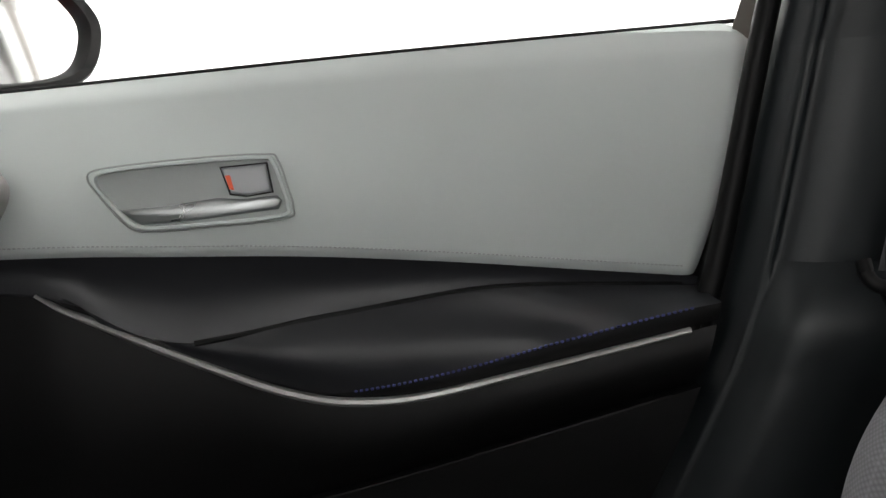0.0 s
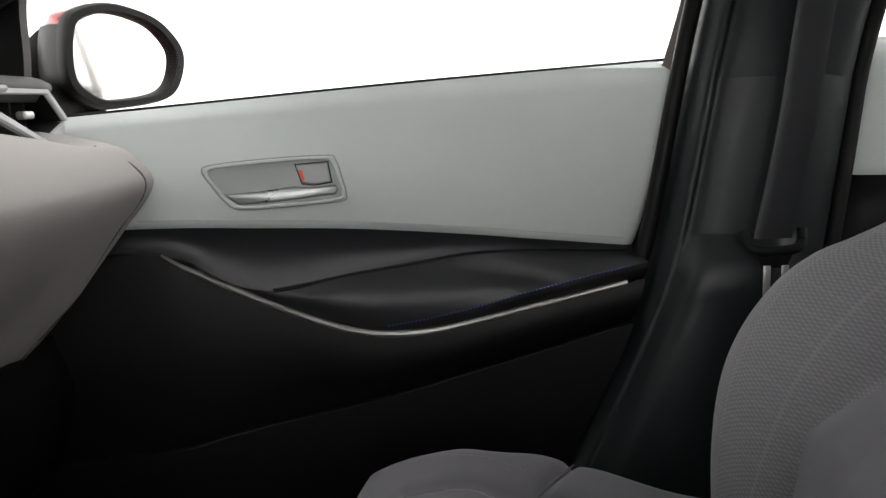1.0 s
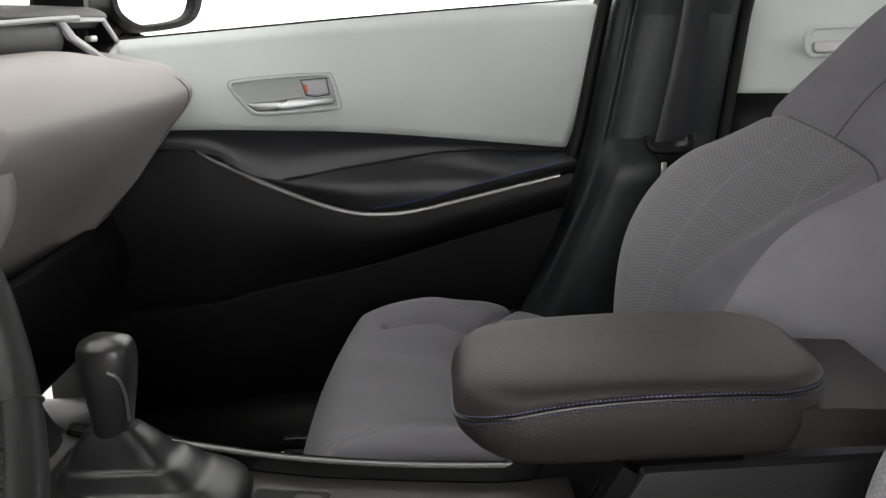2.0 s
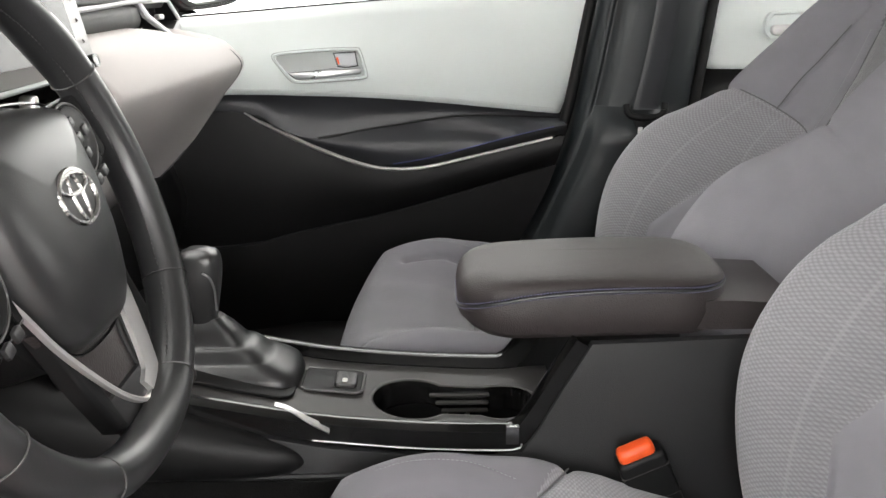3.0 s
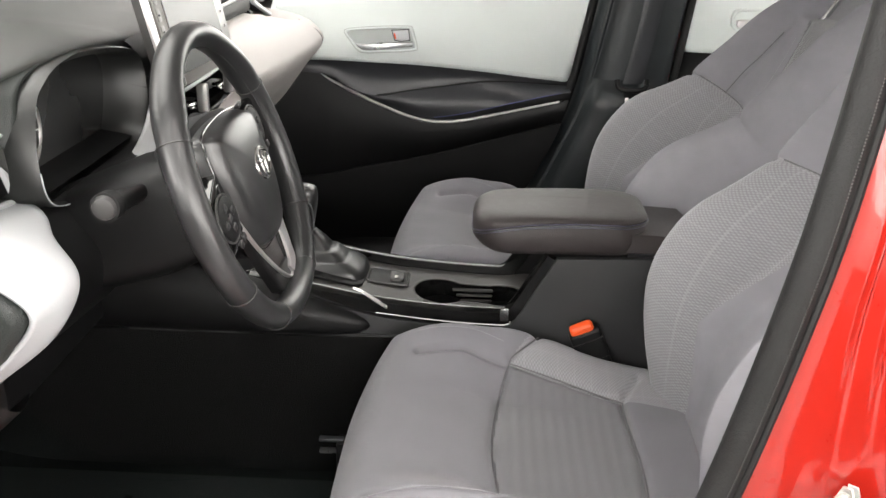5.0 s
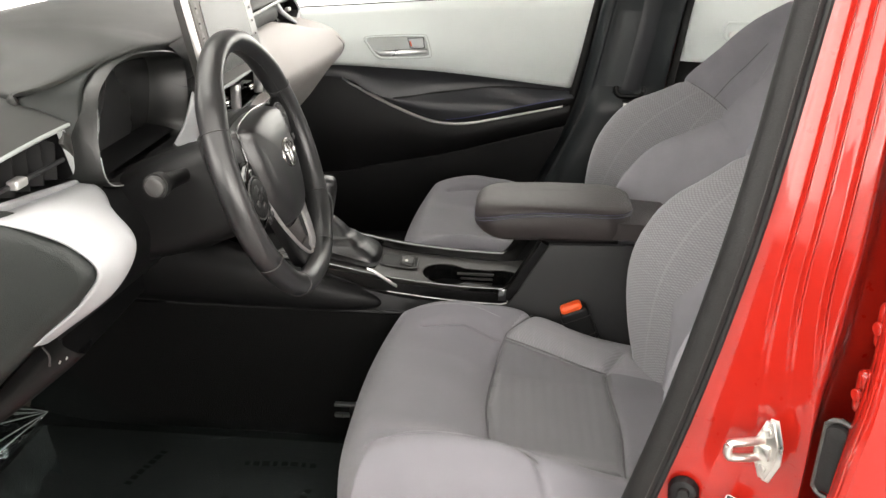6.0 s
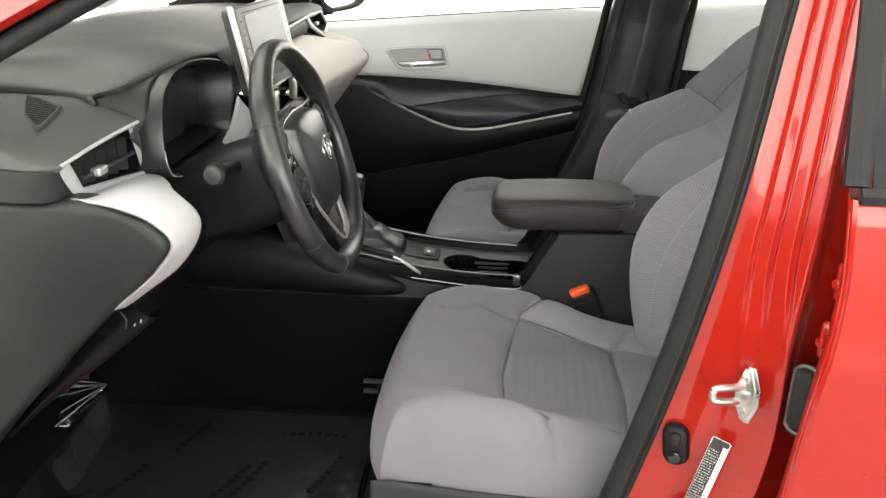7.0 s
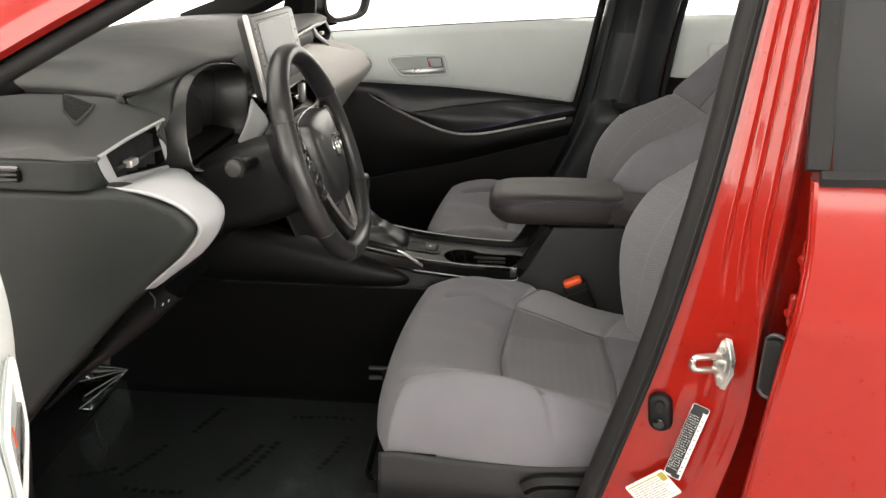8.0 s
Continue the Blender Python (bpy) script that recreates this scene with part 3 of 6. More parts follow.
part("belt_moulding", sweep([(0.345, -0.789, 0.979), (0.6, -0.797, 0.986), (1.2, -0.800, 1.0)], [(-0.008, -0.006), (0.008, -0.006), (0.009, 0.003), (0.0, 0.007), (-0.009, 0.003)], (0, -1, 0.2), 24), M_RUBBER, rear)
part("edge_seam", tube([(edge_x(z) + 0.010, float(np.interp(z, [s[0] for s in SKIN], [s[1] for s in SKIN])) + 0.034, z) for z in np.linspace(0.28, 0.96, 10)], 0.0035, 60, 6), M_RED, rear)
part("edge_fold", tube([(edge_x(z) + 0.0015, float(np.interp(z, [s[0] for s in SKIN], [s[1] for s in SKIN])) + 0.009, z) for z in np.linspace(0.28, 0.96, 10)], 0.0024, 60, 6), M_RED, rear)
back_rows = [[(0.40, -0.70, z), (0.8, -0.70, z), (1.25, -0.70, z)] for z in (0.28, 0.6, 0.96)]
thicken(part("inner_panel", loft(back_rows, 8, 8), M_BLACK, rear, "black inner door panel"), 0.01)
for hz in (0.868, 0.798):
    hinge = part("hinge", box((0.016, 0.014, 0.046), (edge_x(hz) + 0.018, -0.745, hz), 0.006, 3), M_RED, rear, "red painted door hinge")
    part("hinge_bolt", prism(rounded(0.013, 0.013, 0.0063, 4), 0.004, facing((edge_x(hz) + 0.010, -0.752, hz), (0.4, -0.9, 0), (0, 0, 1)), 0.002), M_RED, hinge)
stop = thing("door_plug", "black rubber plug on the edge of the rear door", "rubber plug", (0.33, -0.745, 0.722))
part("plug", pillow(rounded(0.024, 0.080, 0.009, 5), 0.011, facing((0.339, -0.745, 0.722), (0.75, -0.6, 0), (0.12, 0, 1)), 40, 8, 4.0), M_RUBBER, stop)
part("plug_rim", tube([facing((0.339, -0.747, 0.722), (0.75, -0.6, 0), (0.12, 0, 1)) @ Vector((*p, 0.003)) for p in rounded(0.027, 0.084, 0.012, 4)], 0.003, 60, 6, True), M_CONSOLE, stop)

# sill and front pillar on the driver's side
bm = loft([[(x, -0.60, 0.30), (x, -0.63, 0.355), (x, -0.69, 0.36), (x, -0.735, 0.33), (x, -0.76, 0.26), (x, -0.74, 0.20)] for x in (-0.75, -0.3, 0.0, 0.30)], 24, 10)
sill = thicken(solid("sill", bm, M_RED, "red painted door sill", "car sill", "structure"), 0.006)
part("scuff_plate", loft([[(x, -0.595, 0.318), (x, -0.615, 0.352), (x, -0.655, 0.366)] for x in (-0.72, -0.3, 0.1)], 10, 8), M_BLACK, sill, "black plastic scuff plate")
a_pts = [(-0.86, -0.70, 0.98), (-0.709, -0.655, 1.075), (-0.566, -0.63, 1.155), (-0.40, -0.61, 1.24), (-0.2, -0.60, 1.315)]
front_pillar = thing("wall_front_pillar", "red painted sloping windscreen pillar with black rubber seal", "car pillar", (-0.7, -0.66, 1.0), kind="structure")
part("pillar_skin", sweep(a_pts, [(-0.05, -0.012), (0.012, -0.020), (0.022, -0.004), (0.020, 0.012), (-0.02, 0.022), (-0.05, 0.015)], (0, -1, 0.35), 40), M_RED, front_pillar)
part("weather_strip", tube([(x + 0.022, y + 0.012, z - 0.030) for x, y, z in a_pts], 0.013, 60, 12), M_RUBBER, front_pillar)
part("pillar_trim", sweep([(x + 0.0, y + 0.045, z - 0.012) for x, y, z in a_pts], [(-0.04, -0.02), (0.02, -0.025), (0.03, 0.0), (0.01, 0.02), (-0.04, 0.02)], (0, -1, 0.35), 40), M_BLACK, front_pillar, "black inner pillar trim")
cowl = loft([[(-0.74, -0.665, 0.36), (-0.755, -0.68, 0.6), (-0.77, -0.70, 0.8), (-0.80, -0.71, 0.97)], [(-0.80, -0.74, 0.34), (-0.82, -0.76, 0.6), (-0.84, -0.77, 0.8), (-0.87, -0.76, 0.97)], [(-0.98, -0.74, 0.34), (-0.98, -0.76, 0.6), (-1.0, -0.77, 0.8), (-1.02, -0.76, 0.99)]], 16, 12)
part("hinge_post", cowl, M_RED, front_pillar)
kick = loft([[(-0.72, -0.655, 0.30), (-0.735, -0.66, 0.5), (-0.75, -0.67, 0.72)], [(-0.80, -0.63, 0.28), (-0.82, -0.64, 0.5), (-0.85, -0.65, 0.75)], [(-0.97, -0.62, 0.28), (-0.97, -0.63, 0.5), (-0.97, -0.65, 0.75)]], 12, 12)
part("kick_panel", kick, M_BLACK, front_pillar, "black plastic kick panel")
part("seal_foot", tube([(-0.722, -0.67, 0.30), (-0.733, -0.678, 0.5), (-0.748, -0.69, 0.75), (-0.77, -0.70, 0.95)], 0.012, 40, 10), M_RUBBER, front_pillar)


# ---- front doors: one builder, the driver's is its mirror, swung open ----
Z_BELT = curve_z([(-0.75, 0.947), (-0.441, 0.967), (-0.128, 0.988), (0.21, 1.007), (0.25, 1.009)])
Z_LOW = curve_z([(-0.75, 0.828), (-0.44, 0.826), (-0.302, 0.820), (-0.187, 0.813), (-0.059, 0.800), (0.054, 0.786), (0.168, 0.772), (0.25, 0.762)])
Z_CREASE = curve_z([(-0.75, 0.799), (-0.434, 0.797), (-0.36, 0.760), (-0.29, 0.740), (-0.211, 0.752), (-0.121, 0.763), (-0.05, 0.772), (0.017, 0.773), (0.163, 0.764), (0.25, 0.76)])
Z_STRIP = curve_z([(-0.75, 0.792), (-0.50, 0.793), (-0.434, 0.799), (-0.392, 0.775), (-0.317, 0.733), (-0.241, 0.700), (-0.186, 0.684), (-0.14, 0.680), (-0.083, 0.685), (0.013, 0.707), (0.142, 0.738), (0.25, 0.765)])
Z_STITCH = curve_z([(-0.75, 0.796), (-0.434, 0.794), (-0.30, 0.728), (-0.20, 0.694), (-0.149, 0.690), (-0.062, 0.706), (0.038, 0.732), (0.147, 0.758), (0.25, 0.775)])
Z_FOLD = curve_z([(-0.75, 0.53), (-0.45, 0.538), (-0.349, 0.553), (-0.177, 0.588), (-0.015, 0.634), (0.13, 0.678), (0.25, 0.715)])
X_REAR = curve_z([(0.30, -0.09), (0.40, -0.02), (0.491, 0.045), (0.662, 0.134), (0.773, 0.172), (0.896, 0.208), (0.976, 0.229), (1.02, 0.236)])


def door_y(x, z):
    return 0.812 + 0.14 * x + 1.2 * max(0, z - 0.82) ** 2


def front_door(name, label, place):
    door = thing(name, label, "car door", place @ Vector((-0.6, 0.9, 0.35)))

    def add(pname, bm, mat, lab="", parent=None, thick=0.0):
        bmesh.ops.transform(bm, matrix=place, verts=bm.verts)
        ob = part(pname, bm, mat, parent or door, lab)
        return thicken(ob, thick, 0.0) if thick else ob

    # pale upper pad
    rows = []
    for j in range(45):
        t = j / 44
        row = []
        for i in range(131):
            s = i / 130
            x = -0.60 + s * 0.85
            z = Z_LOW(x) + (Z_BELT(x) - Z_LOW(x)) * t
            xf = -0.50 - 0.10 * t
            x = xf + s * (X_REAR(z) - xf)
            z = Z_LOW(x) + (Z_BELT(x) - Z_LOW(x)) * t
            e = min(s, 1 - s) * 0.75
            side = max(0, 1 - e / 0.018)
            roll = max(0, 1 - (1 - t) / 0.12)
            hem = max(0, 1 - t / 0.06)
            z -= 0.012 * max(0, 1 - (1 - s) * 0.75 / 0.03) ** 2 * roll
            y = door_y(x, z) - 0.004 * math.sin(math.pi * t) + 0.012 * side ** 2 + 0.022 * roll ** 2 + 0.006 * hem ** 2
            y -= 0.006 * math.exp(-((x + 0.27) / 0.13) ** 2 - ((z - 0.872) / 0.045) ** 2)
            row.append((x, y, z))
        rows.append(row)
    bm = grid(rows)
    hm = facing((-0.2765, door_y(-0.2765, 0.87) - 0.008, 0.8745), (1, 0.14, 0.012), (0, 0.1, 1))
    outl = [(-0.083, 0.018), (-0.070, 0.025), (0.0, 0.029), (0.060, 0.029), (0.071, 0.024), (0.078, 0.0), (0.081, -0.016), (0.073, -0.025), (0.0, -0.028), (-0.040, -0.028), (-0.056, -0.021), (-0.074, 0.002)]
    o2 = [tuple(p[:2]) for p in spline([(*p, 0) for p in outl], 72, True)]
    inn = [(a * 0.95 + 0.0005, b * 0.88) for a, b in o2]
    back = hm.inverted()

    def inside(p):
        q = back @ p
        hit = False
        for (ax, ay), (bx, by) in zip(inn, inn[1:] + inn[:1]):
            if (ay > q.y) != (by > q.y) and q.x < (bx - ax) * (q.y - ay) / (by - ay) + ax:
                hit = not hit
        return hit

    bmesh.ops.delete(bm, geom=[f for f in bm.faces if -0.37 < f.calc_center_median().x < -0.18 and inside(f.calc_center_median())], context="FACES")
    add("upper_pad", bm, M_WHITE, "pale grey vinyl upper pad with a stitched hem")
    add("hem_stitching", stitches([(x, door_y(x, Z_LOW(x) + 0.010) - 0.0035, Z_LOW(x) + 0.0105) for x in np.linspace(-0.44, 0.155, 16)], (0, -1, 0), 150, 0.0032, 0.0005), M_TRIM)
    add("belt_strip", tube([(x, door_y(x, Z_BELT(x)) + 0.024, Z_BELT(x) + 0.001) for x in np.linspace(-0.62, 0.225, 12)], 0.0022, 50, 8), M_RUBBER)

    def band(za, zb, ya, yb, rows_n, x0=-0.62, bend=0.0, x1=0.26):
        out = []
        for j in range(rows_n + 1):
            t = j / rows_n
            row = []
            for i in range(64):
                x = x0 + (x1 - x0) * i / 63
                z = za(x) + (zb(x) - za(x)) * t
                x = min(x, X_REAR(z) + 0.0 * t)
                z = za(x) + (zb(x) - za(x)) * t
                y = ya(x) + (yb(x) - ya(x)) * t - bend * min(1.0, abs(zb(x) - za(x)) / 0.05) * math.sin(math.pi * t)
                row.append((x, y, z))
            out.append(row)
        return grid(out)

    def arm_y(x):
        return 0.776 - 0.04 * x

    def fade(x):
        return max(0.0, min(1.0, (x + 0.40) / 0.15))

    def crease_y(x):
        return door_y(x, 0.75) + 0.006 + 0.004 * fade(x)

    def stitch_y(x):
        return crease_y(x) * (1 - fade(x)) + arm_y(x) * fade(x)

    add("mid_panel", band(Z_LOW, Z_CREASE, lambda x: door_y(x, 0.8) + 0.007, crease_y, 8, bend=-0.006), M_BLACK_SOFT, "black soft door panel")
    add("armrest_pad", band(Z_CREASE, Z_STITCH, lambda x: crease_y(x) - 0.004 * fade(x), stitch_y, 10, x0=-0.62, bend=0.010), M_BLACK_SOFT, "black padded armrest with blue stitching")
    add("armrest_stitching", stitches([(x, stitch_y(x) - 0.0035, Z_STITCH(x) + 0.001) for x in np.linspace(-0.15, 0.15, 8)], (0, -1, 0.5), 62, 0.0042, 0.0012), M_BLUE)
    add("armrest_edge", band(Z_STITCH, lambda x: Z_STRIP(x) + 0.002, stitch_y, lambda x: stitch_y(x) + 0.003, 4, x0=-0.62, bend=0.004), M_BLACK)
    add("armrest_seam", tube([(x, crease_y(x) - 0.002, Z_CREASE(x)) for x in np.linspace(-0.29, 0.155, 10)], 0.0028, 60, 8), M_BLACK)
    strip = [(x, stitch_y(x) - 0.002, Z_STRIP(x)) for x in np.linspace(-0.418, 0.146, 30)]
    pts = spline(strip, 90)
    srows = []
    for i, p in enumerate(pts):
        u = i / 89
        h = 0.0052 * (1 - 0.55 * u) * min(1, 6 * u + 0.25)
        srows.append([(p[0], p[1] + 0.004, p[2] + h), (p[0], p[1] - 0.002, p[2] + h * 0.8), (p[0], p[1] - 0.004, p[2]), (p[0], p[1] - 0.002, p[2] - h * 0.8), (p[0], p[1] + 0.004, p[2] - h)])
    add("accent_strip", grid(srows, True, True), M_SILVER, "satin silver accent strip")
    add("lower_panel", band(lambda x: Z_STRIP(x) - 0.002, Z_FOLD, lambda x: stitch_y(x) + 0.002, lambda x: stitch_y(x) + 0.018, 10, bend=0.010), M_BLACK, "black moulded lower door panel")
    add("panel_groove", tube([(x, stitch_y(x) - 0.0015 + 0.004, Z_FOLD(x) + 0.040) for x in np.linspace(-0.12, 0.135, 8)], 0.0015, 40, 6), M_BLACK)
    add("pocket", band(lambda x: Z_FOLD(x) + 0.002, lambda x: 0.30, lambda x: stitch_y(x) + 0.000, lambda x: stitch_y(x) + 0.03, 12, x0=-0.62, bend=0.006), M_BLACK, "black map pocket panel")
    add("pocket_lip", band(lambda x: Z_FOLD(x) + 0.001, lambda x: Z_FOLD(x) + 0.0015, lambda x: stitch_y(x) + 0.03, stitch_y, 2), M_BLACK)
    add("pocket_rim", tube([(x, stitch_y(x) + 0.001, Z_FOLD(x) + 0.002) for x in np.linspace(-0.60, 0.13, 16)], 0.0016, 90, 8), M_BLACK)
    # inside handle in its recess
    bez = add("handle_bezel", ring_plate(o2, inn, 0.0065, hm), M_WHITE, "pale grey handle surround")
    rows = [[hm @ Vector((a, b, 0.001)) for a, b in inn], [hm @ Vector((a * 0.99, b * 0.97, -0.018)) for a, b in inn], [hm @ Vector((a * 0.95, b * 0.88, -0.032)) for a, b in inn], [hm @ Vector((a * 0.4, b * 0.3, -0.034)) for a, b in inn]]
    # Groove line and cup carry a darker grey that paints their shade.
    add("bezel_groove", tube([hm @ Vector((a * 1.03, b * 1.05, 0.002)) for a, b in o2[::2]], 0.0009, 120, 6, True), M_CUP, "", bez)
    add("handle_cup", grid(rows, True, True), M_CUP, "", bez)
    lever = [(-0.062, -0.0095), (-0.02, -0.0085), (0.020, -0.0045), (0.040, -0.0068), (0.071, -0.0055), (0.0745, -0.010), (0.071, -0.0175), (0.0, -0.0225), (-0.044, -0.0235), (-0.052, -0.018)]
    add("pull_lever", prism(lever, 0.026, hm @ pose(0, 0, -0.021), 0.0026, 3), M_LEVER, "satin chrome pull lever", bez)
    lock = add("lock_tab", prism([(0.025, 0.0205), (0.063, 0.0220), (0.066, -0.0015), (0.046, -0.0040), (0.032, -0.0015)], 0.024, hm @ pose(0, 0, -0.020), 0.0025, 3), M_TRIM, "pale grey lock tab with a red mark", bez)
    # Black rim round the tab paints the shade in its gap.
    add("lock_gap_shade", prism([(0.0236, 0.0218), (0.0645, 0.0234), (0.0680, -0.003), (0.045, -0.0055), (0.0306, -0.003)], 0.020, hm @ pose(0, 0, -0.0185), 0), M_BLACK, "", bez)
    add("red_mark", prism([(0.0280, 0.0140), (0.0325, 0.0140), (0.0350, 0.0010), (0.0312, 0.0020)], 0.0008, hm @ pose(0, 0, 0.0042), 0), M_ORANGE, "", lock)
    # outer shell, glass and frame
    shell = [[(-0.75, 0.90, z), (-0.3, 0.905, z), (0.1, 0.905, z), (X_REAR(z) + 0.01, 0.90, z)] for z in (0.30, 0.5, 0.7, 0.85, 0.93)]
    add("door_skin", loft(shell, 20, 14), M_RED, "red painted door skin", thick=0.012)
    edge = [[(X_REAR(z) + 0.002, door_y(X_REAR(z), z) + 0.002 if z > 0.78 else 0.80, z), (X_REAR(z) + 0.006, 0.86, z), (X_REAR(z) + 0.008, 0.90, z)] for z in np.linspace(0.30, 1.0, 12)]
    add("door_edge", loft(edge, 6, 24), M_RUBBER, "black rubber door edge seal", thick=0.003)
    liner = [[(-0.74, 0.87, z), (-0.2, 0.87, z), (X_REAR(z) + 0.004, 0.87, z)] for z in (0.29, 0.6, 0.8, 0.95)]
    add("inner_liner", loft(liner, 14, 12), M_BLACK, "", thick=0.004)
    gl = [[(-0.60, 0.882, 0.96), (-0.50, 0.875, 1.05), (-0.30, 0.83, 1.22), (-0.10, 0.79, 1.33)], [(-0.2, 0.886, 0.975), (-0.2, 0.855, 1.08), (-0.08, 0.81, 1.24), (0.0, 0.785, 1.335)], [(0.235, 0.892, 0.995), (0.245, 0.855, 1.10), (0.26, 0.81, 1.25), (0.275, 0.785, 1.34)]]
    pn = add("pane", loft(gl, 10, 10), M_PANE, "clear window glass")
    pn.visible_shadow = False
    add("window_frame", sweep([(0.236, 0.905, 0.985), (0.258, 0.880, 1.08), (0.280, 0.835, 1.23), (0.298, 0.800, 1.33)], [(-0.020, -0.008), (0.020, -0.008), (0.022, 0.006), (-0.022, 0.006)], (0, -1, 0.3), 30), M_FRAME, "taupe window frame")
    add("mirror_sail", loft([[(-0.69, 0.86, 0.95), (-0.68, 0.85, 1.02), (-0.655, 0.83, 1.10)], [(-0.64, 0.86, 0.952), (-0.635, 0.85, 1.02), (-0.625, 0.83, 1.11)], [(-0.612, 0.862, 0.954), (-0.610, 0.852, 1.02), (-0.604, 0.83, 1.12)]], 10, 10), M_BLACK, "black triangular mirror trim", thick=0.01)
    return door


front_door("door_passenger", "closed car door with pale grey upper panel and black armrest", Matrix())
HINGE, SWING = (-0.872, -0.86), 54.0
swing = Matrix.Translation((HINGE[0], HINGE[1], 0)) @ pose(0, 0, 0, 0, 0, -SWING) @ Matrix.Translation((-HINGE[0], -HINGE[1], 0)) @ Matrix.Translation((0, 2 * CY, 0)) @ Matrix.Diagonal((1, -1, 1, 1))
open_door = front_door("door_driver", "opened car door with pale grey upper panel and silver strip", swing)
for hz in (0.50, 0.80):
    part("hinge", tube([(-0.90, -0.75, hz), (-0.895, -0.80, hz), (-0.88, -0.85, hz), (-0.85, -0.90, hz)], 0.016, 24, 8), M_RED, open_door, "red painted door hinge")

# ---- the passenger side: pillar trim, belt, rear door, mirror ----
B_FRONT = curve_z([(0.27, -0.06), (0.40, 0.012), (0.487, 0.070), (0.69, 0.163), (0.783, 0.191), (0.978, 0.228), (1.073, 0.243), (1.36, 0.288)])
B_REAR = curve_z([(0.27, 0.34), (0.60, 0.375), (0.776, 0.402), (0.934, 0.423), (1.066, 0.441), (1.36, 0.485)])
far_pillar = thing("wall_far_pillar", "charcoal plastic door pillar trim in two pieces", "car pillar", (0.3, 0.8, 0.3), kind="structure")


def pillar_rows(z0, z1, n, proud):
    out = []
    for z in np.linspace(z0, z1, n):
        a, b = B_FRONT(z), B_REAR(z)
        lean = -0.25 * max(0, z - 1.0)
        step = proud(z)
        prof = [(a, 0.835), (a + 0.003, 0.812), (a + 0.008, 0.797), (a + 0.017, 0.783), (a + 0.024, 0.780), (a + 0.030, 0.784 - step * 0.5), (a + 0.044, 0.778 - step), (a + 0.07, 0.770 - step), ((a + b) / 2 + 0.02, 0.766 - step), (b - 0.06, 0.772 - step * 0.6), (b - 0.02, 0.785), (b, 0.81), (b + 0.002, 0.84)]
        out.append([(x, y + lean, z) for x, y in prof])
    return out


part("upper_trim", loft(pillar_rows(0.978, 1.34, 8, lambda z: 0.002), 56, 24), M_PILLAR, far_pillar)
part("middle_trim", loft(pillar_rows(0.785, 0.981, 8, lambda z: 0.003), 56, 20), M_PILLAR, far_pillar)
part("lower_trim", loft(pillar_rows(0.27, 0.795, 12, lambda z: 0.004 + 0.020 * max(0, min(1, (0.790 - z) / 0.02))), 56, 60), M_PILLAR, far_pillar)
seal = [(B_FRONT(z) - 0.012, 0.815 - 0.25 * max(0, z - 1.0), z) for z in np.linspace(0.30, 1.34, 14)]
part("weather_strip", tube(seal, 0.0105, 80, 10), M_BLACK, far_pillar, "black rubber weather strip")
seal = [(B_REAR(z) + 0.012, 0.815 - 0.25 * max(0, z - 1.0), z) for z in np.linspace(0.30, 1.34, 10)]
part("rear_weather_strip", tube(seal, 0.010, 60, 10), M_RUBBER, far_pillar)

belt = thing("seat_belt", "black webbing seat belt hanging on the pillar", "seat belt", (0.316, 0.72, 0.79))
rows = []
for z, x0, x1, y in ((0.795, 0.284, 0.327, 0.722), (0.92, 0.308, 0.350, 0.722), (1.06, 0.327, 0.369, 0.722), (1.20, 0.345, 0.387, 0.705), (1.30, 0.357, 0.399, 0.68)):
    rows.append([(x0, y + 0.001, z), (x0 + 0.003, y - 0.0012, z), ((x0 + x1) / 2, y - 0.0016, z), (x1 - 0.003, y - 0.0012, z), (x1, y + 0.001, z), ((x0 + x1) / 2, y + 0.0012, z)])
part("webbing", loft(rows, 12, 30, True, True), M_BLACK_SOFT, belt)
bmr = tube([(0.271, 0.722, 0.804), (0.273, 0.716, 0.791), (0.282, 0.712, 0.784), (0.306, 0.711, 0.782), (0.328, 0.712, 0.784), (0.337, 0.716, 0.791), (0.339, 0.722, 0.806)], 0.0062, 50, 10)
part("tongue_head", bmr, M_BLACK, belt, "black plastic tongue head")
part("tongue_cover", prism([(-0.024, 0.0), (0.024, 0.0), (0.014, -0.022), (-0.014, -0.022)], 0.007, facing((0.305, 0.719, 0.783), (1, 0, 0), (0, 0, 1)), 0.002), M_BLACK, belt)
for dx in (-0.0105, 0.0105):
    part("tongue_blade", box((0.0085, 0.003, 0.036), (0.305 + dx, 0.707, 0.748), 0.001, 2), M_SILVER, belt, "chrome tongue blade")

rd = thing("door_rear_passenger", "closed rear door with pale grey upper panel", "car door", (0.8, 0.9, 0.3))
rows = []
for j in range(15):
    t = j / 14
    row = []
    for i in range(40):
        s = i / 39
        zz = 0.857 + 0.165 * t
        x0 = 0.425 + 0.10 * (zz - 0.857)
        x = x0 + s * (1.30 - x0)
        z = 0.857 + (0.165 + 0.03 * (x - 0.43)) * t - 0.02 * (x - 0.43) * (1 - t)
        e = max(0, 1 - s * 0.87 / 0.02)
        roll = max(0, 1 - (1 - t) / 0.15)
        row.append((x, 0.812 + 0.25 * max(0, z - 0.93) + 0.012 * e ** 2 + 0.02 * roll ** 2, z))
    rows.append(row)
thicken(part("upper_pad", grid(rows), M_WHITE, rd, "pale grey vinyl upper pad"), 0.003, 1.0)
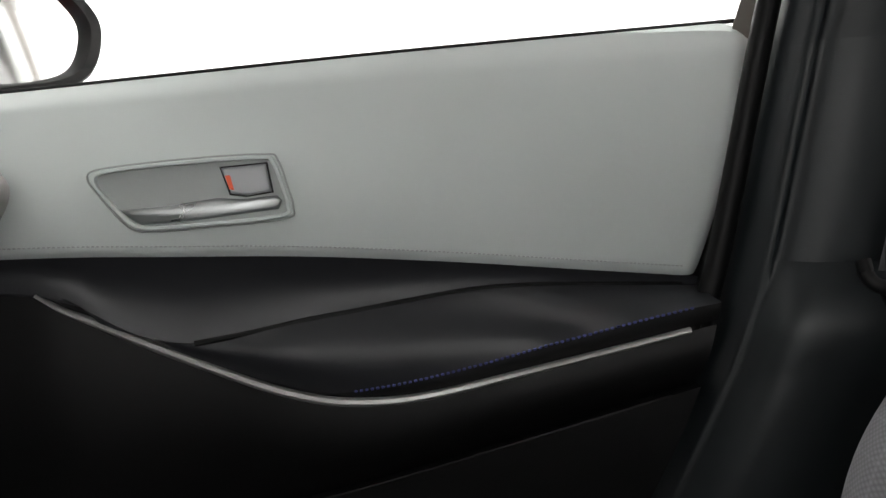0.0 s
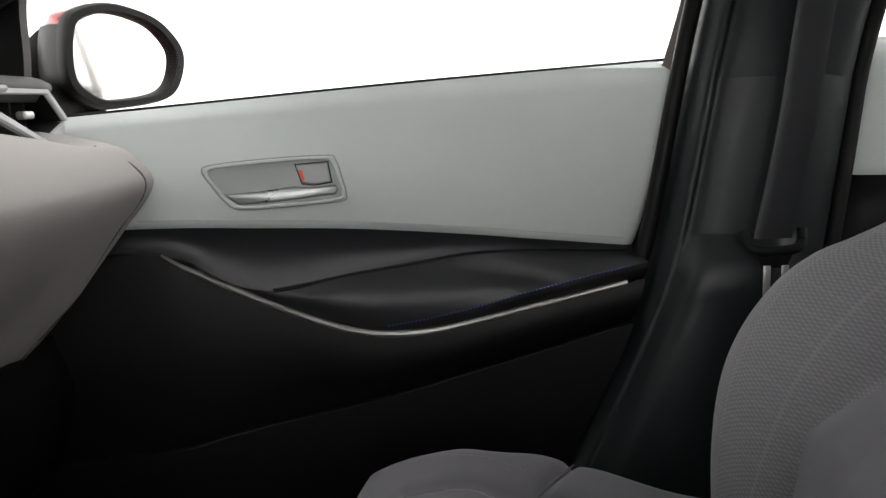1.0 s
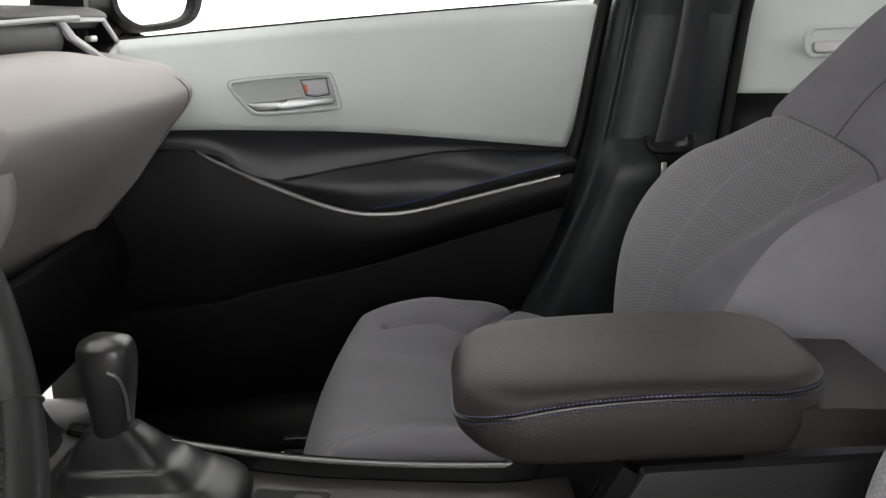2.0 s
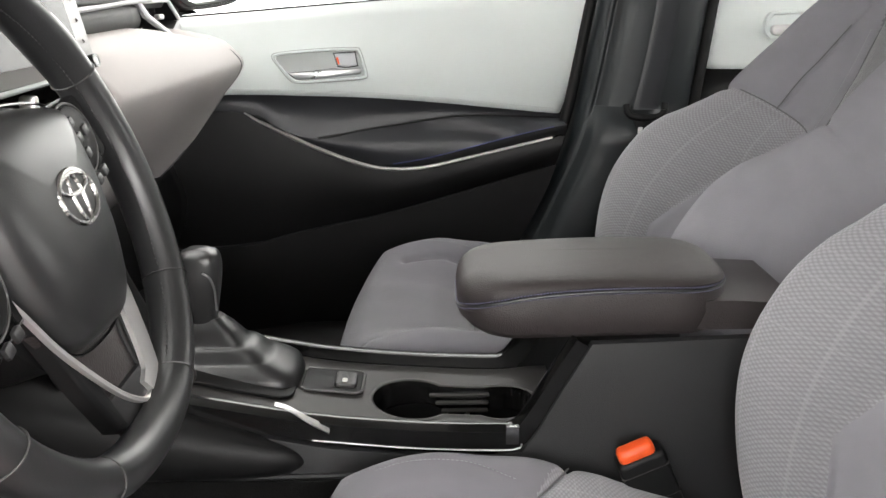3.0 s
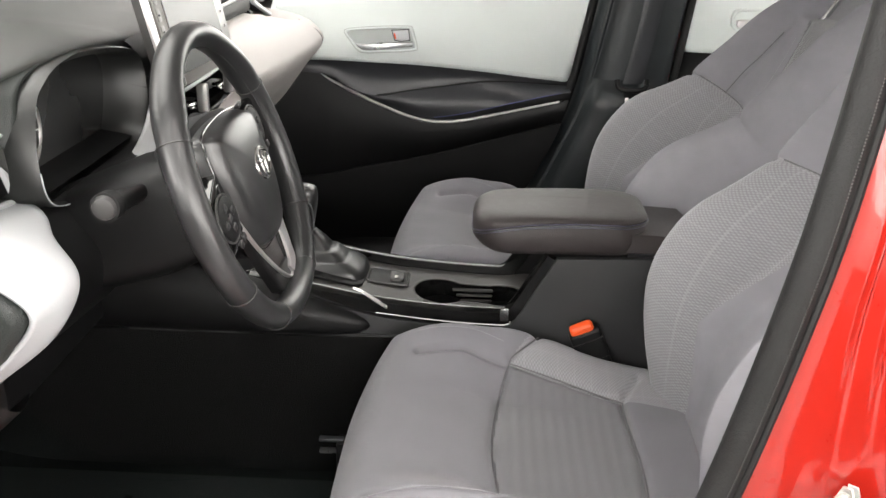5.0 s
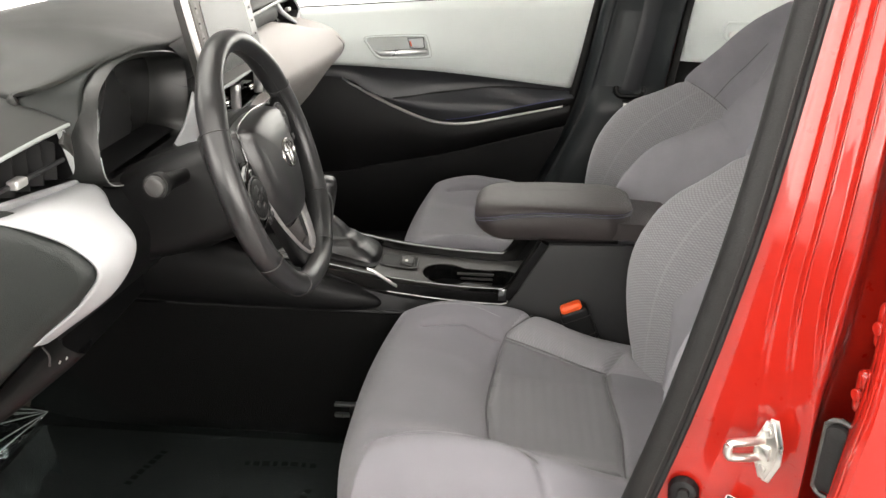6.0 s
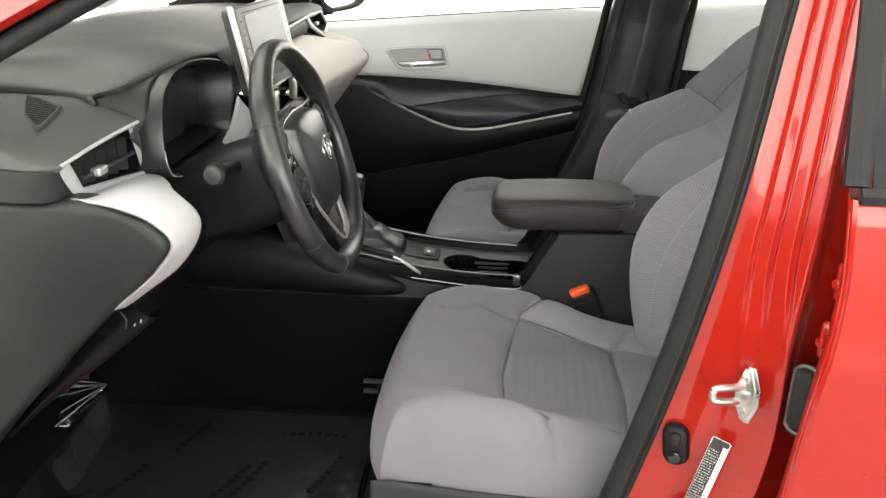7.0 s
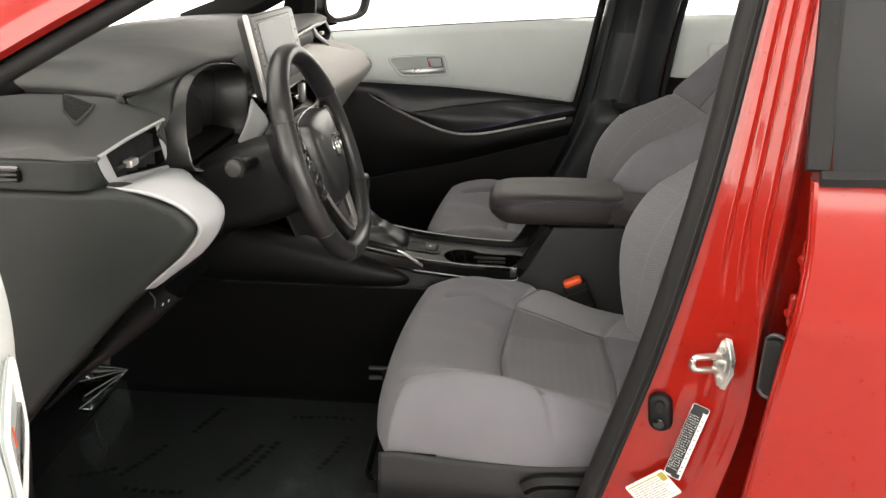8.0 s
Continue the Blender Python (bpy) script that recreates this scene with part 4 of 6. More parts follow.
thicken(part("lower_panel", loft([[(0.395, 0.822, 0.30), (0.405, 0.82, 0.6), (0.428, 0.818, 0.862)], [(0.8, 0.80, 0.30), (0.8, 0.80, 0.6), (0.8, 0.818, 0.857)], [(1.3, 0.80, 0.30), (1.3, 0.80, 0.6), (1.3, 0.818, 0.85)]], 10, 12), M_BLACK, rd, "black lower door panel"), 0.003, 1.0)
hm = facing((0.595, 0.802, 0.935), (1, 0, 0.02), (0, 0.1, 1))
o2 = [tuple(p[:2]) for p in spline([(*p, 0) for p in rounded(0.13, 0.05, 0.02, 3)], 48, True)]
bz = part("handle_bezel", ring_plate(o2, [(a * 0.88, b * 0.75) for a, b in o2], 0.007, hm), M_WHITE, rd)
part("pull_lever", prism(rounded(0.10, 0.018, 0.006, 3), 0.010, hm @ pose(0, -0.008, -0.002), 0.003), M_SILVER, bz)
part("door_skin", box((0.95, 0.012, 0.66), (0.86, 0.905, 0.64), 0.003), M_RED, rd)
rp = part("pane", loft([[(0.44, 0.885, 1.02), (0.46, 0.84, 1.17), (0.48, 0.79, 1.33)], [(1.3, 0.885, 1.05), (1.25, 0.84, 1.2), (1.15, 0.79, 1.33)]], 8, 6), M_PANE, rd, "clear window glass")
rp.visible_shadow = False

mirror = thing("side_mirror", "red and black door mirror outside the window", "side mirror", (-0.6, 0.95, 1.0))
mm = facing((-0.536, 1.0, 1.040), (0.60, 0.80, 0.02), (0, 0, 1))
out = [(-0.075, -0.030), (-0.070, 0.045), (-0.050, 0.068), (-0.010, 0.076), (0.040, 0.062), (0.068, 0.040), (0.086, 0.005), (0.076, -0.040), (0.050, -0.062), (-0.010, -0.070), (-0.045, -0.065)]
o2 = [(1.22 * p[0], p[1]) for p in spline([(*p, 0) for p in out], 64, True)]
part("rim", ring_plate(o2, [(a * 0.81 - 0.001, b * 0.81) for a, b in o2], 0.020, mm), M_BLACK, mirror, "black plastic rim")
part("mirror_glass", prism([(a * 0.86 - 0.001, b * 0.85) for a, b in o2], 0.002, mm @ pose(0, 0, 0.004), 0), M_MIRROR, mirror, "silvered mirror glass")
rows = [[mm @ Vector((a * s, b * s, -d)) for a, b in o2] for s, d in ((1.0, 0.0), (1.03, 0.02), (0.98, 0.05), (0.80, 0.085), (0.45, 0.11))]
inward = mm.inverted()


def half_shell(near):
    """The housing's painted cap, or its black lower and inner side."""
    bm = grid(rows, True, True)
    spots = [(f, inward @ f.calc_center_median()) for f in bm.faces]
    bmesh.ops.delete(bm, geom=[f for f, c in spots if (c.x < 0.03 and c.y < 0.052 + 0.25 * c.z) != near], context="FACES")
    return bm


part("housing", half_shell(False), M_RED, mirror, "red painted cap")
part("inner_shell", half_shell(True), M_BLACK, mirror, "black inner side of the housing")
part("inner_cover", loft([[(-0.60, 0.985, 1.10), (-0.63, 0.975, 1.085), (-0.67, 0.97, 1.05)], [(-0.598, 0.982, 1.04), (-0.635, 0.965, 1.04), (-0.68, 0.96, 1.03)], [(-0.585, 0.985, 0.985), (-0.63, 0.965, 0.985), (-0.68, 0.96, 0.98)], [(-0.545, 0.99, 0.963), (-0.60, 0.955, 0.955), (-0.67, 0.95, 0.95)]], 14, 14), M_BLACK, mirror, "black mirror arm cover")
part("arm", loft([[(-0.62, 0.86, 0.955), (-0.62, 0.86, 0.99), (-0.67, 0.86, 0.99), (-0.67, 0.86, 0.955)], [(-0.60, 0.92, 0.958), (-0.60, 0.92, 1.0), (-0.67, 0.92, 1.0), (-0.67, 0.92, 0.958)], [(-0.58, 0.985, 0.962), (-0.58, 0.985, 1.01), (-0.66, 0.985, 1.01), (-0.66, 0.985, 0.962)]], 20, 10, True, True), M_BLACK, mirror)

far_front = thing("wall_far_front_pillar", "black trim of the far windscreen pillar", "car pillar", (-0.8, 0.76, 0.95), kind="structure")
part("pillar_trim", sweep([(-0.95, 0.79, 0.96), (-0.75, 0.775, 1.04), (-0.58, 0.755, 1.13), (-0.40, 0.735, 1.22), (-0.15, 0.70, 1.32)], [(-0.04, -0.015), (0.03, -0.02), (0.04, 0.0), (0.02, 0.02), (-0.04, 0.02)], (0, -1, 0.3), 40), M_BLACK, far_front)
part("quarter_post", sweep([(-0.600, 0.80, 0.96), (-0.592, 0.80, 1.03), (-0.585, 0.79, 1.10), (-0.56, 0.775, 1.16)], [(-0.018, -0.01), (0.018, -0.01), (0.018, 0.01), (-0.018, 0.01)], (0, -1, 0), 20), M_BLACK, far_front)
bm = loft([[(x, 0.72, 0.30), (x, 0.76, 0.355), (x, 0.82, 0.36), (x, 0.86, 0.26)] for x in (-0.75, 0.0, 1.4)], 16, 10)
thicken(solid("sill_far", bm, M_BLACK, "black far door sill", "car sill", "structure"), 0.006)


# ---- seats ----
def sstep(a, b, x):
    t = max(0.0, min(1.0, (x - a) / (b - a)))
    return t * t * (3 - 2 * t)


def near_line(px, py, pts):
    best = 9.0
    for (ax, ay), (bx, by) in zip(pts, pts[1:]):
        dx, dy = bx - ax, by - ay
        t = max(0.0, min(1.0, ((px - ax) * dx + (py - ay) * dy) / (dx * dx + dy * dy)))
        best = min(best, math.hypot(px - ax - t * dx, py - ay - t * dy))
    return best


C_MID = curve_z([(-0.23, 0.505), (-0.19, 0.530), (-0.14, 0.541), (-0.07, 0.532), (0.0, 0.508), (0.10, 0.492), (0.30, 0.476)])
C_BOL = curve_z([(-0.23, 0.0), (-0.17, 0.012), (-0.10, 0.038), (-0.04, 0.056), (0.02, 0.066), (0.08, 0.058), (0.18, 0.030), (0.30, 0.016)])
B_BOL = curve_z([(0.0, 0.05), (0.08, 0.085), (0.17, 0.113), (0.25, 0.113), (0.30, 0.099), (0.34, 0.075), (0.38, 0.056), (0.43, 0.047), (0.52, 0.042), (0.64, 0.028)])
B_HALF = curve_z([(0.0, 0.232), (0.10, 0.252), (0.20, 0.253), (0.28, 0.246), (0.36, 0.237), (0.42, 0.228), (0.50, 0.216), (0.58, 0.198), (0.64, 0.172), (0.70, 0.135)])
CUSHION_SEAMS = [
    [(0.020, -0.175), (0.003, -0.12), (-0.008, 0.0), (0.003, 0.12), (0.020, 0.175)],
    [(0.020, 0.175), (0.055, 0.21), (0.085, 0.262)], [(0.020, -0.175), (0.055, -0.21), (0.085, -0.262)],
    [(0.020, 0.168), (0.11, 0.160), (0.19, 0.148)], [(0.020, -0.168), (0.11, -0.160), (0.19, -0.148)],
    [(0.19, -0.148), (0.20, 0.0), (0.19, 0.148)],
    [(0.015, 0.165), (-0.05, 0.175), (-0.12, 0.165)], [(0.015, -0.165), (-0.06, -0.190), (-0.16, -0.185)],
    [(0.19, 0.148), (0.22, 0.20)], [(0.19, -0.148), (0.22, -0.20)]]
BACK_SEAMS = [
    [(0.370, -0.262), (0.405, -0.18), (0.405, -0.10), (0.372, -0.03), (0.352, 0.0), (0.372, 0.03), (0.405, 0.10), (0.405, 0.18), (0.370, 0.262)],
    [(0.407, 0.135), (0.48, 0.135), (0.60, 0.12)], [(0.407, -0.135), (0.48, -0.135), (0.60, -0.12)],
    [(0.372, 0.035), (0.48, 0.062), (0.60, 0.075)], [(0.372, -0.035), (0.48, -0.062), (0.60, -0.075)],
    [(0.0, 0.13), (0.15, 0.145), (0.30, 0.125), (0.40, 0.09)], [(0.0, -0.13), (0.15, -0.145), (0.30, -0.125), (0.40, -0.09)]]


def cushion_height(u, v):
    z = C_MID(u) - 0.004 * math.cos(v * 12)
    z += C_BOL(u) * sstep(0.10, 0.225, abs(v))
    return z


def back_height(p, v):
    h = 0.02 * math.sin(min(1, p / 0.5) * math.pi) + B_BOL(p) * sstep(0.10, 0.20, abs(v))
    h -= (0.050 - 0.020 * sstep(0.40, 0.62, p)) * sstep(0.10, 0.32, p) * (1 - sstep(0.07, 0.20, abs(v)))
    return h - 0.008 * math.cos(min(1.5, abs(v) * 9)) * sstep(0.3, 0.4, p)


def region_split(verts, faces, kinds, mats, names, labels, parent, m, params):
    for k in sorted(set(kinds)):
        bm = bmesh.new()
        flat = bm.loops.layers.uv.new("cloth")
        made = {}
        for f, kind in zip(faces, kinds):
            if kind == k:
                for i in f:
                    if i not in made:
                        made[i] = bm.verts.new(m @ Vector(verts[i]))
                face = bm.faces.new([made[i] for i in f])
                for corner, i in zip(face.loops, f):
                    corner[flat].uv = (params[i][0] + 1.0, params[i][1] + 1.0)
        part(names[k], bm, mats[k], parent, labels[k])


def pad_mesh(nu, nv, point):
    verts, faces, params = [], [], []
    for i in range(nu):
        a = -math.cos(math.pi * i / (nu - 1)) * 0.35 + (2 * i / (nu - 1) - 1) * 0.65
        for j in range(nv):
            b = -math.cos(math.pi * j / (nv - 1)) * 0.35 + (2 * j / (nv - 1) - 1) * 0.65
            p, uv = point(a, b)
            verts.append(p)
            params.append(uv)
    for i in range(nu - 1):
        for j in range(nv - 1):
            faces.append((i * nv + j, (i + 1) * nv + j, (i + 1) * nv + j + 1, i * nv + j + 1))
    return verts, faces, params


def car_seat(name, label, group, at, recline, facing_side, back_x, back_y=0.0, wide=1.0):
    seat = thing(name, label, "car seat", (at[0], at[1], 0.27), group)
    place = Matrix.Translation(at)

    # cushion
    def cpoint(a, b):
        half = 0.262 - 0.012 * max(0, -a)
        u0 = -0.222 + 0.040 * abs(b) ** 3
        u = u0 + (a + 1) / 2 * (0.30 - u0)
        v = b * half
        w = 0.168 - 0.12 * max(0, u - 0.02)
        if u > 0.0 and abs(abs(v) - w) < 0.0017:
            v = math.copysign(w, v)
        ub = 0.020 - 0.028 * (1 - min(1, abs(v) / 0.175) ** 2) if abs(v) < w else 0.02 + 0.75 * max(0, abs(v) - 0.175)
        if abs(u - ub) < 0.0016:
            u = ub
        e = min((half - abs(v)), (u - u0) * 1.0)
        r = 0.055
        drop = 1.0 - math.sqrt(max(0, 1 - (1 - min(e, r) / r) ** 2))
        z = cushion_height(u, v)
        g = min(near_line(u, v, s) for s in CUSHION_SEAMS)
        z -= 0.0075 * math.exp(-(g / 0.0055) ** 2) + 0.004 * math.exp(-(g / 0.018) ** 2)
        z += 0.0016 * noise.noise((u * 14 + at[1] * 7, v * 14, 0.3)) * (1 - drop)
        base = 0.436 + 0.006 * sstep(0.15, 0.25, abs(v))
        return (u, v, z + (base - z) * drop), (u, v)

    verts, faces, params = pad_mesh(190, 180, cpoint)
    kinds = []
    for f in faces:
        u = sum(params[i][0] for i in f) / 4
        v = sum(params[i][1] for i in f) / 4
        w = 0.168 - 0.12 * max(0, u - 0.02)
        front = 0.020 - 0.028 * (1 - min(1, abs(v) / 0.175) ** 2)
        if u > front and abs(v) < w and u < 0.198:
            kinds.append(1)
        elif facing_side < 0 < v and u > 0.02 + 0.75 * max(0, abs(v) - 0.175) and abs(v) >= w and abs(v) < 0.245:
            kinds.append(2)
        else:
            kinds.append(0)
    region_split(verts, faces, kinds, {0: M_CLOTH_SHADED, 1: M_INSERT, 2: M_KNIT}, {0: "cushion", 1: "cushion_insert", 2: "cushion_bolster"}, {0: "smooth grey cloth seat cushion", 1: "ribbed grey cloth insert", 2: "grey mesh cloth bolster"}, seat, place, params)
    for s in CUSHION_SEAMS[:6]:
        path = [place @ Vector((u, v, cushion_height(u, v) - 0.0085)) for u, v, _ in spline([(a, b, 0) for a, b in s], 12) if abs(v) < 0.225]
        part("seam", tube(path, 0.0011, 40, 6), M_SEAM, seat)
    for sgn in (-1, 1):
        path = [place @ Vector((u, sgn * v, cushion_height(u, v) + 0.0005 - dz)) for u, v, dz in ((-0.16, 0.196, 0.002), (-0.10, 0.200, 0), (-0.04, 0.200, 0), (0.01, 0.190, 0.001))]
        part("seat_stitching", stitches(path, (0, 0, 1), 40, 0.003, 0.0006), M_STITCH, seat)
    # under-body and side cover
    part("seat_frame", loft([[place @ Vector((x, y, 0.33)), place @ Vector((x, y, 0.40)), place @ Vector((x, y * 0.99, 0.452))] for x, y in ((-0.185, -0.20), (-0.16, -0.248), (-0.10, -0.256), (0.20, -0.256), (0.30, -0.24), (0.31, 0.0), (0.30, 0.24), (0.20, 0.256), (-0.10, 0.256), (-0.16, 0.248), (-0.185, 0.20), (-0.195, 0.0), (-0.185, -0.20))], 12, 90), M_BLACK, seat, "black plastic seat base")
    cov = [[place @ Vector((x, facing_side * 0.262, z0)), place @ Vector((x, facing_side * 0.274, (z0 + z1) / 2)), place @ Vector((x, facing_side * 0.264, z1))] for x, z0, z1 in ((-0.194, 0.36, 0.456), (-0.165, 0.35, 0.459), (-0.10, 0.345, 0.453), (0.05, 0.345, 0.446), (0.20, 0.35, 0.46), (0.30, 0.37, 0.48))]
    thicken(part("side_cover", loft(cov, 12, 20), M_BOX, seat, "charcoal plastic side cover"), 0.004)
    part("height_lever", sweep([place @ Vector((x, facing_side * 0.285, z)) for x, z in ((0.035, 0.420), (0.06, 0.432), (0.12, 0.436), (0.19, 0.437))], [(-0.010, -0.006), (0.010, -0.006), (0.011, 0.003), (0.0, 0.008), (-0.011, 0.003)], (0, facing_side, 0), 24), M_BLACK, seat, "black height lever")
    for v in (-0.19, 0.19):
        rail = part("seat_rail", box((0.52, 0.035, 0.045), place @ Vector((0.03, v, 0.297)), 0.004, 2), M_RUBBER, seat, "black steel seat rail")
        if v > 0:
            part("rail_bracket", box((0.020, 0.030, 0.085), place @ Vector((-0.243, v, 0.330)), 0.004, 2), M_BLACK, rail)
            for dz in (0.350, 0.372):
                part("rail_bar", box((0.040, 0.012, 0.006), place @ Vector((-0.262, v, dz)), 0.002, 2), M_LEVER, rail, "bare steel adjuster bar")
        part("rail_foot", box((0.05, 0.045, 0.022), place @ Vector((-0.215, v, 0.282)), 0.004, 2), M_STEEL, rail)
    part("slide_bar", tube([place @ Vector(p) for p in ((-0.19, -0.16, 0.35), (-0.225, -0.15, 0.335), (-0.235, -0.10, 0.332), (-0.235, 0.10, 0.332), (-0.225, 0.15, 0.335), (-0.19, 0.16, 0.35))], 0.006, 50, 8), M_GLOSS, seat, "black slide adjuster bar")

    # backrest: p runs up the back, h stands off it to the front
    rc = radians(recline)
    bm_place = place @ Matrix.Translation((back_x, back_y, 0.47)) @ Matrix(((math.sin(rc), 0, -math.cos(rc), 0), (0, 1, 0, 0), (math.cos(rc), 0, math.sin(rc), 0), (0, 0, 0, 1)))

    def bpoint(a, b):
        p0, p1 = -0.03, 0.70 - 0.03 * abs(b) ** 4
        p = p0 + (a + 1) / 2 * (p1 - p0)
        half = B_HALF(max(0, p)) * wide
        v = b * half
        w = 0.13 + 0.1 * max(0, min(0.15, p)) - 0.22 * max(0, p - 0.15)
        if abs(abs(v) - w) < 0.0016 and p < 0.40:
            v = math.copysign(w, v)
        e = min(half - abs(v), p1 - p)
        r = 0.060
        drop = 1.0 - math.sqrt(max(0, 1 - (1 - min(e, r) / r) ** 2))
        h = back_height(max(0, p), v)
        g = min(near_line(p, v, s) for s in BACK_SEAMS)
        h -= 0.007 * math.exp(-(g / 0.0055) ** 2) + 0.004 * math.exp(-(g / 0.018) ** 2)
        h += 0.0016 * noise.noise((p * 13 + at[1] * 5, v * 13, 2.3)) * (1 - drop)
        h -= 0.030 * sstep(0.605, 0.635, p) * (1 - sstep(0.085, 0.125, abs(v)))
        return (p, v, h + (-0.06 - h) * drop), (p, v)

    verts, faces, params = pad_mesh(230, 190, bpoint)
    kinds = []
    top = curve_z([(-0.27, 0.368), (-0.18, 0.405), (-0.10, 0.405), (-0.03, 0.372), (0.0, 0.352), (0.03, 0.372), (0.10, 0.405), (0.18, 0.405), (0.27, 0.368)])
    for f in faces:
        p = sum(params[i][0] for i in f) / 4
        v = sum(params[i][1] for i in f) / 4
        inner_w = 0.13 + 0.1 * max(0, min(0.15, p)) - 0.22 * max(0, p - 0.15)
        if p < top(v) and v > inner_w:
            kinds.append(2)
        elif p > top(v) and abs(v) < 0.035 + 0.2 * max(0, p - 0.37):
            kinds.append(1)
        else:
            kinds.append(0)
    region_split(verts, faces, kinds, {0: M_CLOTH_LIT, 1: M_INSERT, 2: M_KNIT}, {0: "backrest", 1: "back_insert", 2: "back_bolster"}, {0: "smooth grey cloth backrest", 1: "darker grey cloth centre strip", 2: "grey mesh cloth back bolster"}, seat, bm_place, params)
    for s in BACK_SEAMS[:5]:
        path = [bm_place @ Vector((p, v, back_height(max(0, p), v) - 0.008)) for p, v, _ in spline([(a, b, 0) for a, b in s], 24) if abs(v) < B_HALF(max(0, p)) - 0.04 and p < 0.57]
        part("seam", tube(path, 0.0011, 60, 6), M_SEAM, seat)
    rear_shell = [[bm_place @ Vector((p, s * B_HALF(max(0, p)) * 0.985 * wide, d)) for s, d in ((-1, -0.055), (-0.9, -0.10), (0, -0.115), (0.9, -0.10), (1, -0.055))] for p in (-0.03, 0.15, 0.3, 0.45, 0.58, 0.67)]
    part("back_shell", loft(rear_shell, 24, 24), M_CLOTH_LIT, seat)
    for sgn in (-1, 1):
        path = [bm_place @ Vector((p, sgn * v, back_height(p, v) + 0.0005)) for p, v in ((0.40, 0.050), (0.46, 0.066), (0.52, 0.074), (0.57, 0.080))]
        part("seat_stitching", stitches(path, bm_place.to_3x3() @ Vector((0, 0, 1)), 50, 0.003, 0.0006), M_STITCH, seat)
    # headrest on two chrome posts
    for v in (-0.085, 0.085):
        part("headrest_post", tube([bm_place @ Vector((p, v, -0.060)) for p in (0.56, 0.62, 0.68, 0.75)], 0.006, 20, 10), M_CHROME, seat, "chrome headrest post")
        part("post_sleeve", tube([bm_place @ Vector((p, v, -0.060)) for p in (0.600, 0.622)], 0.009, 6, 12, smooth=False), M_BLACK, seat)
    rows = []
    for k in range(13):
        q = k / 12
        p = 0.685 + 0.185 * q
        wv = 0.135 * math.sqrt(max(0.02, 1 - (2 * q - 1) ** 4))
        d = 0.058 * math.sqrt(max(0.05, 1 - (2 * q - 1) ** 4))
        rows.append([bm_place @ Vector((p, wv * math.copysign(abs(math.cos(t)) ** 0.6, math.cos(t)), -0.045 + d * math.copysign(abs(math.sin(t)) ** 0.8, math.sin(t)))) for t in [2 * math.pi * j / 28 for j in range(28)]])
    part("headrest", grid(rows, True, True), M_CLOTH_LIT, seat, "padded grey cloth headrest")
    return seat


car_seat("driver_seat", "grey cloth bucket seat with mesh bolsters beside the open door", "front seats", (0.0, -0.315, 0.0), 20, -1, 0.282)
car_seat("passenger_seat", "grey cloth bucket seat with mesh bolsters beyond the console", "front seats", (-0.004, 0.405, 0.012), 32, 1, 0.244, -0.018, 1.07)


# ---- dashboard ----
dash = thing("dashboard", "dark grey moulded dashboard with pale trim", "dashboard", (-0.8, CY, 0.7))


def top_section(y, z0, lip_x, lip_z, hump=0.0):
    return [(-1.12, y, 0.975), (-0.95, y, 1.0 + z0), (-0.80, y, 1.012 + z0 + hump * 0.4), (-0.68, y, 1.008 + z0 + hump), (lip_x - 0.04, y, lip_z + 0.012), (lip_x, y, lip_z), (lip_x - 0.012, y, lip_z - 0.02)]


edge = [(-1.12, -0.40, 0.955), (-0.95, -0.395, 0.983), (-0.82, -0.392, 0.990), (-0.73, -0.394, 0.990), (-0.65, -0.430, 0.991), (-0.606, -0.462, 0.992), (-0.612, -0.458, 0.985)]
near_edge = [(-1.12, -0.36, 0.972), (-0.95, -0.36, 0.997), (-0.80, -0.36, 1.007), (-0.69, -0.372, 1.006), (-0.615, -0.410, 1.006), (-0.578, -0.430, 1.000), (-0.588, -0.425, 0.982)]
bm = loft([[(x, y, z - 0.014) for x, y, z in edge], edge, near_edge, top_section(-0.34, 0.008, -0.547, 1.014, 0.020), top_section(-0.24, 0.010, -0.537, 1.018, 0.022), top_section(-0.12, 0.008, -0.547, 1.005, 0.010), top_section(0.0, 0.004, -0.56, 0.995), top_section(0.25, 0.0, -0.548, 0.998), top_section(0.55, 0.0, -0.542, 1.001), top_section(0.78, -0.004, -0.540, 1.000)], 48, 80)
thicken(part("top_pad", bm, M_DASH, dash, "dark grey grained top pad with a hood over the dials"), 0.004)


def shoulder(y, top, mid, lip):
    return [(-1.10, y, top - 0.020), (-0.95, y, top - 0.002), (-0.80, y, top), (-0.70, y, top - 0.001), (-0.63, y, mid + 0.012), (-0.588, y, mid), (-0.550, y, lip), (-0.549, y, lip - 0.006)]


bm = loft([[(-1.10, -0.37, 0.950), (-0.95, -0.37, 0.968), (-0.80, -0.37, 0.972), (-0.70, -0.385, 0.975), (-0.63, -0.438, 0.980), (-0.588, -0.450, 0.970), (-0.550, -0.445, 0.953), (-0.549, -0.445, 0.947)],
           shoulder(-0.50, 0.986, 0.9725, 0.955), shoulder(-0.57, 0.985, 0.970, 0.954), shoulder(-0.63, 0.978, 0.965, 0.952), shoulder(-0.665, 0.968, 0.958, 0.950), shoulder(-0.684, 0.954, 0.950, 0.947),
           [(-1.10, -0.692, 0.930), (-0.95, -0.692, 0.942), (-0.80, -0.692, 0.943), (-0.70, -0.692, 0.943), (-0.63, -0.692, 0.943), (-0.588, -0.691, 0.942), (-0.556, -0.687, 0.942), (-0.553, -0.686, 0.940)]], 44, 50)
thicken(part("shoulder_pad", bm, M_DASH, dash, "dark grey grained dash shoulder"), 0.004)
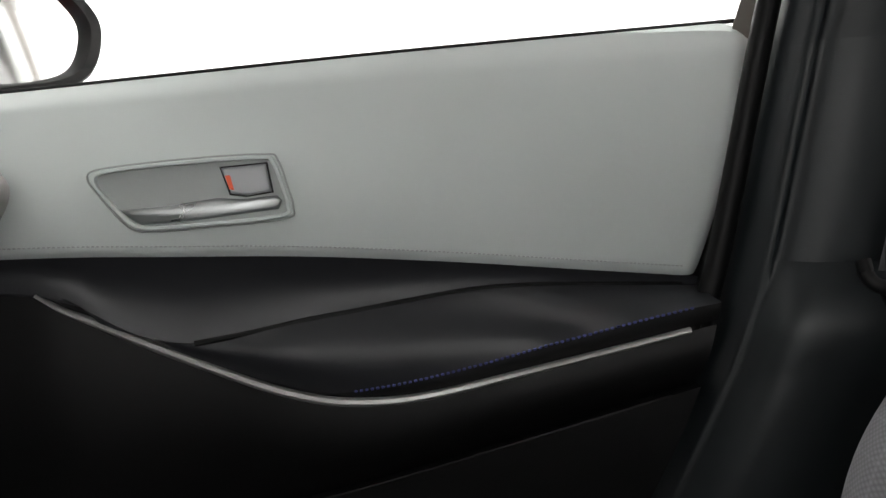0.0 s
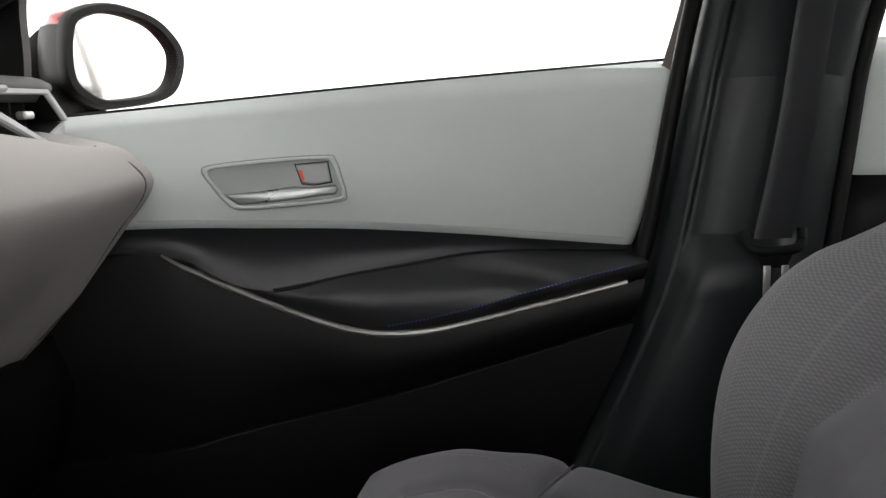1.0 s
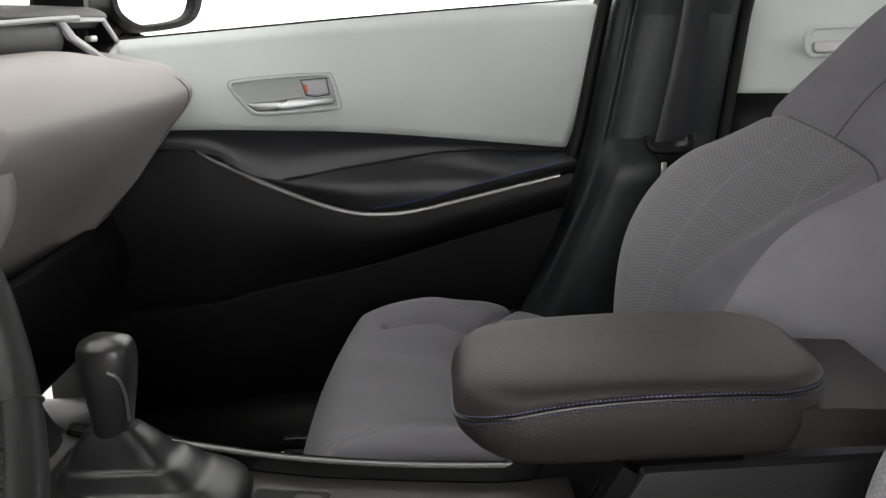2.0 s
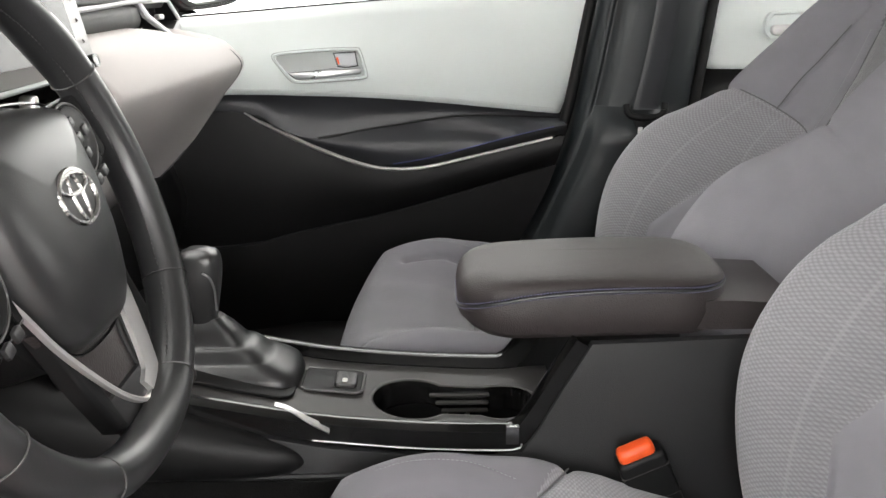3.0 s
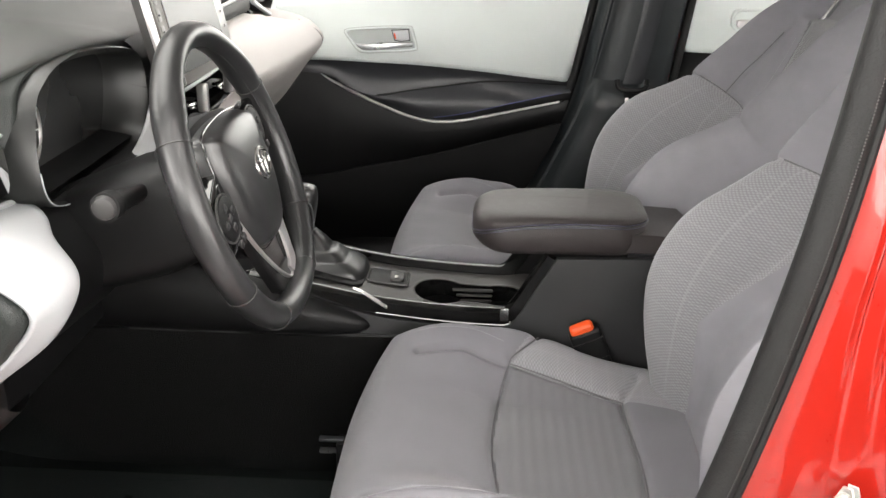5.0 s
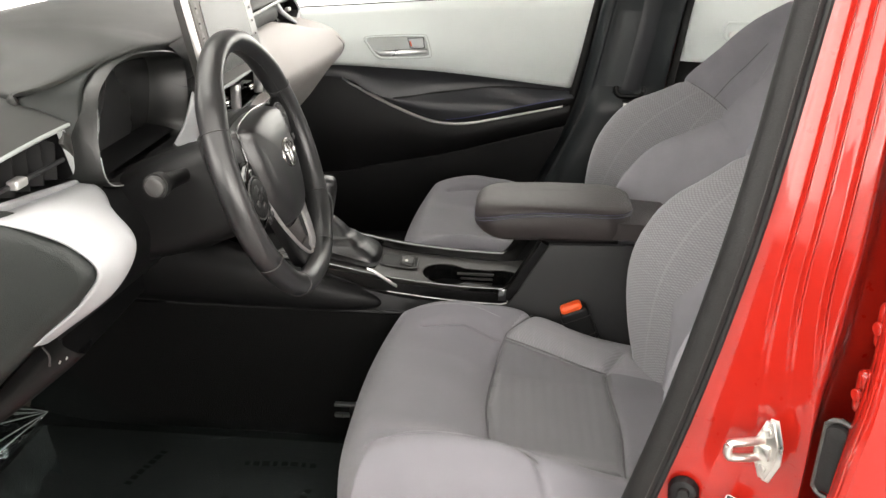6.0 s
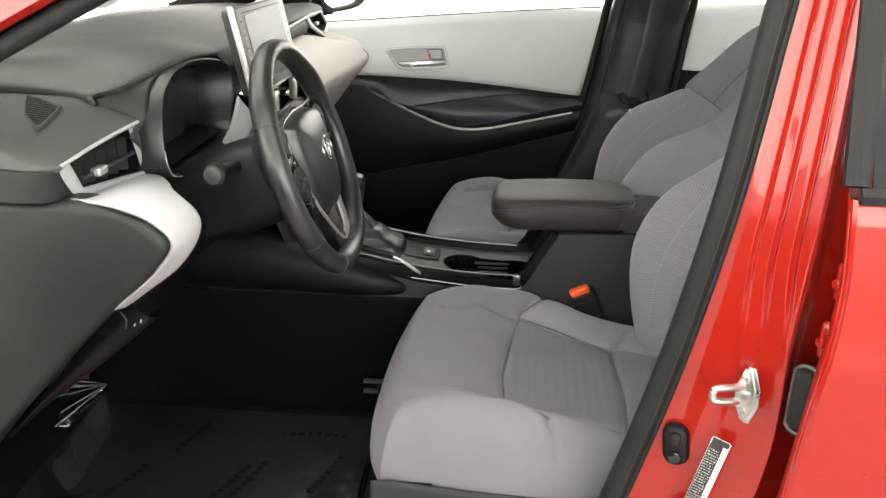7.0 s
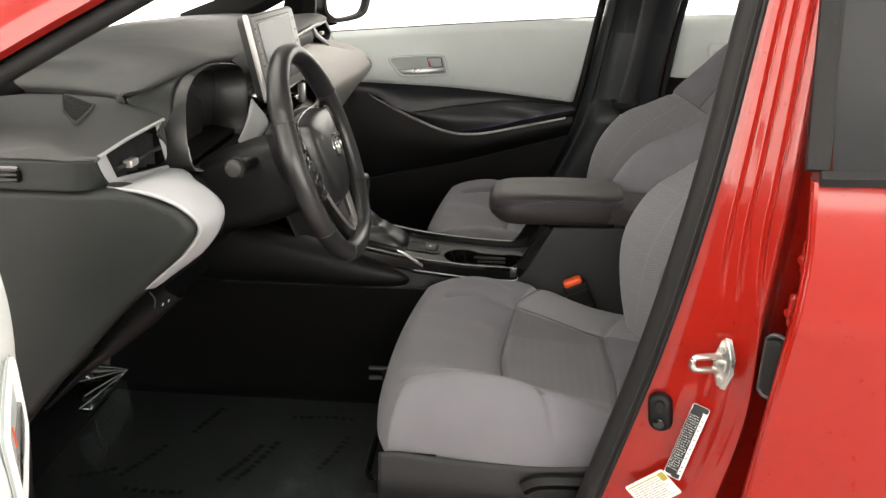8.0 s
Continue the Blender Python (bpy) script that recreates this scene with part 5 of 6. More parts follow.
# Pale tube along the lip, painting its edge highlight.
part("lip_highlight", tube([(-0.5485, -0.682, 0.9465), (-0.548, -0.60, 0.9505), (-0.548, -0.52, 0.9520), (-0.549, -0.447, 0.9510)], 0.0026, 30, 8), M_CUP, dash)
# small loudspeaker grille in the shoulder
gm = facing((-0.636, -0.552, 0.9832), (0.99, 0.0, -0.10), (0.0, 1, 0.07))
tri = [(-0.052, 0.066), (-0.042, 0.074), (0.010, 0.040), (0.020, 0.028), (0.037, -0.078), (0.031, -0.088), (-0.006, -0.038), (-0.014, -0.024)]
o2 = [(0.86 * p[0], 0.74 * p[1]) for p in spline([(*p, 0) for p in tri], 60, True)]
gr = part("grille_rim", ring_plate(o2, [(a * 0.90 - 0.001, b * 0.90) for a, b in o2], 0.0042, gm), M_DASH, dash)
part("grille_bed", prism([(a * 0.92, b * 0.92) for a, b in o2], 0.0030, gm, 0), M_PRINT, gr)
for k in range(15):
    yy = -0.054 + 0.0084 * k
    xs = [a * 0.88 for a, b in o2 if abs(b * 0.88 - yy) < 0.006]
    if len(xs) > 1 and max(xs) - min(xs) > 0.006:
        part("grille_slat", box((max(xs) - min(xs), 0.0016, 0.0012), (0, 0, 0), 0.0004, 1, gm @ pose((max(xs) + min(xs)) / 2, yy, 0.0031)), M_KNEE, gr)
# end face towards the door
bm = loft([[(-1.0, -0.690, z), (-0.80, -0.690, z), (-0.66, -0.690, z), (-0.575, -0.688, z), (-0.553, -0.680 + w, z)] for z, w in ((0.942, 0.0), (0.925, 0.010), (0.908, 0.024), (0.900, 0.034))], 24, 10)
thicken(part("end_band", bm, M_KNEE, dash, "dark grey end band with side demister slot"), 0.003)
slot = part("side_vent", prism(rounded(0.075, 0.024, 0.008, 3), 0.003, facing((-0.690, -0.6895, 0.921), (1, 0, 0), (0, 0, 1)), 0.001), M_GLOSS, dash, "small side demister vent")
for k in range(3):
    part("slot_bar", box((0.062, 0.003, 0.003), (-0.690, -0.6935, 0.914 + 0.007 * k), 0.0008, 1), M_DASH, slot)
cap = [(-0.99, 0.899), (-0.70, 0.899), (-0.575, 0.900), (-0.535, 0.902), (-0.489, 0.896), (-0.450, 0.880), (-0.428, 0.857), (-0.427, 0.842), (-0.450, 0.808), (-0.492, 0.770), (-0.56, 0.700), (-0.664, 0.586), (-0.735, 0.50), (-0.80, 0.44), (-0.99, 0.44)]
part("end_cap", prism(cap, 0.045, facing((0, -0.640, 0), (1, 0, 0), (0, 0, 1)), 0.014, 4), M_KNEE, dash, "dark green-grey end panel")
left = [(-0.548, -0.668, 0.903), (-0.489, -0.684, 0.901), (-0.445, -0.680, 0.882), (-0.422, -0.672, 0.848), (-0.448, -0.674, 0.808), (-0.490, -0.677, 0.770), (-0.505, -0.677, 0.758)]
mid = [(-0.554, -0.640, 0.893), (-0.484, -0.632, 0.905), (-0.426, -0.628, 0.881), (-0.409, -0.626, 0.848), (-0.430, -0.634, 0.806), (-0.482, -0.650, 0.765), (-0.500, -0.655, 0.752)]
right = [(-0.554, -0.56, 0.884), (-0.492, -0.572, 0.896), (-0.440, -0.580, 0.880), (-0.418, -0.585, 0.850), (-0.446, -0.60, 0.800), (-0.497, -0.62, 0.756), (-0.512, -0.628, 0.745)]
deep = [(-0.554, -0.41, 0.866), (-0.520, -0.44, 0.866), (-0.497, -0.47, 0.856), (-0.488, -0.50, 0.832), (-0.510, -0.53, 0.785), (-0.545, -0.57, 0.735), (-0.555, -0.58, 0.725)]
thicken(part("sweep_trim", loft([left, mid, right, deep], 60, 24), M_TRIM, dash, "pale silver boomerang trim round the vent and knee panel"), 0.004)


# air vent by the door, in its pale surround
def corners(points, n=14):
    """Points along a closed outline with straight sides."""
    out = []
    for a, b in zip(points, points[1:] + points[:1]):
        out += [tuple(np.array(a) + (np.array(b) - np.array(a)) * k / n) for k in range(n)]
    return out


vm = Matrix.Translation((-0.563, 0, 0)) @ Matrix(((0, 0, 1, 0), (1, 0, 0, 0), (0, 1, 0, 0), (0, 0, 0, 1)))
v_out = corners([(-0.684, 0.9445), (-0.642, 0.890), (-0.408, 0.863), (-0.447, 0.946)])
v_in = corners([(-0.648, 0.9450), (-0.617, 0.901), (-0.432, 0.874), (-0.465, 0.9455)])
dv = part("vent_frame", ring_plate(v_out, v_in, 0.010, vm), M_TRIM, dash, "pale silver surround of the outer air vent")
part("vent_duct", grid([[vm @ Vector((-0.54 + (a + 0.54) * k, 0.92 + (b - 0.92) * k, d)) for a, b in v_in] for k, d in ((1.0, 0.006), (0.95, -0.045), (0.05, -0.046))], True), M_BLACK, dv, "black vent duct")
for k in range(5):
    f = (k + 0.5) / 5
    part("vane", box((0.026, 0.0026, 0.052), (0, 0, 0), 0.001, 1, Matrix.Translation((-0.574, -0.622 + 0.170 * f, 0.921 - 0.012 * f)) @ pose(0, 0, 0, -22, 0, 22)), M_BLACK, dv)
part("vane_bar", tube([(-0.553, -0.625, 0.915), (-0.551, -0.55, 0.913), (-0.553, -0.465, 0.910)], 0.0032, 20, 8), M_BOX, dv)
tab = part("vent_tab", box((0.014, 0.026, 0.011), (-0.548, -0.585, 0.916), 0.003, 3), M_SILVER, dv, "small silver vent tab")
part("right_cheek", prism(corners([(-0.463, 0.930), (-0.456, 0.945), (-0.440, 0.935), (-0.436, 0.905)], 2), 0.006, vm @ pose(0, 0, 0.006), 0.002), M_DASH, dv)
# kite-shaped vent by the passenger
pm = Matrix.Translation((-0.549, 0, 0)) @ Matrix(((0, -0.42, 1, 0.42 * 0.9965), (1, 0, 0, 0), (0, 1, 0, 0), (0, 0, 0, 1)))
k_out = corners([(0.592, 0.9985), (0.772, 0.9965), (0.789, 0.952), (0.700, 0.927), (0.606, 0.968)], 10)
k_in = corners([(0.617, 0.989), (0.760, 0.989), (0.773, 0.957), (0.700, 0.939), (0.626, 0.974)], 10)
pv = part("vent_frame", ring_plate(k_out, k_in, 0.009, pm), M_TRIM, dash, "pale silver kite-shaped vent surround")
part("vent_duct", grid([[pm @ Vector((0.705 + (a - 0.705) * k, 0.965 + (b - 0.965) * k, d)) for a, b in k_in] for k, d in ((1.0, 0.004), (0.95, -0.035), (0.05, -0.036))], True), M_BLACK, pv, "black vent duct")
for k in range(3):
    part("vane", box((0.016, 0.0022, 0.036), (-0.566, 0.672 + 0.036 * k, 0.968), 0.0008, 1), M_BOX, pv)
part("vent_tab", box((0.012, 0.024, 0.009), (-0.540, 0.705, 0.966), 0.003, 3), M_SILVER, pv, "small silver vent tab")
part("accent_line", tube([(-0.538, 0.19, 0.986), (-0.536, 0.40, 0.990), (-0.536, 0.55, 0.994), (-0.538, 0.66, 0.9955)], 0.0036, 40, 8), M_TRIM, dash, "thin silver accent line")
thicken(part("vent_band", loft([[(-0.552, y, 0.992), (-0.540, y, 0.982), (-0.540, y, 0.958), (-0.556, y, 0.945)] for y in (0.17, 0.4, 0.60)], 8, 10), M_DASH, dash, "dark grey band under the accent line"), 0.003)
PADP = [(-0.555, 0.957), (-0.505, 0.953), (-0.450, 0.938), (-0.410, 0.908), (-0.400, 0.882), (-0.434, 0.838), (-0.508, 0.770), (-0.575, 0.705), (-0.65, 0.640)]


def pad_section(y, dx, squash=1.0):
    return [(-0.56 + (x + 0.56) * squash + dx, y, 0.86 + (z - 0.86) * (0.6 + 0.4 * squash)) for x, z in PADP]


bm = loft([pad_section(0.16, -0.035), pad_section(0.30, -0.015), pad_section(0.46, 0.0), pad_section(0.60, 0.004), pad_section(0.70, -0.002), pad_section(0.745, -0.018, 0.85), pad_section(0.764, -0.03, 0.55)], 50, 50)


def dip(x, y):
    """The hollow in the pad round the tip of the vent."""
    return 0.027 * math.exp(-((y - 0.655) / 0.062) ** 2) * max(0.0, min(1.0, (-0.43 - x) / 0.06))


for v in bm.verts:
    v.co.z -= dip(v.co.x, v.co.y)
thicken(part("passenger_pad", bm, M_PAD, dash, "warm pale grey soft dash pad"), 0.004)
part("pad_seam", tube([(x, y, z - dip(x, y)) for x, y, z in pad_section(0.655, 0.0034)[2:8]], 0.0016, 50, 6), M_SEAM, dash)
thicken(part("glovebox", loft([[(-0.555, y, 0.70), (-0.54, y, 0.62), (-0.60, y, 0.50), (-0.75, y, 0.44)] for y in (0.14, 0.4, 0.755)], 16, 16), M_BLACK, dash, "black glovebox panel"), 0.004)
thicken(part("knee_panel", loft([[(-0.53, y, 0.86), (-0.50 + d, y, 0.79), (-0.545 + d, y, 0.71), (-0.66, y, 0.61), (-0.84, y, 0.54)] for y, d in ((-0.60, -0.02), (-0.5, 0.0), (-0.3, 0.03), (-0.12, 0.02), (-0.07, 0.0))], 24, 24), M_BLACK, dash, "black knee panel"), 0.004)
rel = part("hood_release", loft([[(x, -0.640, z), (x + w * 0.5, -0.646, z - w * 0.45), (x + w, -0.632, z - w * 0.9), (x + w * 0.8, -0.60, z - w * 0.8)] for x, z, w in ((-0.500, 0.756, 0.030), (-0.530, 0.728, 0.030), (-0.58, 0.674, 0.024), (-0.645, 0.602, 0.012), (-0.70, 0.538, 0.004))], 16, 30), M_BLACK, dash, "black lower edge with bonnet release")
# Thin grey curve painted for a glint on the release edge.
part("release_glint", tube([(-0.512, -0.6475, 0.742), (-0.505, -0.6485, 0.732), (-0.507, -0.6475, 0.718)], 0.0012, 16, 6), M_CONSOLE, rel)
for k in range(2):
    part("release_symbol", box((0.002, 0.0012, 0.005), (-0.494 + 0.009 * k, -0.6475, 0.724 + 0.006 * k), 0.0004, 1, pose(0, 0, 0, 0, 25, 0)), M_CUP, rel)
# Hidden filler boxes, added to stop light leaking through the dash.
part("dash_light_block", box((0.36, 1.14, 0.38), (-0.80, 0.165, 0.755), 0.01, 2), M_BLACK, dash, "black filler box that stops light inside the dash")
part("centre_backing", box((0.02, 0.29, 0.30), (-0.585, 0.085, 0.85), 0.004, 2), M_BLACK, dash)
part("centre_face", loft([[(-0.575, y, 1.0), (-0.545, y, 0.985), (-0.535, y, 0.95), (-0.54, y, 0.92)] for y in (-0.066, 0.0, 0.22)], 10, 10), M_BLACK, dash)

thicken(part("hood_cheek", loft([[(-0.604, -0.458, 0.984), (-0.590, -0.435, 0.990), (-0.570, -0.395, 1.000), (-0.548, -0.34, 1.008)], [(-0.600, -0.452, 0.955), (-0.584, -0.440, 0.960), (-0.566, -0.425, 0.970), (-0.548, -0.40, 0.985)], [(-0.600, -0.446, 0.90), (-0.585, -0.440, 0.90), (-0.565, -0.434, 0.905), (-0.545, -0.430, 0.91)]], 12, 16), M_KNEE, dash, "dark grey cheek beside the dials"), 0.003)

# dials in their hood
RIM = [(-0.402, 0.975), (-0.372, 0.994), (-0.330, 1.006), (-0.255, 1.010), (-0.150, 0.997), (-0.092, 0.980), (-0.080, 0.945), (-0.095, 0.895), (-0.125, 0.862), (-0.210, 0.846), (-0.330, 0.848), (-0.420, 0.866), (-0.428, 0.920)]
rim = spline([(0, y, z) for y, z in RIM], 72, True)


def rim_ring(x, k, lean=0.0):
    c = np.array((0, -0.25, 0.925))
    return [(x - lean * (p[2] - 0.925), *(c + (p - c) * k)[1:]) for p in rim]


cluster = part("dial_hood", grid([rim_ring(-0.60, 1.03), rim_ring(-0.55, 1.03, 0.05), rim_ring(-0.528, 1.018, 0.1), rim_ring(-0.522, 1.0, 0.1), rim_ring(-0.530, 0.965, 0.1), rim_ring(-0.585, 0.93), rim_ring(-0.60, 0.92)], True), M_DIAL, dash, "charcoal hood round the dials")
# Pale line on part of the rim only, a painted edge highlight.
part("rim_highlight", tube([(x + 0.0005, y, z) for x, y, z in rim_ring(-0.5215, 1.004, 0.1)[44:66]], 0.0009, 60, 6), M_CUP, cluster)
part("dial_screen", grid([rim_ring(-0.582, 0.94), rim_ring(-0.586, 0.5), rim_ring(-0.587, 0.05)], True, True), M_SCREEN, cluster, "dark dial glass")
dm = facing((-0.582, -0.345, 0.925), (0, 1, 0), (0, 0, 1))
part("dial_ring", tube([dm @ Vector((0.050 * math.cos(t), 0.050 * math.sin(t), 0)) for t in np.linspace(0, 2 * math.pi, 24)[:-1]], 0.003, 72, 8, True), M_SILVER, cluster, "silver dial ring")
for k in range(9):
    t = radians(225 - 33 * k)
    part("dial_mark", box((0.006, 0.0016, 0.001), (0, 0, 0), 0, 1, dm @ pose(0.041 * math.cos(t), 0.041 * math.sin(t), 0.001, 0, 0, math.degrees(t))), M_PAPER, cluster)
part("dial_shelf", loft([[(-0.535, y, 0.868), (-0.56, y, 0.872), (-0.588, y, 0.876)] for y in (-0.41, -0.25, -0.12)], 8, 12), M_BLACK, cluster)
# centre stack
screen = thing("display", "upright touch screen with silver edge and side buttons", "display", (-0.488, CY, 0.93))
sm = facing((-0.488, 0.052, 1.000), (0.05, 1, 0), (-0.22, 0, 1))
part("housing", prism(rounded(0.290, 0.160, 0.012, 4), 0.020, sm @ pose(0, 0, -0.022), 0.004, 3), M_CONSOLE, screen)
part("front_plate", prism(rounded(0.275, 0.152, 0.010, 4), 0.003, sm @ pose(0.004, 0, -0.002), 0.001), M_PLATE, screen, "grey front plate under a film")
part("glass", prism(rounded(0.205, 0.122, 0.004, 3), 0.001, sm @ pose(0.002, 0.002, 0.0015), 0), M_SCREEN, screen, "dark reflecting glass")
part("top_line", box((0.22, 0.0016, 0.0006), (0, 0, 0), 0, 1, sm @ pose(0.0, 0.068, 0.0012)), M_INK, screen)
part("silver_edge", prism(rounded(0.014, 0.168, 0.005, 4), 0.007, sm @ pose(-0.147, 0, -0.006), 0.003, 3), M_SILVER, screen, "satin silver side bar")
for sx in (-0.122, 0.126):
    for k in range(5):
        bw = 0.012 if sx < 0 else 0.004
        part("button", prism(rounded(bw, 0.019 if sx < 0 else 0.005, bw * 0.24, 3), 0.0009, sm @ pose(sx, 0.054 - 0.024 * k, 0.001), 0.0004), M_PLATE, screen)
        part("button_mark", prism(rounded(bw * 0.55, 0.003, 0.0008, 2), 0.0003, sm @ pose(sx, 0.054 - 0.024 * k, 0.0019), 0), M_INK, screen)
    part("knob", tube([sm @ Vector((sx, -0.066, 0)), sm @ Vector((sx, -0.066, 0.009))], 0.008, 4, 20, smooth=False), M_GLOSS, screen, "black volume knob")
    part("knob_ring", tube([sm @ Vector((sx + 0.007 * math.cos(t), -0.066 + 0.007 * math.sin(t), 0.009)) for t in np.linspace(0, 2 * math.pi, 17)[:-1]], 0.0010, 40, 6, True), M_CUP, screen)
stack = part("vent_recess", loft([[(-0.545, y, 0.935), (-0.50, y, 0.925), (-0.49, y, 0.918), (-0.53, y, 0.905), (-0.53, y, 0.880), (-0.475, y, 0.868), (-0.468, y, 0.860)] for y in (-0.09, 0.05, 0.20)], 24, 10), M_GLOSS, dash, "gloss black centre vents")
for y in (-0.03, 0.12):
    part("vent_vane", box((0.020, 0.10, 0.004), (-0.495, y, 0.892), 0.0015, 2), M_CONSOLE, stack)
    part("vent_tab", box((0.020, 0.014, 0.012), (-0.476, y - 0.008, 0.894), 0.004, 2), M_CHROME, stack)
    part("vent_post", box((0.018, 0.012, 0.046), (-0.474, y + 0.052, 0.893), 0.004, 2), M_SILVER, stack)
part("silver_rail", tube([(-0.474, -0.09, 0.922), (-0.47, 0.05, 0.924), (-0.474, 0.21, 0.926)], 0.003, 20, 8), M_CUP, dash)
thicken(part("centre_trim", loft([[(-0.475, -0.07, 0.862), (-0.464, -0.07, 0.848), (-0.474, -0.07, 0.822), (-0.50, -0.07, 0.80)], [(-0.470, 0.05, 0.862), (-0.452, 0.05, 0.845), (-0.458, 0.05, 0.80), (-0.49, 0.05, 0.76)], [(-0.470, 0.20, 0.875), (-0.445, 0.20, 0.855), (-0.452, 0.20, 0.81), (-0.49, 0.20, 0.75)]], 16, 16), M_PAD, dash, "pale grey trim below the vents"), 0.004)
thicken(part("driver_trim", loft([[(-0.53, -0.20, 0.835), (-0.520, -0.20, 0.828), (-0.53, -0.20, 0.818)], [(-0.515, -0.14, 0.875), (-0.495, -0.14, 0.85), (-0.510, -0.14, 0.832)], [(-0.51, -0.095, 0.925), (-0.480, -0.095, 0.88), (-0.50, -0.095, 0.842)]], 16, 16), M_TRIM, dash, "pale trim beside the dials"), 0.004)
thicken(part("lower_centre", loft([[(-0.50, y, 0.765), (-0.455 - d, y, 0.74), (-0.43 - d, y, 0.68), (-0.40 - d, y, 0.62), (-0.36, y, 0.57)] for y, d in ((-0.075, 0.03), (-0.02, 0.0), (0.05, 0.0), (0.12, 0.0), (0.165, 0.03))], 20, 20), M_BLACK, dash, "black lower centre stack"), 0.004)

# ---- steering wheel ----
WM = Matrix(((0, -0.326, 0.9454, -0.324), (1, 0, 0, -0.322), (0, 0.9454, 0.326, 0.875), (0, 0, 0, 1)))
wheel = thing("steering_wheel", "black leather steering wheel with silver spoke trim", "steering wheel", (-0.322, -0.31, 0.875))
R, N = 0.1755, 128
rows = []
for i in range(N + 1):
    t = 2 * math.pi * i / N
    bump = sum(math.exp(-((math.degrees(t) - a + 180) % 360 - 180) ** 2 / 90) for a in (40, 140)) * 0.0016
    rr, rz = 0.0158 + bump, 0.0178 + bump
    flat = 0.006 * math.exp(-(((math.degrees(t) - 270 + 180) % 360 - 180) / 22) ** 2)
    row = []
    for j in range(20):
        q = 2 * math.pi * j / 20
        r = R - flat + rr * math.cos(q)
        row.append(WM @ Vector((r * math.cos(t), r * math.sin(t), rz * math.sin(q))))
    rows.append(row)
bm = grid(rows, True)
bmesh.ops.remove_doubles(bm, verts=bm.verts, dist=1e-6)
part("rim", bm, M_LEATHER, wheel, "black leather rim")
for a in (28, 152, 212, 328, 243, 297):
    t = radians(a)
    path = [WM @ Vector(((R + 0.0166 * math.cos(q)) * math.cos(t), (R + 0.0166 * math.cos(q)) * math.sin(t), 0.0186 * math.sin(q))) for q in np.linspace(0, 2 * math.pi, 13)[:-1]]
    part("rim_seam", tube(path, 0.0008, 48, 6, True), M_CONSOLE, wheel)
for a0, a1 in ((-30, 62), (118, 210), (62, 118), (215, 240), (300, 325)):
    path = [WM @ Vector(((R - 0.0162) * math.cos(radians(a)), (R - 0.0162) * math.sin(radians(a)), 0.004)) for a in np.linspace(a0, a1, 12)]
    part("rim_stitching", stitches(path, WM.to_3x3() @ Vector((0, 0, 1)), max(6, abs(a1 - a0) // 3 * 2), 0.0030, 0.0007, 0.0), M_CONSOLE, wheel)
hub = [(a * 1.08 + 0.016, b * 1.06) for a, b in ((-0.076, 0.050), (-0.066, 0.064), (0.0, 0.070), (0.066, 0.064), (0.076, 0.050), (0.078, 0.010), (0.066, -0.040), (0.040, -0.078), (0.0, -0.086), (-0.040, -0.078), (-0.066, -0.040), (-0.078, 0.010))]
part("airbag_cover", pillow(hub, 0.030, WM @ pose(0, 0, -0.008), 96, 14, 2.6, 0.02), M_LEATHER, wheel, "black grained airbag cover")
part("cover_line", tube([WM @ Vector((a * 1.035, b * 1.035, -0.006)) for a, b in hub], 0.0012, 96, 6, True), M_GLOSS, wheel)
part("hub_back", pillow([(a * 1.10, b * 1.08) for a, b in hub], 0.012, WM @ pose(0, 0, -0.026), 72, 6, 3.5, 0.035), M_BLACK, wheel)
EX = 0.024
ring = [WM @ Vector((EX + 0.027 * math.cos(t), 0.004 + 0.0185 * math.sin(t), 0.0215)) for t in np.linspace(0, 2 * math.pi, 25)[:-1]]
emblem = part("emblem", tube(ring, 0.0023, 72, 8, True), M_BADGE, wheel, "oval chrome badge")
part("badge_oval", tube([WM @ Vector((EX + 0.008 * math.cos(t), 0.003 + 0.0175 * math.sin(t), 0.0218)) for t in np.linspace(0, 2 * math.pi, 17)[:-1]], 0.0019, 48, 8, True), M_BADGE, emblem)
part("badge_bar", tube([WM @ Vector((EX + 0.0208 * math.cos(t), 0.013 + 0.007 * math.sin(t), 0.0218)) for t in np.linspace(0, 2 * math.pi, 17)[:-1]], 0.0018, 48, 8, True), M_BADGE, emblem)
WS = WM @ pose(0, 0, 0, 0, 0, 15)
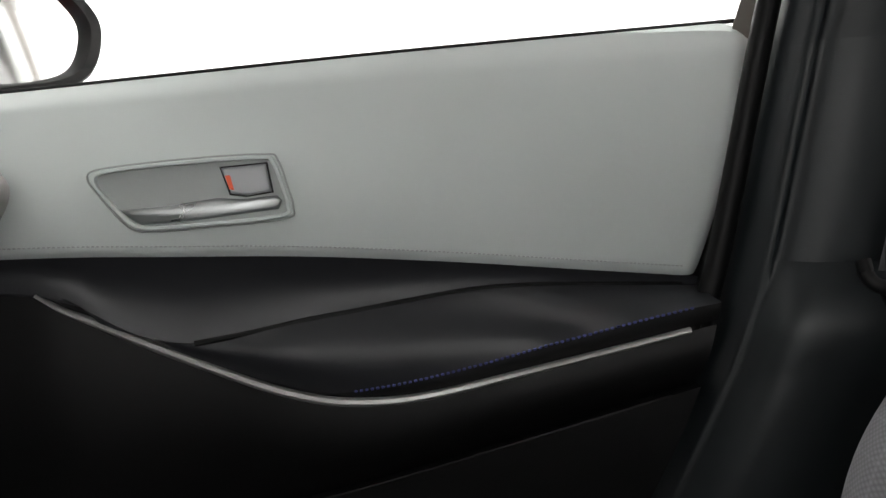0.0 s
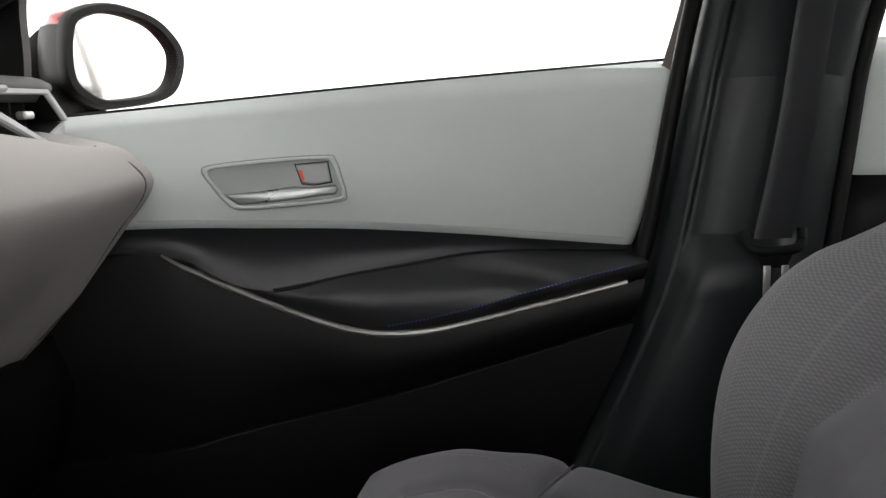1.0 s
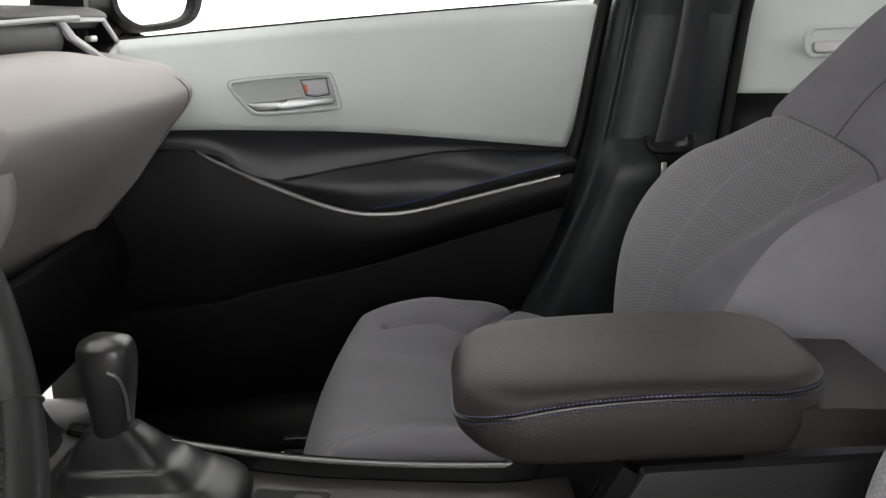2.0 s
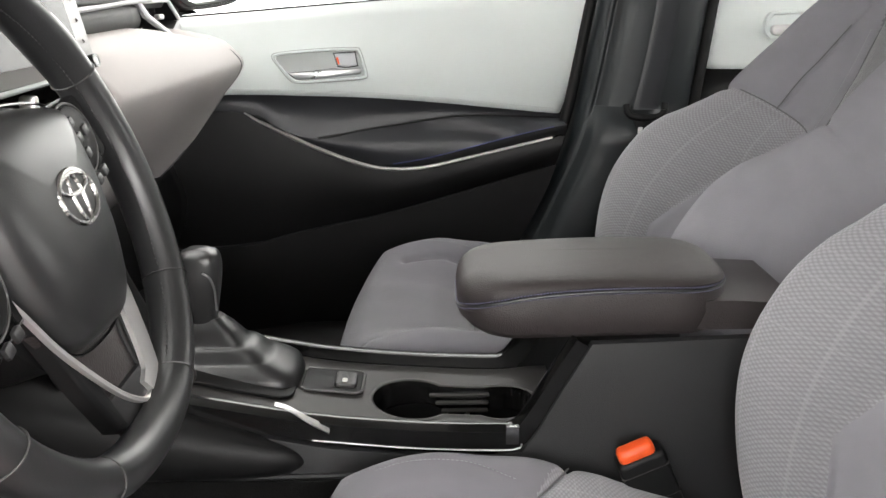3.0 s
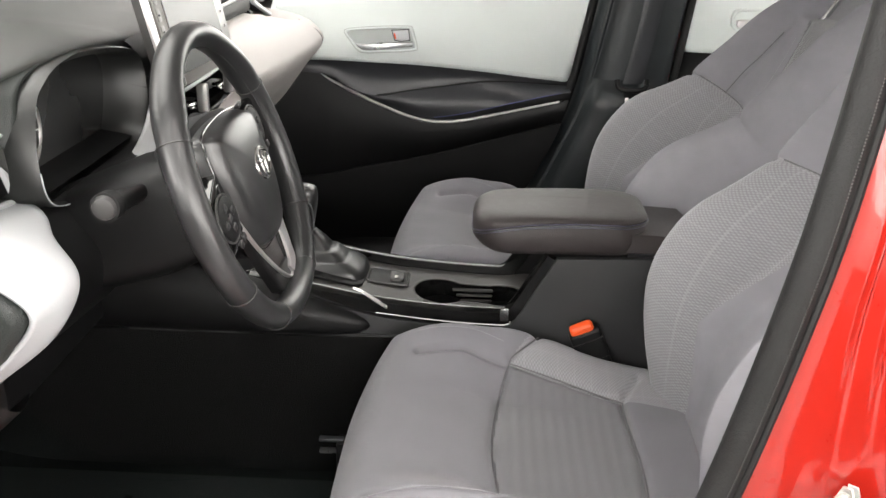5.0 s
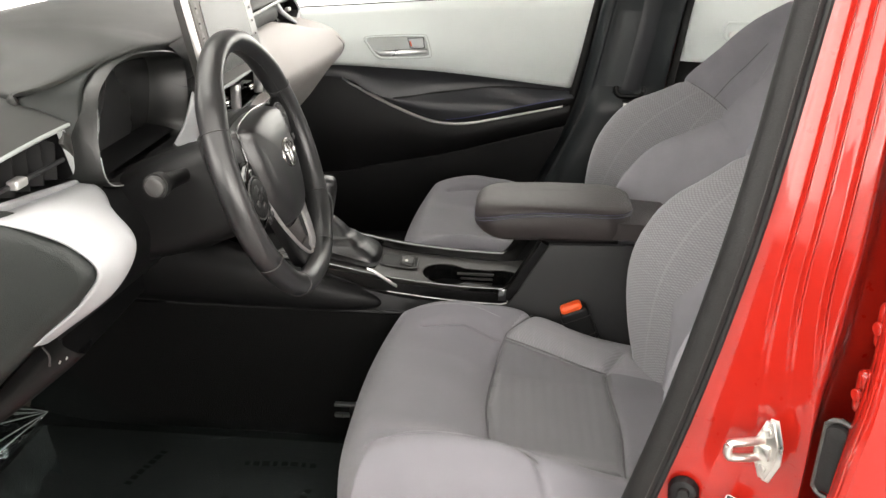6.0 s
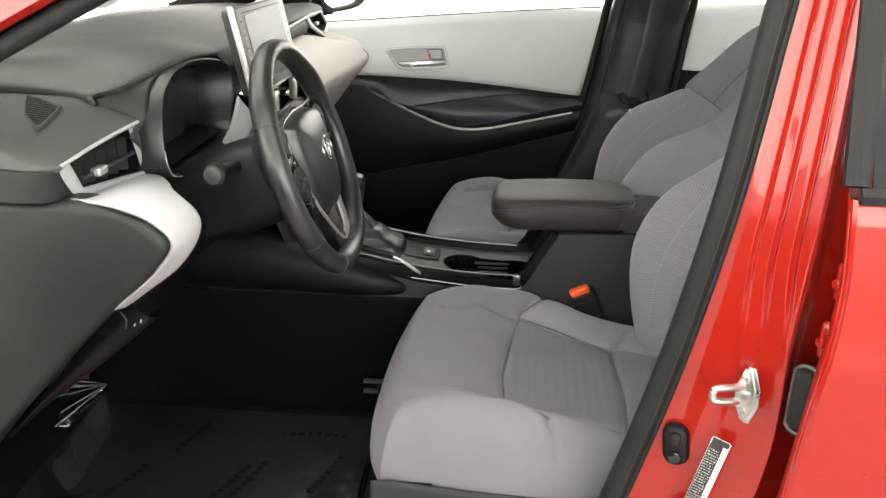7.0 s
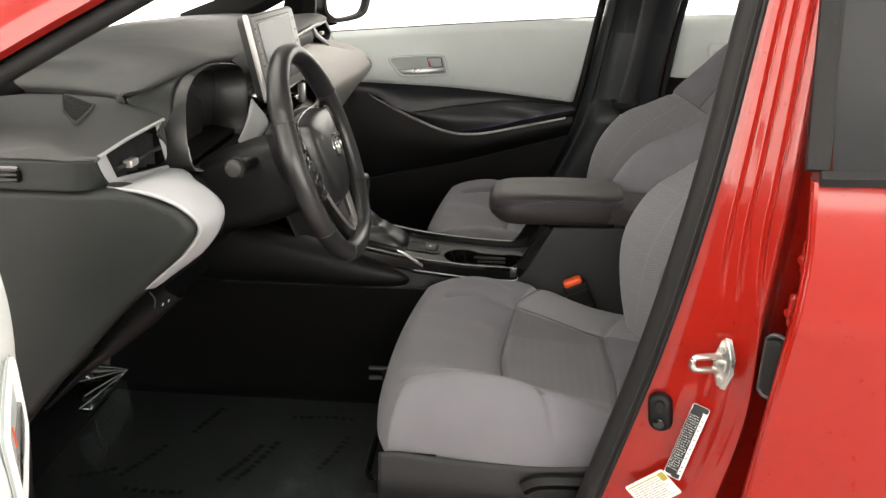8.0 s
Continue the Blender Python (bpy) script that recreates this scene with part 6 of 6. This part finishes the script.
for s in (-1, 1):
    sp = [(s * 0.066, 0.046), (s * 0.10, 0.040), (s * 0.158, 0.030), (s * 0.160, -0.022), (s * 0.12, -0.030), (s * 0.072, -0.030)]
    spoke = part("side_spoke", prism(sp if s > 0 else sp[::-1], 0.018, WS @ pose(0, 0, -0.018), 0.006, 3), M_GLOSS, wheel, "gloss black spoke with thumb buttons")
    cm = WS @ pose(s * 0.108, 0.010, 0.0005)
    part("button_pad", prism([(0.030 * math.cos(t), 0.025 * math.sin(t)) for t in np.linspace(0, 2 * math.pi, 33)[:-1]], 0.005, cm, 0.002), M_BLACK, spoke)
    part("button_ring", tube([cm @ Vector((0.032 * math.cos(t), 0.027 * math.sin(t), 0.003)) for t in np.linspace(0, 2 * math.pi, 21)[:-1]], 0.0012, 60, 6, True), M_CONSOLE, spoke)
    for bx, by in ((0, 0.013), (0, -0.013), (0.016, 0), (-0.016, 0), (0, 0), (-0.007, -0.033), (0.009, -0.033)):
        part("thumb_button", prism(rounded(0.010, 0.008, 0.002, 3), 0.003, cm @ pose(bx, by, 0.004), 0.001), M_LEATHER, spoke)
    low = [(s * 0.046 + 0.012, -0.066), (s * 0.060 + 0.012, -0.060), (s * 0.050 + 0.018, -0.110), (s * 0.040 + 0.026, -0.150), (s * 0.026 + 0.030, -0.160), (s * 0.032 + 0.020, -0.110)]
    part("lower_spoke", prism(low if s < 0 else low[::-1], 0.014, WM @ pose(0, 0, -0.020), 0.004, 3), M_BLACK, wheel)
for TW, run in ((0.0019, [(-0.082, -0.005), (-0.072, -0.025), (-0.059, -0.047), (-0.042, -0.077), (-0.018, -0.108), (0.004, -0.132), (0.022, -0.146), (0.036, -0.152), (0.046, -0.152)]), (0.0115, [(0.074, -0.048), (0.074, -0.076), (0.071, -0.102), (0.067, -0.124), (0.060, -0.141), (0.046, -0.150)])):
    part("spoke_trim", sweep([WM @ Vector((a, b, -0.004)) for a, b in run], [(-TW, -0.002), (TW, -0.002), (TW, 0.0018), (0.0, 0.0030), (-TW, 0.0018)], WM.to_3x3() @ Vector((0, 0, 1)), 48), M_SILVER, wheel, "satin silver spoke trim")
part("spoke_face", prism([(-0.052, -0.060), (0.018, -0.158), (0.052, -0.154), (0.066, -0.060)], 0.006, WM @ pose(0, 0, -0.016), 0.002), M_ARMREST, wheel, "brown-black lower spoke panel")
part("spoke_web", prism([(-0.020, -0.130), (0.060, -0.130), (0.055, -0.162), (0.0, -0.162)], 0.010, WM @ pose(0, 0, -0.016), 0.003), M_LEATHER, wheel)

column = thing("steering_column", "black plastic steering column shroud with two stalks", "steering column", (-0.45, -0.31, 0.83))
col_rows = []
for k, (d, w, hgt) in enumerate(((-0.045, 0.066, 0.058), (-0.07, 0.074, 0.066), (-0.12, 0.078, 0.070), (-0.20, 0.074, 0.066), (-0.27, 0.07, 0.06))):
    col_rows.append([WM @ Vector((w * math.copysign(abs(math.cos(t)) ** 0.55, math.cos(t)), -0.012 + hgt * math.copysign(abs(math.sin(t)) ** 0.55, math.sin(t)), d)) for t in [2 * math.pi * j / 40 for j in range(40)]])
part("shroud", grid(col_rows, True, True), M_BLACK, column)
stalk = part("stalk", tube([(-0.425, -0.375, 0.872), (-0.428, -0.42, 0.877), (-0.431, -0.466, 0.883)], lambda u: 0.009 + 0.004 * u, 30, 14), M_BLACK, column, "black indicator stalk")
part("stalk_collar", tube([(-0.431, -0.462, 0.8825), (-0.4315, -0.478, 0.884)], 0.0165, 4, 24, smooth=False), M_RUBBER, stalk)
part("stalk_end", pillow([(0.014 * math.cos(t), 0.014 * math.sin(t)) for t in np.linspace(0, 2 * math.pi, 17)[:-1]], 0.006, facing((-0.4318, -0.478, 0.884), (1, 0, 0), (0, 0, 1)), 40, 6, 3.0, 0.01), M_STALK, stalk, "grey rotary stalk end")
stalk2 = part("stalk", tube([(-0.425, -0.245, 0.885), (-0.428, -0.20, 0.892), (-0.431, -0.15, 0.898)], lambda u: 0.010 + 0.003 * u, 30, 14), M_BLACK, column, "black wiper stalk")
for k in range(3):
    part("stalk_mark", box((0.003, 0.010, 0.002), (-0.419, -0.218 + 0.02 * k, 0.898 + 0.002 * k), 0.0005, 1), M_PAPER, stalk2)

# ---- centre console ----
console = thing("center_console", "dark grey centre console with gloss black rails and cup holders", "console", (-0.1, CY, 0.27))
YN, YF = -0.052, 0.142
side = [(-0.96, 0.27), (-0.96, 0.68), (-0.60, 0.66), (-0.45, 0.622), (-0.36, 0.595), (-0.26, 0.578), (-0.18, 0.562), (-0.08, 0.552), (-0.01, 0.548), (0.020, 0.556), (0.036, 0.580), (0.060, 0.625), (0.088, 0.674), (0.305, 0.681), (0.34, 0.60), (0.36, 0.27)]
for yy, d in ((YN - 0.006, 1), (YF + 0.006, -1)):
    part("side_wall", prism(side, 0.010, facing((0, yy + d * 0.006, 0), (d, 0, 0), (0, 0, 1)) if d > 0 else Matrix.Translation((0, yy - 0.006, 0)) @ Matrix(((1, 0, 0, 0), (0, 0, 1, 0), (0, 1, 0, 0), (0, 0, 0, 1))), 0.003, 2), M_BOX, console, "charcoal side wall")
TOPZ = curve_z([(-0.50, 0.660), (-0.36, 0.612), (-0.26, 0.588), (-0.18, 0.574), (-0.08, 0.566), (0.0, 0.562), (0.05, 0.566)])
rows = []
cups = ((-0.095, CY - 0.006, 0.045), (0.004, CY - 0.006, 0.038))


def well_edge(x, y):
    """The distance outside the rim of the joined cup holders."""
    d = min(math.hypot(x - cx, (y - cy) * 0.95) - r for cx, cy, r in cups)
    return min(d, max(CY - 0.038 - y, y - CY - 0.030)) if -0.095 < x < 0.004 else d


for i in range(190):
    x0 = x = -0.42 + 0.485 * i / 189
    row = []
    for j in range(84):
        y = YN + 0.012 + (YF - YN - 0.024) * j / 83
        z = TOPZ(x)
        for _ in range(2):
            d = well_edge(x, y)
            if abs(d) < 0.0015:
                gx, gy = (well_edge(x + 1e-4, y) - d) / 1e-4, (well_edge(x, y + 1e-4) - d) / 1e-4
                x, y = x - d * gx, y - d * gy
        d = well_edge(x, y)
        z = TOPZ(x) - 0.080 * sstep(-0.0004, -0.006, d) + 0.0015 * math.exp(-((d - 0.003) / 0.003) ** 2)
        row.append((x, y, z))
        x = x0
    rows.append(row)


def split_plate(sunk):
    """The plate's faces outside the rim of the cup well, or those of the well."""
    bm = grid(rows)
    spots = [(f, f.calc_center_median()) for f in bm.faces]
    bmesh.ops.delete(bm, geom=[f for f, c in spots if (well_edge(c.x, c.y) < 0) != sunk], context="FACES")
    return bm


thicken(part("top_plate", split_plate(False), M_PIANO, console, "satin dark grey top plate"), 0.002)
well = part("cup_well", split_plate(True), M_RAIL, console, "gloss black well with two cup holders")
for cx, cy, cr in cups:
    wall = [[(cx + k * cr * math.cos(t), cy + k * cr * math.sin(t), TOPZ(cx) + d) for t in [2 * math.pi * j / 40 for j in range(40)]] for k, d in ((0.93, -0.026), (0.88, -0.072), (0.82, -0.078), (0.02, -0.0785))]
    part("cup_liner", grid(wall, True), M_BLACK, well, "black cup liner")
for k in range(3):
    part("cup_rib", box((0.070 - 0.008 * k, 0.007, 0.004), (-0.042 + 0.003 * k, CY + 0.027 - 0.004 * k, 0.5560 - 0.0080 * k), 0.0016, 2), M_PIANO, well)
part("cup_divider", loft([[(-0.047 + a, CY + b, z) for a, b in ((-0.016, 0.045), (-0.008, 0.012), (0.0, 0.004), (0.012, 0.012), (0.022, 0.045))] for z in (0.490, 0.530, 0.540)], 16, 8), M_CONSOLE, well)
for yy in (YN + 0.003, YF - 0.003):
    near = yy < CY
    path = [(-0.40, yy, 0.618), (-0.30, yy, 0.598), (-0.20, yy, 0.580), (-0.10, yy, 0.570), (-0.01, yy, 0.566), (0.012, yy, 0.568), (0.030, yy, 0.584), (0.055, yy, 0.626), (0.082, yy, 0.672)]
    part("gloss_rail", sweep(path, [(-0.013, -0.008), (0.011, -0.008), (0.013, 0.0), (0.010, 0.009), (-0.010, 0.009), (-0.014, 0.0)] if near else [(-0.013, -0.008), (0.011, -0.008), (0.013, 0.0), (0.010, 0.009), (-0.010, 0.009), (-0.014, 0.0)], (0, -1 if near else 1, 0), 80), M_RAIL, console, "gloss black side rail")
    part("rail_chrome", tube([(x + 0.004, yy + (-0.010 if near else 0.010), z - 0.010) for x, yy, z in path[2:6]] + [(0.020, yy + (-0.010 if near else 0.010), 0.563)], 0.0009, 60, 6), M_SILVER if near else M_CONSOLE, console)
    out_y = -0.012 if near else 0.006
    blades = [([(-0.232, 0.612), (-0.218, 0.606), (-0.199, 0.593), (-0.178, 0.581)], (0.0003, 0.0012, 0.0026, 0.0030))] if near else [([(-0.330, 0.619), (-0.300, 0.606), (-0.275, 0.593), (-0.246, 0.579)], (0.0010, 0.0062, 0.0052, 0.0008)), ([(-0.262, 0.580), (-0.245, 0.578), (-0.215, 0.575), (-0.186, 0.573)], (0.0008, 0.0026, 0.0026, 0.0008))]
    for blade, widths in blades:
        part("silver_blade", loft([[(x, yy + out_y, z - w), (x + 0.001, yy + out_y * 1.2, z), (x, yy + out_y * 0.5, z + w)] for (x, z), w in zip(blade, widths)], 8, 30), M_SILVER, console, "satin silver blade")
part("rail_end", box((0.014, 0.004, 0.022), (0.010, YN - 0.007, 0.574), 0.0015, 2), M_LEVER, console)
bp = facing((-0.188, CY + 0.024, TOPZ(-0.188) + 0.001), (1, 0, -0.1), (0, 1, 0))
plate = part("switch_plate", prism(rounded(0.066, 0.056, 0.008, 4), 0.003, bp, 0.001), M_BLACK, console, "black switch plate")
part("parking_switch", prism(rounded(0.026, 0.036, 0.006, 4), 0.006, bp @ pose(0.015, -0.002, 0.002), 0.003, 3), M_CONSOLE, plate, "grey parking brake switch")
part("switch_mark", prism(rounded(0.006, 0.010, 0.002, 3), 0.0006, bp @ pose(0.014, -0.012, 0.009), 0), M_PAPER, plate)
part("dust_rim", tube([bp @ Vector((*p, 0.002)) for p in rounded(0.070, 0.060, 0.010, 4)], 0.0016, 60, 6, True), M_CONSOLE, plate)
# lower side cushion of the console beside the pedals
rows = []
for x, cz, hz, wy in ((-0.66, 0.610, 0.075, 0.050), (-0.55, 0.600, 0.068, 0.048), (-0.45, 0.588, 0.056, 0.044), (-0.36, 0.573, 0.042, 0.036), (-0.28, 0.559, 0.028, 0.026), (-0.235, 0.552, 0.019, 0.017), (-0.214, 0.549, 0.011, 0.009), (-0.204, 0.547, 0.002, 0.001)):
    rows.append([(x, -0.060 - wy * max(-0.2, math.cos(t)) ** 1.0, cz + hz * math.copysign(abs(math.sin(t)) ** 0.8, math.sin(t))) for t in [2 * math.pi * j / 24 for j in range(24)]])
part("knee_bolster", loft(rows, 36, 40, True, True), M_BLACK, console, "black padded console side")
part("tunnel_carpet", box((0.97, 0.012, 0.262), (-0.465, -0.0635, 0.398), 0.003, 2), M_CARPET, console, "black carpeted tunnel side")
part("lower_ledge", tube([(-0.6, -0.065, 0.528), (-0.35, -0.065, 0.530), (-0.15, -0.064, 0.532), (-0.02, -0.062, 0.534)], 0.003, 40, 6), M_BOX, console)

lever = thing("gear_lever", "black leather gear lever with silver inlay and boot", "gear lever", (-0.33, CY + 0.03, 0.60))
LX, LY = -0.330, CY + 0.030
part("boot", loft([[(LX + a * w + sh, LY + b * w * 0.62, z) for a, b in ((1, 0.8), (0.3, 1), (-0.8, 0.9), (-1, 0), (-0.8, -0.9), (0.3, -1), (1, -0.8))] for w, z, sh in ((0.084, 0.586, 0.016), (0.080, 0.598, 0.014), (0.066, 0.610, 0.009), (0.060, 0.614, 0.006), (0.050, 0.626, 0.002), (0.042, 0.630, 0.0), (0.032, 0.645, -0.003), (0.020, 0.658, -0.004))], 48, 40, True, True), M_LEATHER, lever, "creased black leather boot")
part("knob", loft([[(LX - 0.004 + sx + a * w * 0.80, LY + b * w2 * 0.82, z - 0.022) for a, b in ((1, 0.6), (0.4, 1), (-0.6, 1), (-1, 0.4), (-1, -0.4), (-0.6, -1), (0.4, -1), (1, -0.6))] for w, w2, z, sx in ((0.017, 0.017, 0.668, 0), (0.020, 0.020, 0.690, 0.001), (0.024, 0.024, 0.715, 0.002), (0.027, 0.026, 0.738, 0.002), (0.025, 0.024, 0.754, 0.001), (0.014, 0.014, 0.760, 0.0))], 40, 30, True, True), M_LEATHER, lever, "black leather knob")
part("inlay", sweep([(LX + 0.006, LY - 0.0242, 0.716), (LX + 0.013, LY - 0.0222, 0.710), (LX + 0.0165, LY - 0.0185, 0.694), (LX + 0.0165, LY - 0.0165, 0.670)], [(-0.0012, -0.001), (0.0012, -0.001), (0.0012, 0.001), (-0.0012, 0.001)], (0.3, -1, 0), 30), M_LEVER, lever, "silver inlay")
part("gate", prism(rounded(0.17, 0.115, 0.02, 4), 0.004, facing((LX + 0.02, LY - 0.012, TOPZ(LX) - 0.004), (1, 0, -0.22), (0, 1, 0)), 0.0015), M_BLACK, lever)

arm = thing("armrest", "padded brown-black armrest with blue stitched seam", "armrest", (0.09, CY, 0.68))


def arm_ring(z, grow, dip=0.0, cut=0.0, x0=-0.045, x1=0.230, y0=-0.055, y1=0.110):
    """One level of the lid: a rounded rectangle, grown or shrunk; dip lowers its front end, cut draws it back."""
    r = max(0.012, 0.052 + grow)
    a0, a1, b0, b1 = x0 + cut - grow + r, x1 + grow - r, y0 - grow + r, y1 + grow - r
    out = []
    corner = [(a1, b1, 0), (a0, b1, 90), (a0, b0, 180), (a1, b0, 270)]
    for (cx, cy, start), (nx, ny, _) in zip(corner, corner[1:] + corner[:1]):
        run = [(cx + r * math.cos(radians(start + 90 * k / 8)), cy + r * math.sin(radians(start + 90 * k / 8))) for k in range(9)]
        last, nxt = run[-1], (nx + r * math.cos(radians(start + 90)), ny + r * math.sin(radians(start + 90)))
        run += [(last[0] + (nxt[0] - last[0]) * k / 8, last[1] + (nxt[1] - last[1]) * k / 8) for k in range(1, 8)]
        out += [(x, y, z + 0.018 * (x - 0.09) - dip * math.exp(-max(0, x - x0) / 0.045) + (0.004 * math.sin((x + 0.05) * 11) if z > 0.72 else 0)) for x, y in run]
    return out


lower = [arm_ring(*a) for a in ((0.6745, -0.030, 0, 0.014), (0.6745, -0.014, 0, 0.014), (0.677, -0.007, 0, 0.013), (0.684, -0.002, 0.002, 0.010), (0.700, 0.001, 0.009, 0.004), (0.7175, 0.0005, 0.018, 0), (0.7225, -0.003, 0.020, 0))]
upper = [arm_ring(*a) for a in ((0.7225, -0.003, 0.020), (0.7255, 0.0, 0.020), (0.7280, 0.0004, 0.016), (0.7305, -0.0015, 0.010), (0.7325, -0.005, 0.006), (0.7340, -0.010, 0.003), (0.7352, -0.020), (0.7360, -0.036), (0.7364, -0.050), (0.7366, -0.062))]
part("lid_base", grid(lower, True, True), M_ARMREST, arm, "brown-black vinyl side band")
part("lid_pad", grid(upper, True, True), M_ARMREST, arm, "padded brown-black vinyl top")
part("piping", tube(arm_ring(0.7228, 0.0005, 0.020), 0.0016, 200, 8, True), M_LEATHER, arm)
for lift in (0.7212, 0.7262):
    ring = [Vector(p) for p in arm_ring(lift, 0.0008, 0.020)]
    part("blue_stitching", stitches(ring[24:56], (0, -1, 0.2), 120, 0.0030, 0.0006, 0.0004), M_THREAD, arm)
part("slide_base", prism([(0.10, 0.683), (0.305, 0.684), (0.315, 0.694), (0.296, 0.710), (0.23, 0.714), (0.10, 0.712)], 0.150, Matrix.Translation((0, CY - 0.095, 0)) @ Matrix(((1, 0, 0, 0), (0, 0, 1, 0), (0, 1, 0, 0), (0, 0, 0, 1))), 0.006, 3), M_ARMREST, arm, "brown-black sliding base")
part("slide_gap", box((0.20, 0.172, 0.010), (0.20, CY, 0.6855), 0.002, 2), M_GLOSS, arm)

buckle = thing("belt_buckle", "black seat belt buckle with orange-red release button", "belt buckle", (0.15, -0.085, 0.50))
km = facing((0.149, -0.083, 0.530), (0.92, 0.05, 0.39), (-0.42, -0.16, 1))
part("body", box((0.050, 0.026, 0.112), (0, 0, 0), 0.006, 3, km @ pose(0.0, -0.014, 0, 90, 0, 0)), M_BLACK, buckle)
part("release_button", box((0.038, 0.019, 0.017), (0, 0, 0), 0.006, 3, km @ pose(-0.002, 0.045, 0, 90, 0, 0)), M_ORANGE, buckle, "orange-red release button")
for gy in (0.026, -0.012):
    part("body_groove", box((0.0505, 0.0265, 0.0012), (0, 0, 0), 0.0004, 1, km @ pose(0, gy, 0, 90, 0, 0)), M_CONSOLE, buckle)
part("stem", tube([(0.158, -0.079, 0.485), (0.17, -0.075, 0.44), (0.185, -0.070, 0.38), (0.20, -0.068, 0.32)], 0.013, 30, 12, flat=0.5), M_BLACK_SOFT, buckle)

# ---- floor covering and pedals ----
rows = []
for i in range(70):
    x = -0.84 + 0.66 * i / 69
    row = []
    for j in range(60):
        y = -0.60 + 0.52 * j / 59
        z = 0.296 + 0.010 * noise.noise((x * 9, y * 9, 0)) + 0.005 * noise.noise((x * 30, y * 18, 3))
        lift = sstep(-0.62, -0.82, x)
        z += 0.09 * lift * lift + 0.05 * sstep(-0.52, -0.60, y) * (0.4 + 0.6 * lift) + 0.012 * lift * noise.noise((x * 40, y * 40, 5))
        row.append((x, y, z))
    rows.append(row)
film = thing("floor_film", "crumpled clear protective film with dark print over the carpet", "plastic film", (-0.5, -0.34, 0.29))
sheet = part("sheet", grid(rows), M_FILM, film, "thin clear film")
sheet.visible_shadow = False
rows = []
tip = Vector((-0.727, -0.287, 0.424))
for k in range(19):
    a = k / 18
    z = 0.436 - 0.095 * a
    base = Vector((-0.822 + 0.030 * a * a + 0.008 * math.sin(k * 2.4), -0.30 + (z - 0.40) * 0.6, z))
    bend = 0.024 * (1 if k % 2 else -1) * (0.5 + 0.5 * math.sin(k * 1.9) ** 2)
    rows.append([base + (tip - base) * (j / 11) + Vector((0.1 * bend, -bend, 0.35 * bend)) * (1 - j / 11) * (0.6 + 0.4 * math.sin(k * 5.1 + j * 0.7)) for j in range(12)])
M_FOIL = film_material("crumpled_film", (0.80, 0.84, 0.86), 0.85, 0.06)
M_GLINT = film_material("painted_film_glint", (0.9, 0.92, 0.92), 0.7, 0.3, 0.6)
M_DRAPE = film_material("hanging_film", (0.84, 0.88, 0.88), 0.04, 0.22, 0.05)
fold = part("crumpled_edge", grid(rows), M_FOIL, film, "crumpled bunched edge", smooth=False)
fold.visible_shadow = False
# Pale tubes paint the glints on the fold and across the flat film.
for k in (1, 4, 7, 11, 15):
    part("crease", tube([rows[k][j] + Vector((0, -0.0015, 0.001)) for j in (0, 4, 8, 11)], lambda u: 0.0014 * (1 - 0.75 * u), 30, 5), M_GLINT, film, "pale thread painted as a glint along a crease")
part("film_glint", tube([(-0.575, -0.161, 0.305), (-0.52, -0.162, 0.305), (-0.462, -0.151, 0.305), (-0.42, -0.147, 0.304)], 0.0005, 30, 5), M_DRAPE, film, "thin pale tube painted as a glint on the film")
fall = [[(-0.735 + 0.010 * math.sin(k * 1.7), -0.29 - 0.018 * k + 0.03 * j / 8, 0.42 - (0.115 + 0.012 * math.sin(k * 2.1)) * (j / 8) ** 0.8 - 0.004 * k * (1 - j / 8)) for j in range(9)] for k in range(12)]
drape = part("hanging_edge", grid(fall), M_DRAPE, film, "film hanging from the fold")
drape.visible_shadow = False
for x0, y0, turn, count in ((-0.68, -0.46, 70, 8), (-0.60, -0.30, 75, 7), (-0.655, -0.50, 0, 7), (-0.50, -0.46, 72, 9), (-0.47, -0.45, 72, 9), (-0.36, -0.52, 5, 6), (-0.33, -0.40, 74, 8), (-0.74, -0.52, 60, 6), (-0.42, -0.22, 3, 8)):
    c, w = math.cos(radians(turn)), math.sin(radians(turn))
    for k in range(count):
        px, py = x0 + 0.0165 * k * c, y0 + 0.0165 * k * w
        zz = 0.301 + 0.010 * noise.noise((px * 9, py * 9, 0)) + 0.09 * sstep(-0.62, -0.82, px) ** 2
        part("print_bar", box((0.008 + 0.003 * (k % 3), 0.012, 0.0006), (px, py, zz), 0, 1, pose(0, 0, 0, 0, 0, turn)), M_PRINT, film, smooth=False)
solid("floor_mat", box((0.66, 0.47, 0.010), (-0.53, -0.345, 0.276), 0.004, 2), material("grey_green_mat", (0.007, 0.0086, 0.0083), 0.8, vary=0.3, scale=60, bump=0.5, bump_scale=300), "dark grey-green carpet mat under the film", "floor mat")
rest = thing("foot_rest", "brown-grey foot rest at the bulkhead", "foot rest", (-0.89, -0.225, 0.40))
part("pad", box((0.18, 0.055, 0.040), (-0.89, -0.225, 0.415), 0.010, 3, pose(0, 0, 0, 0, 14, 0)), M_BROWN, rest)
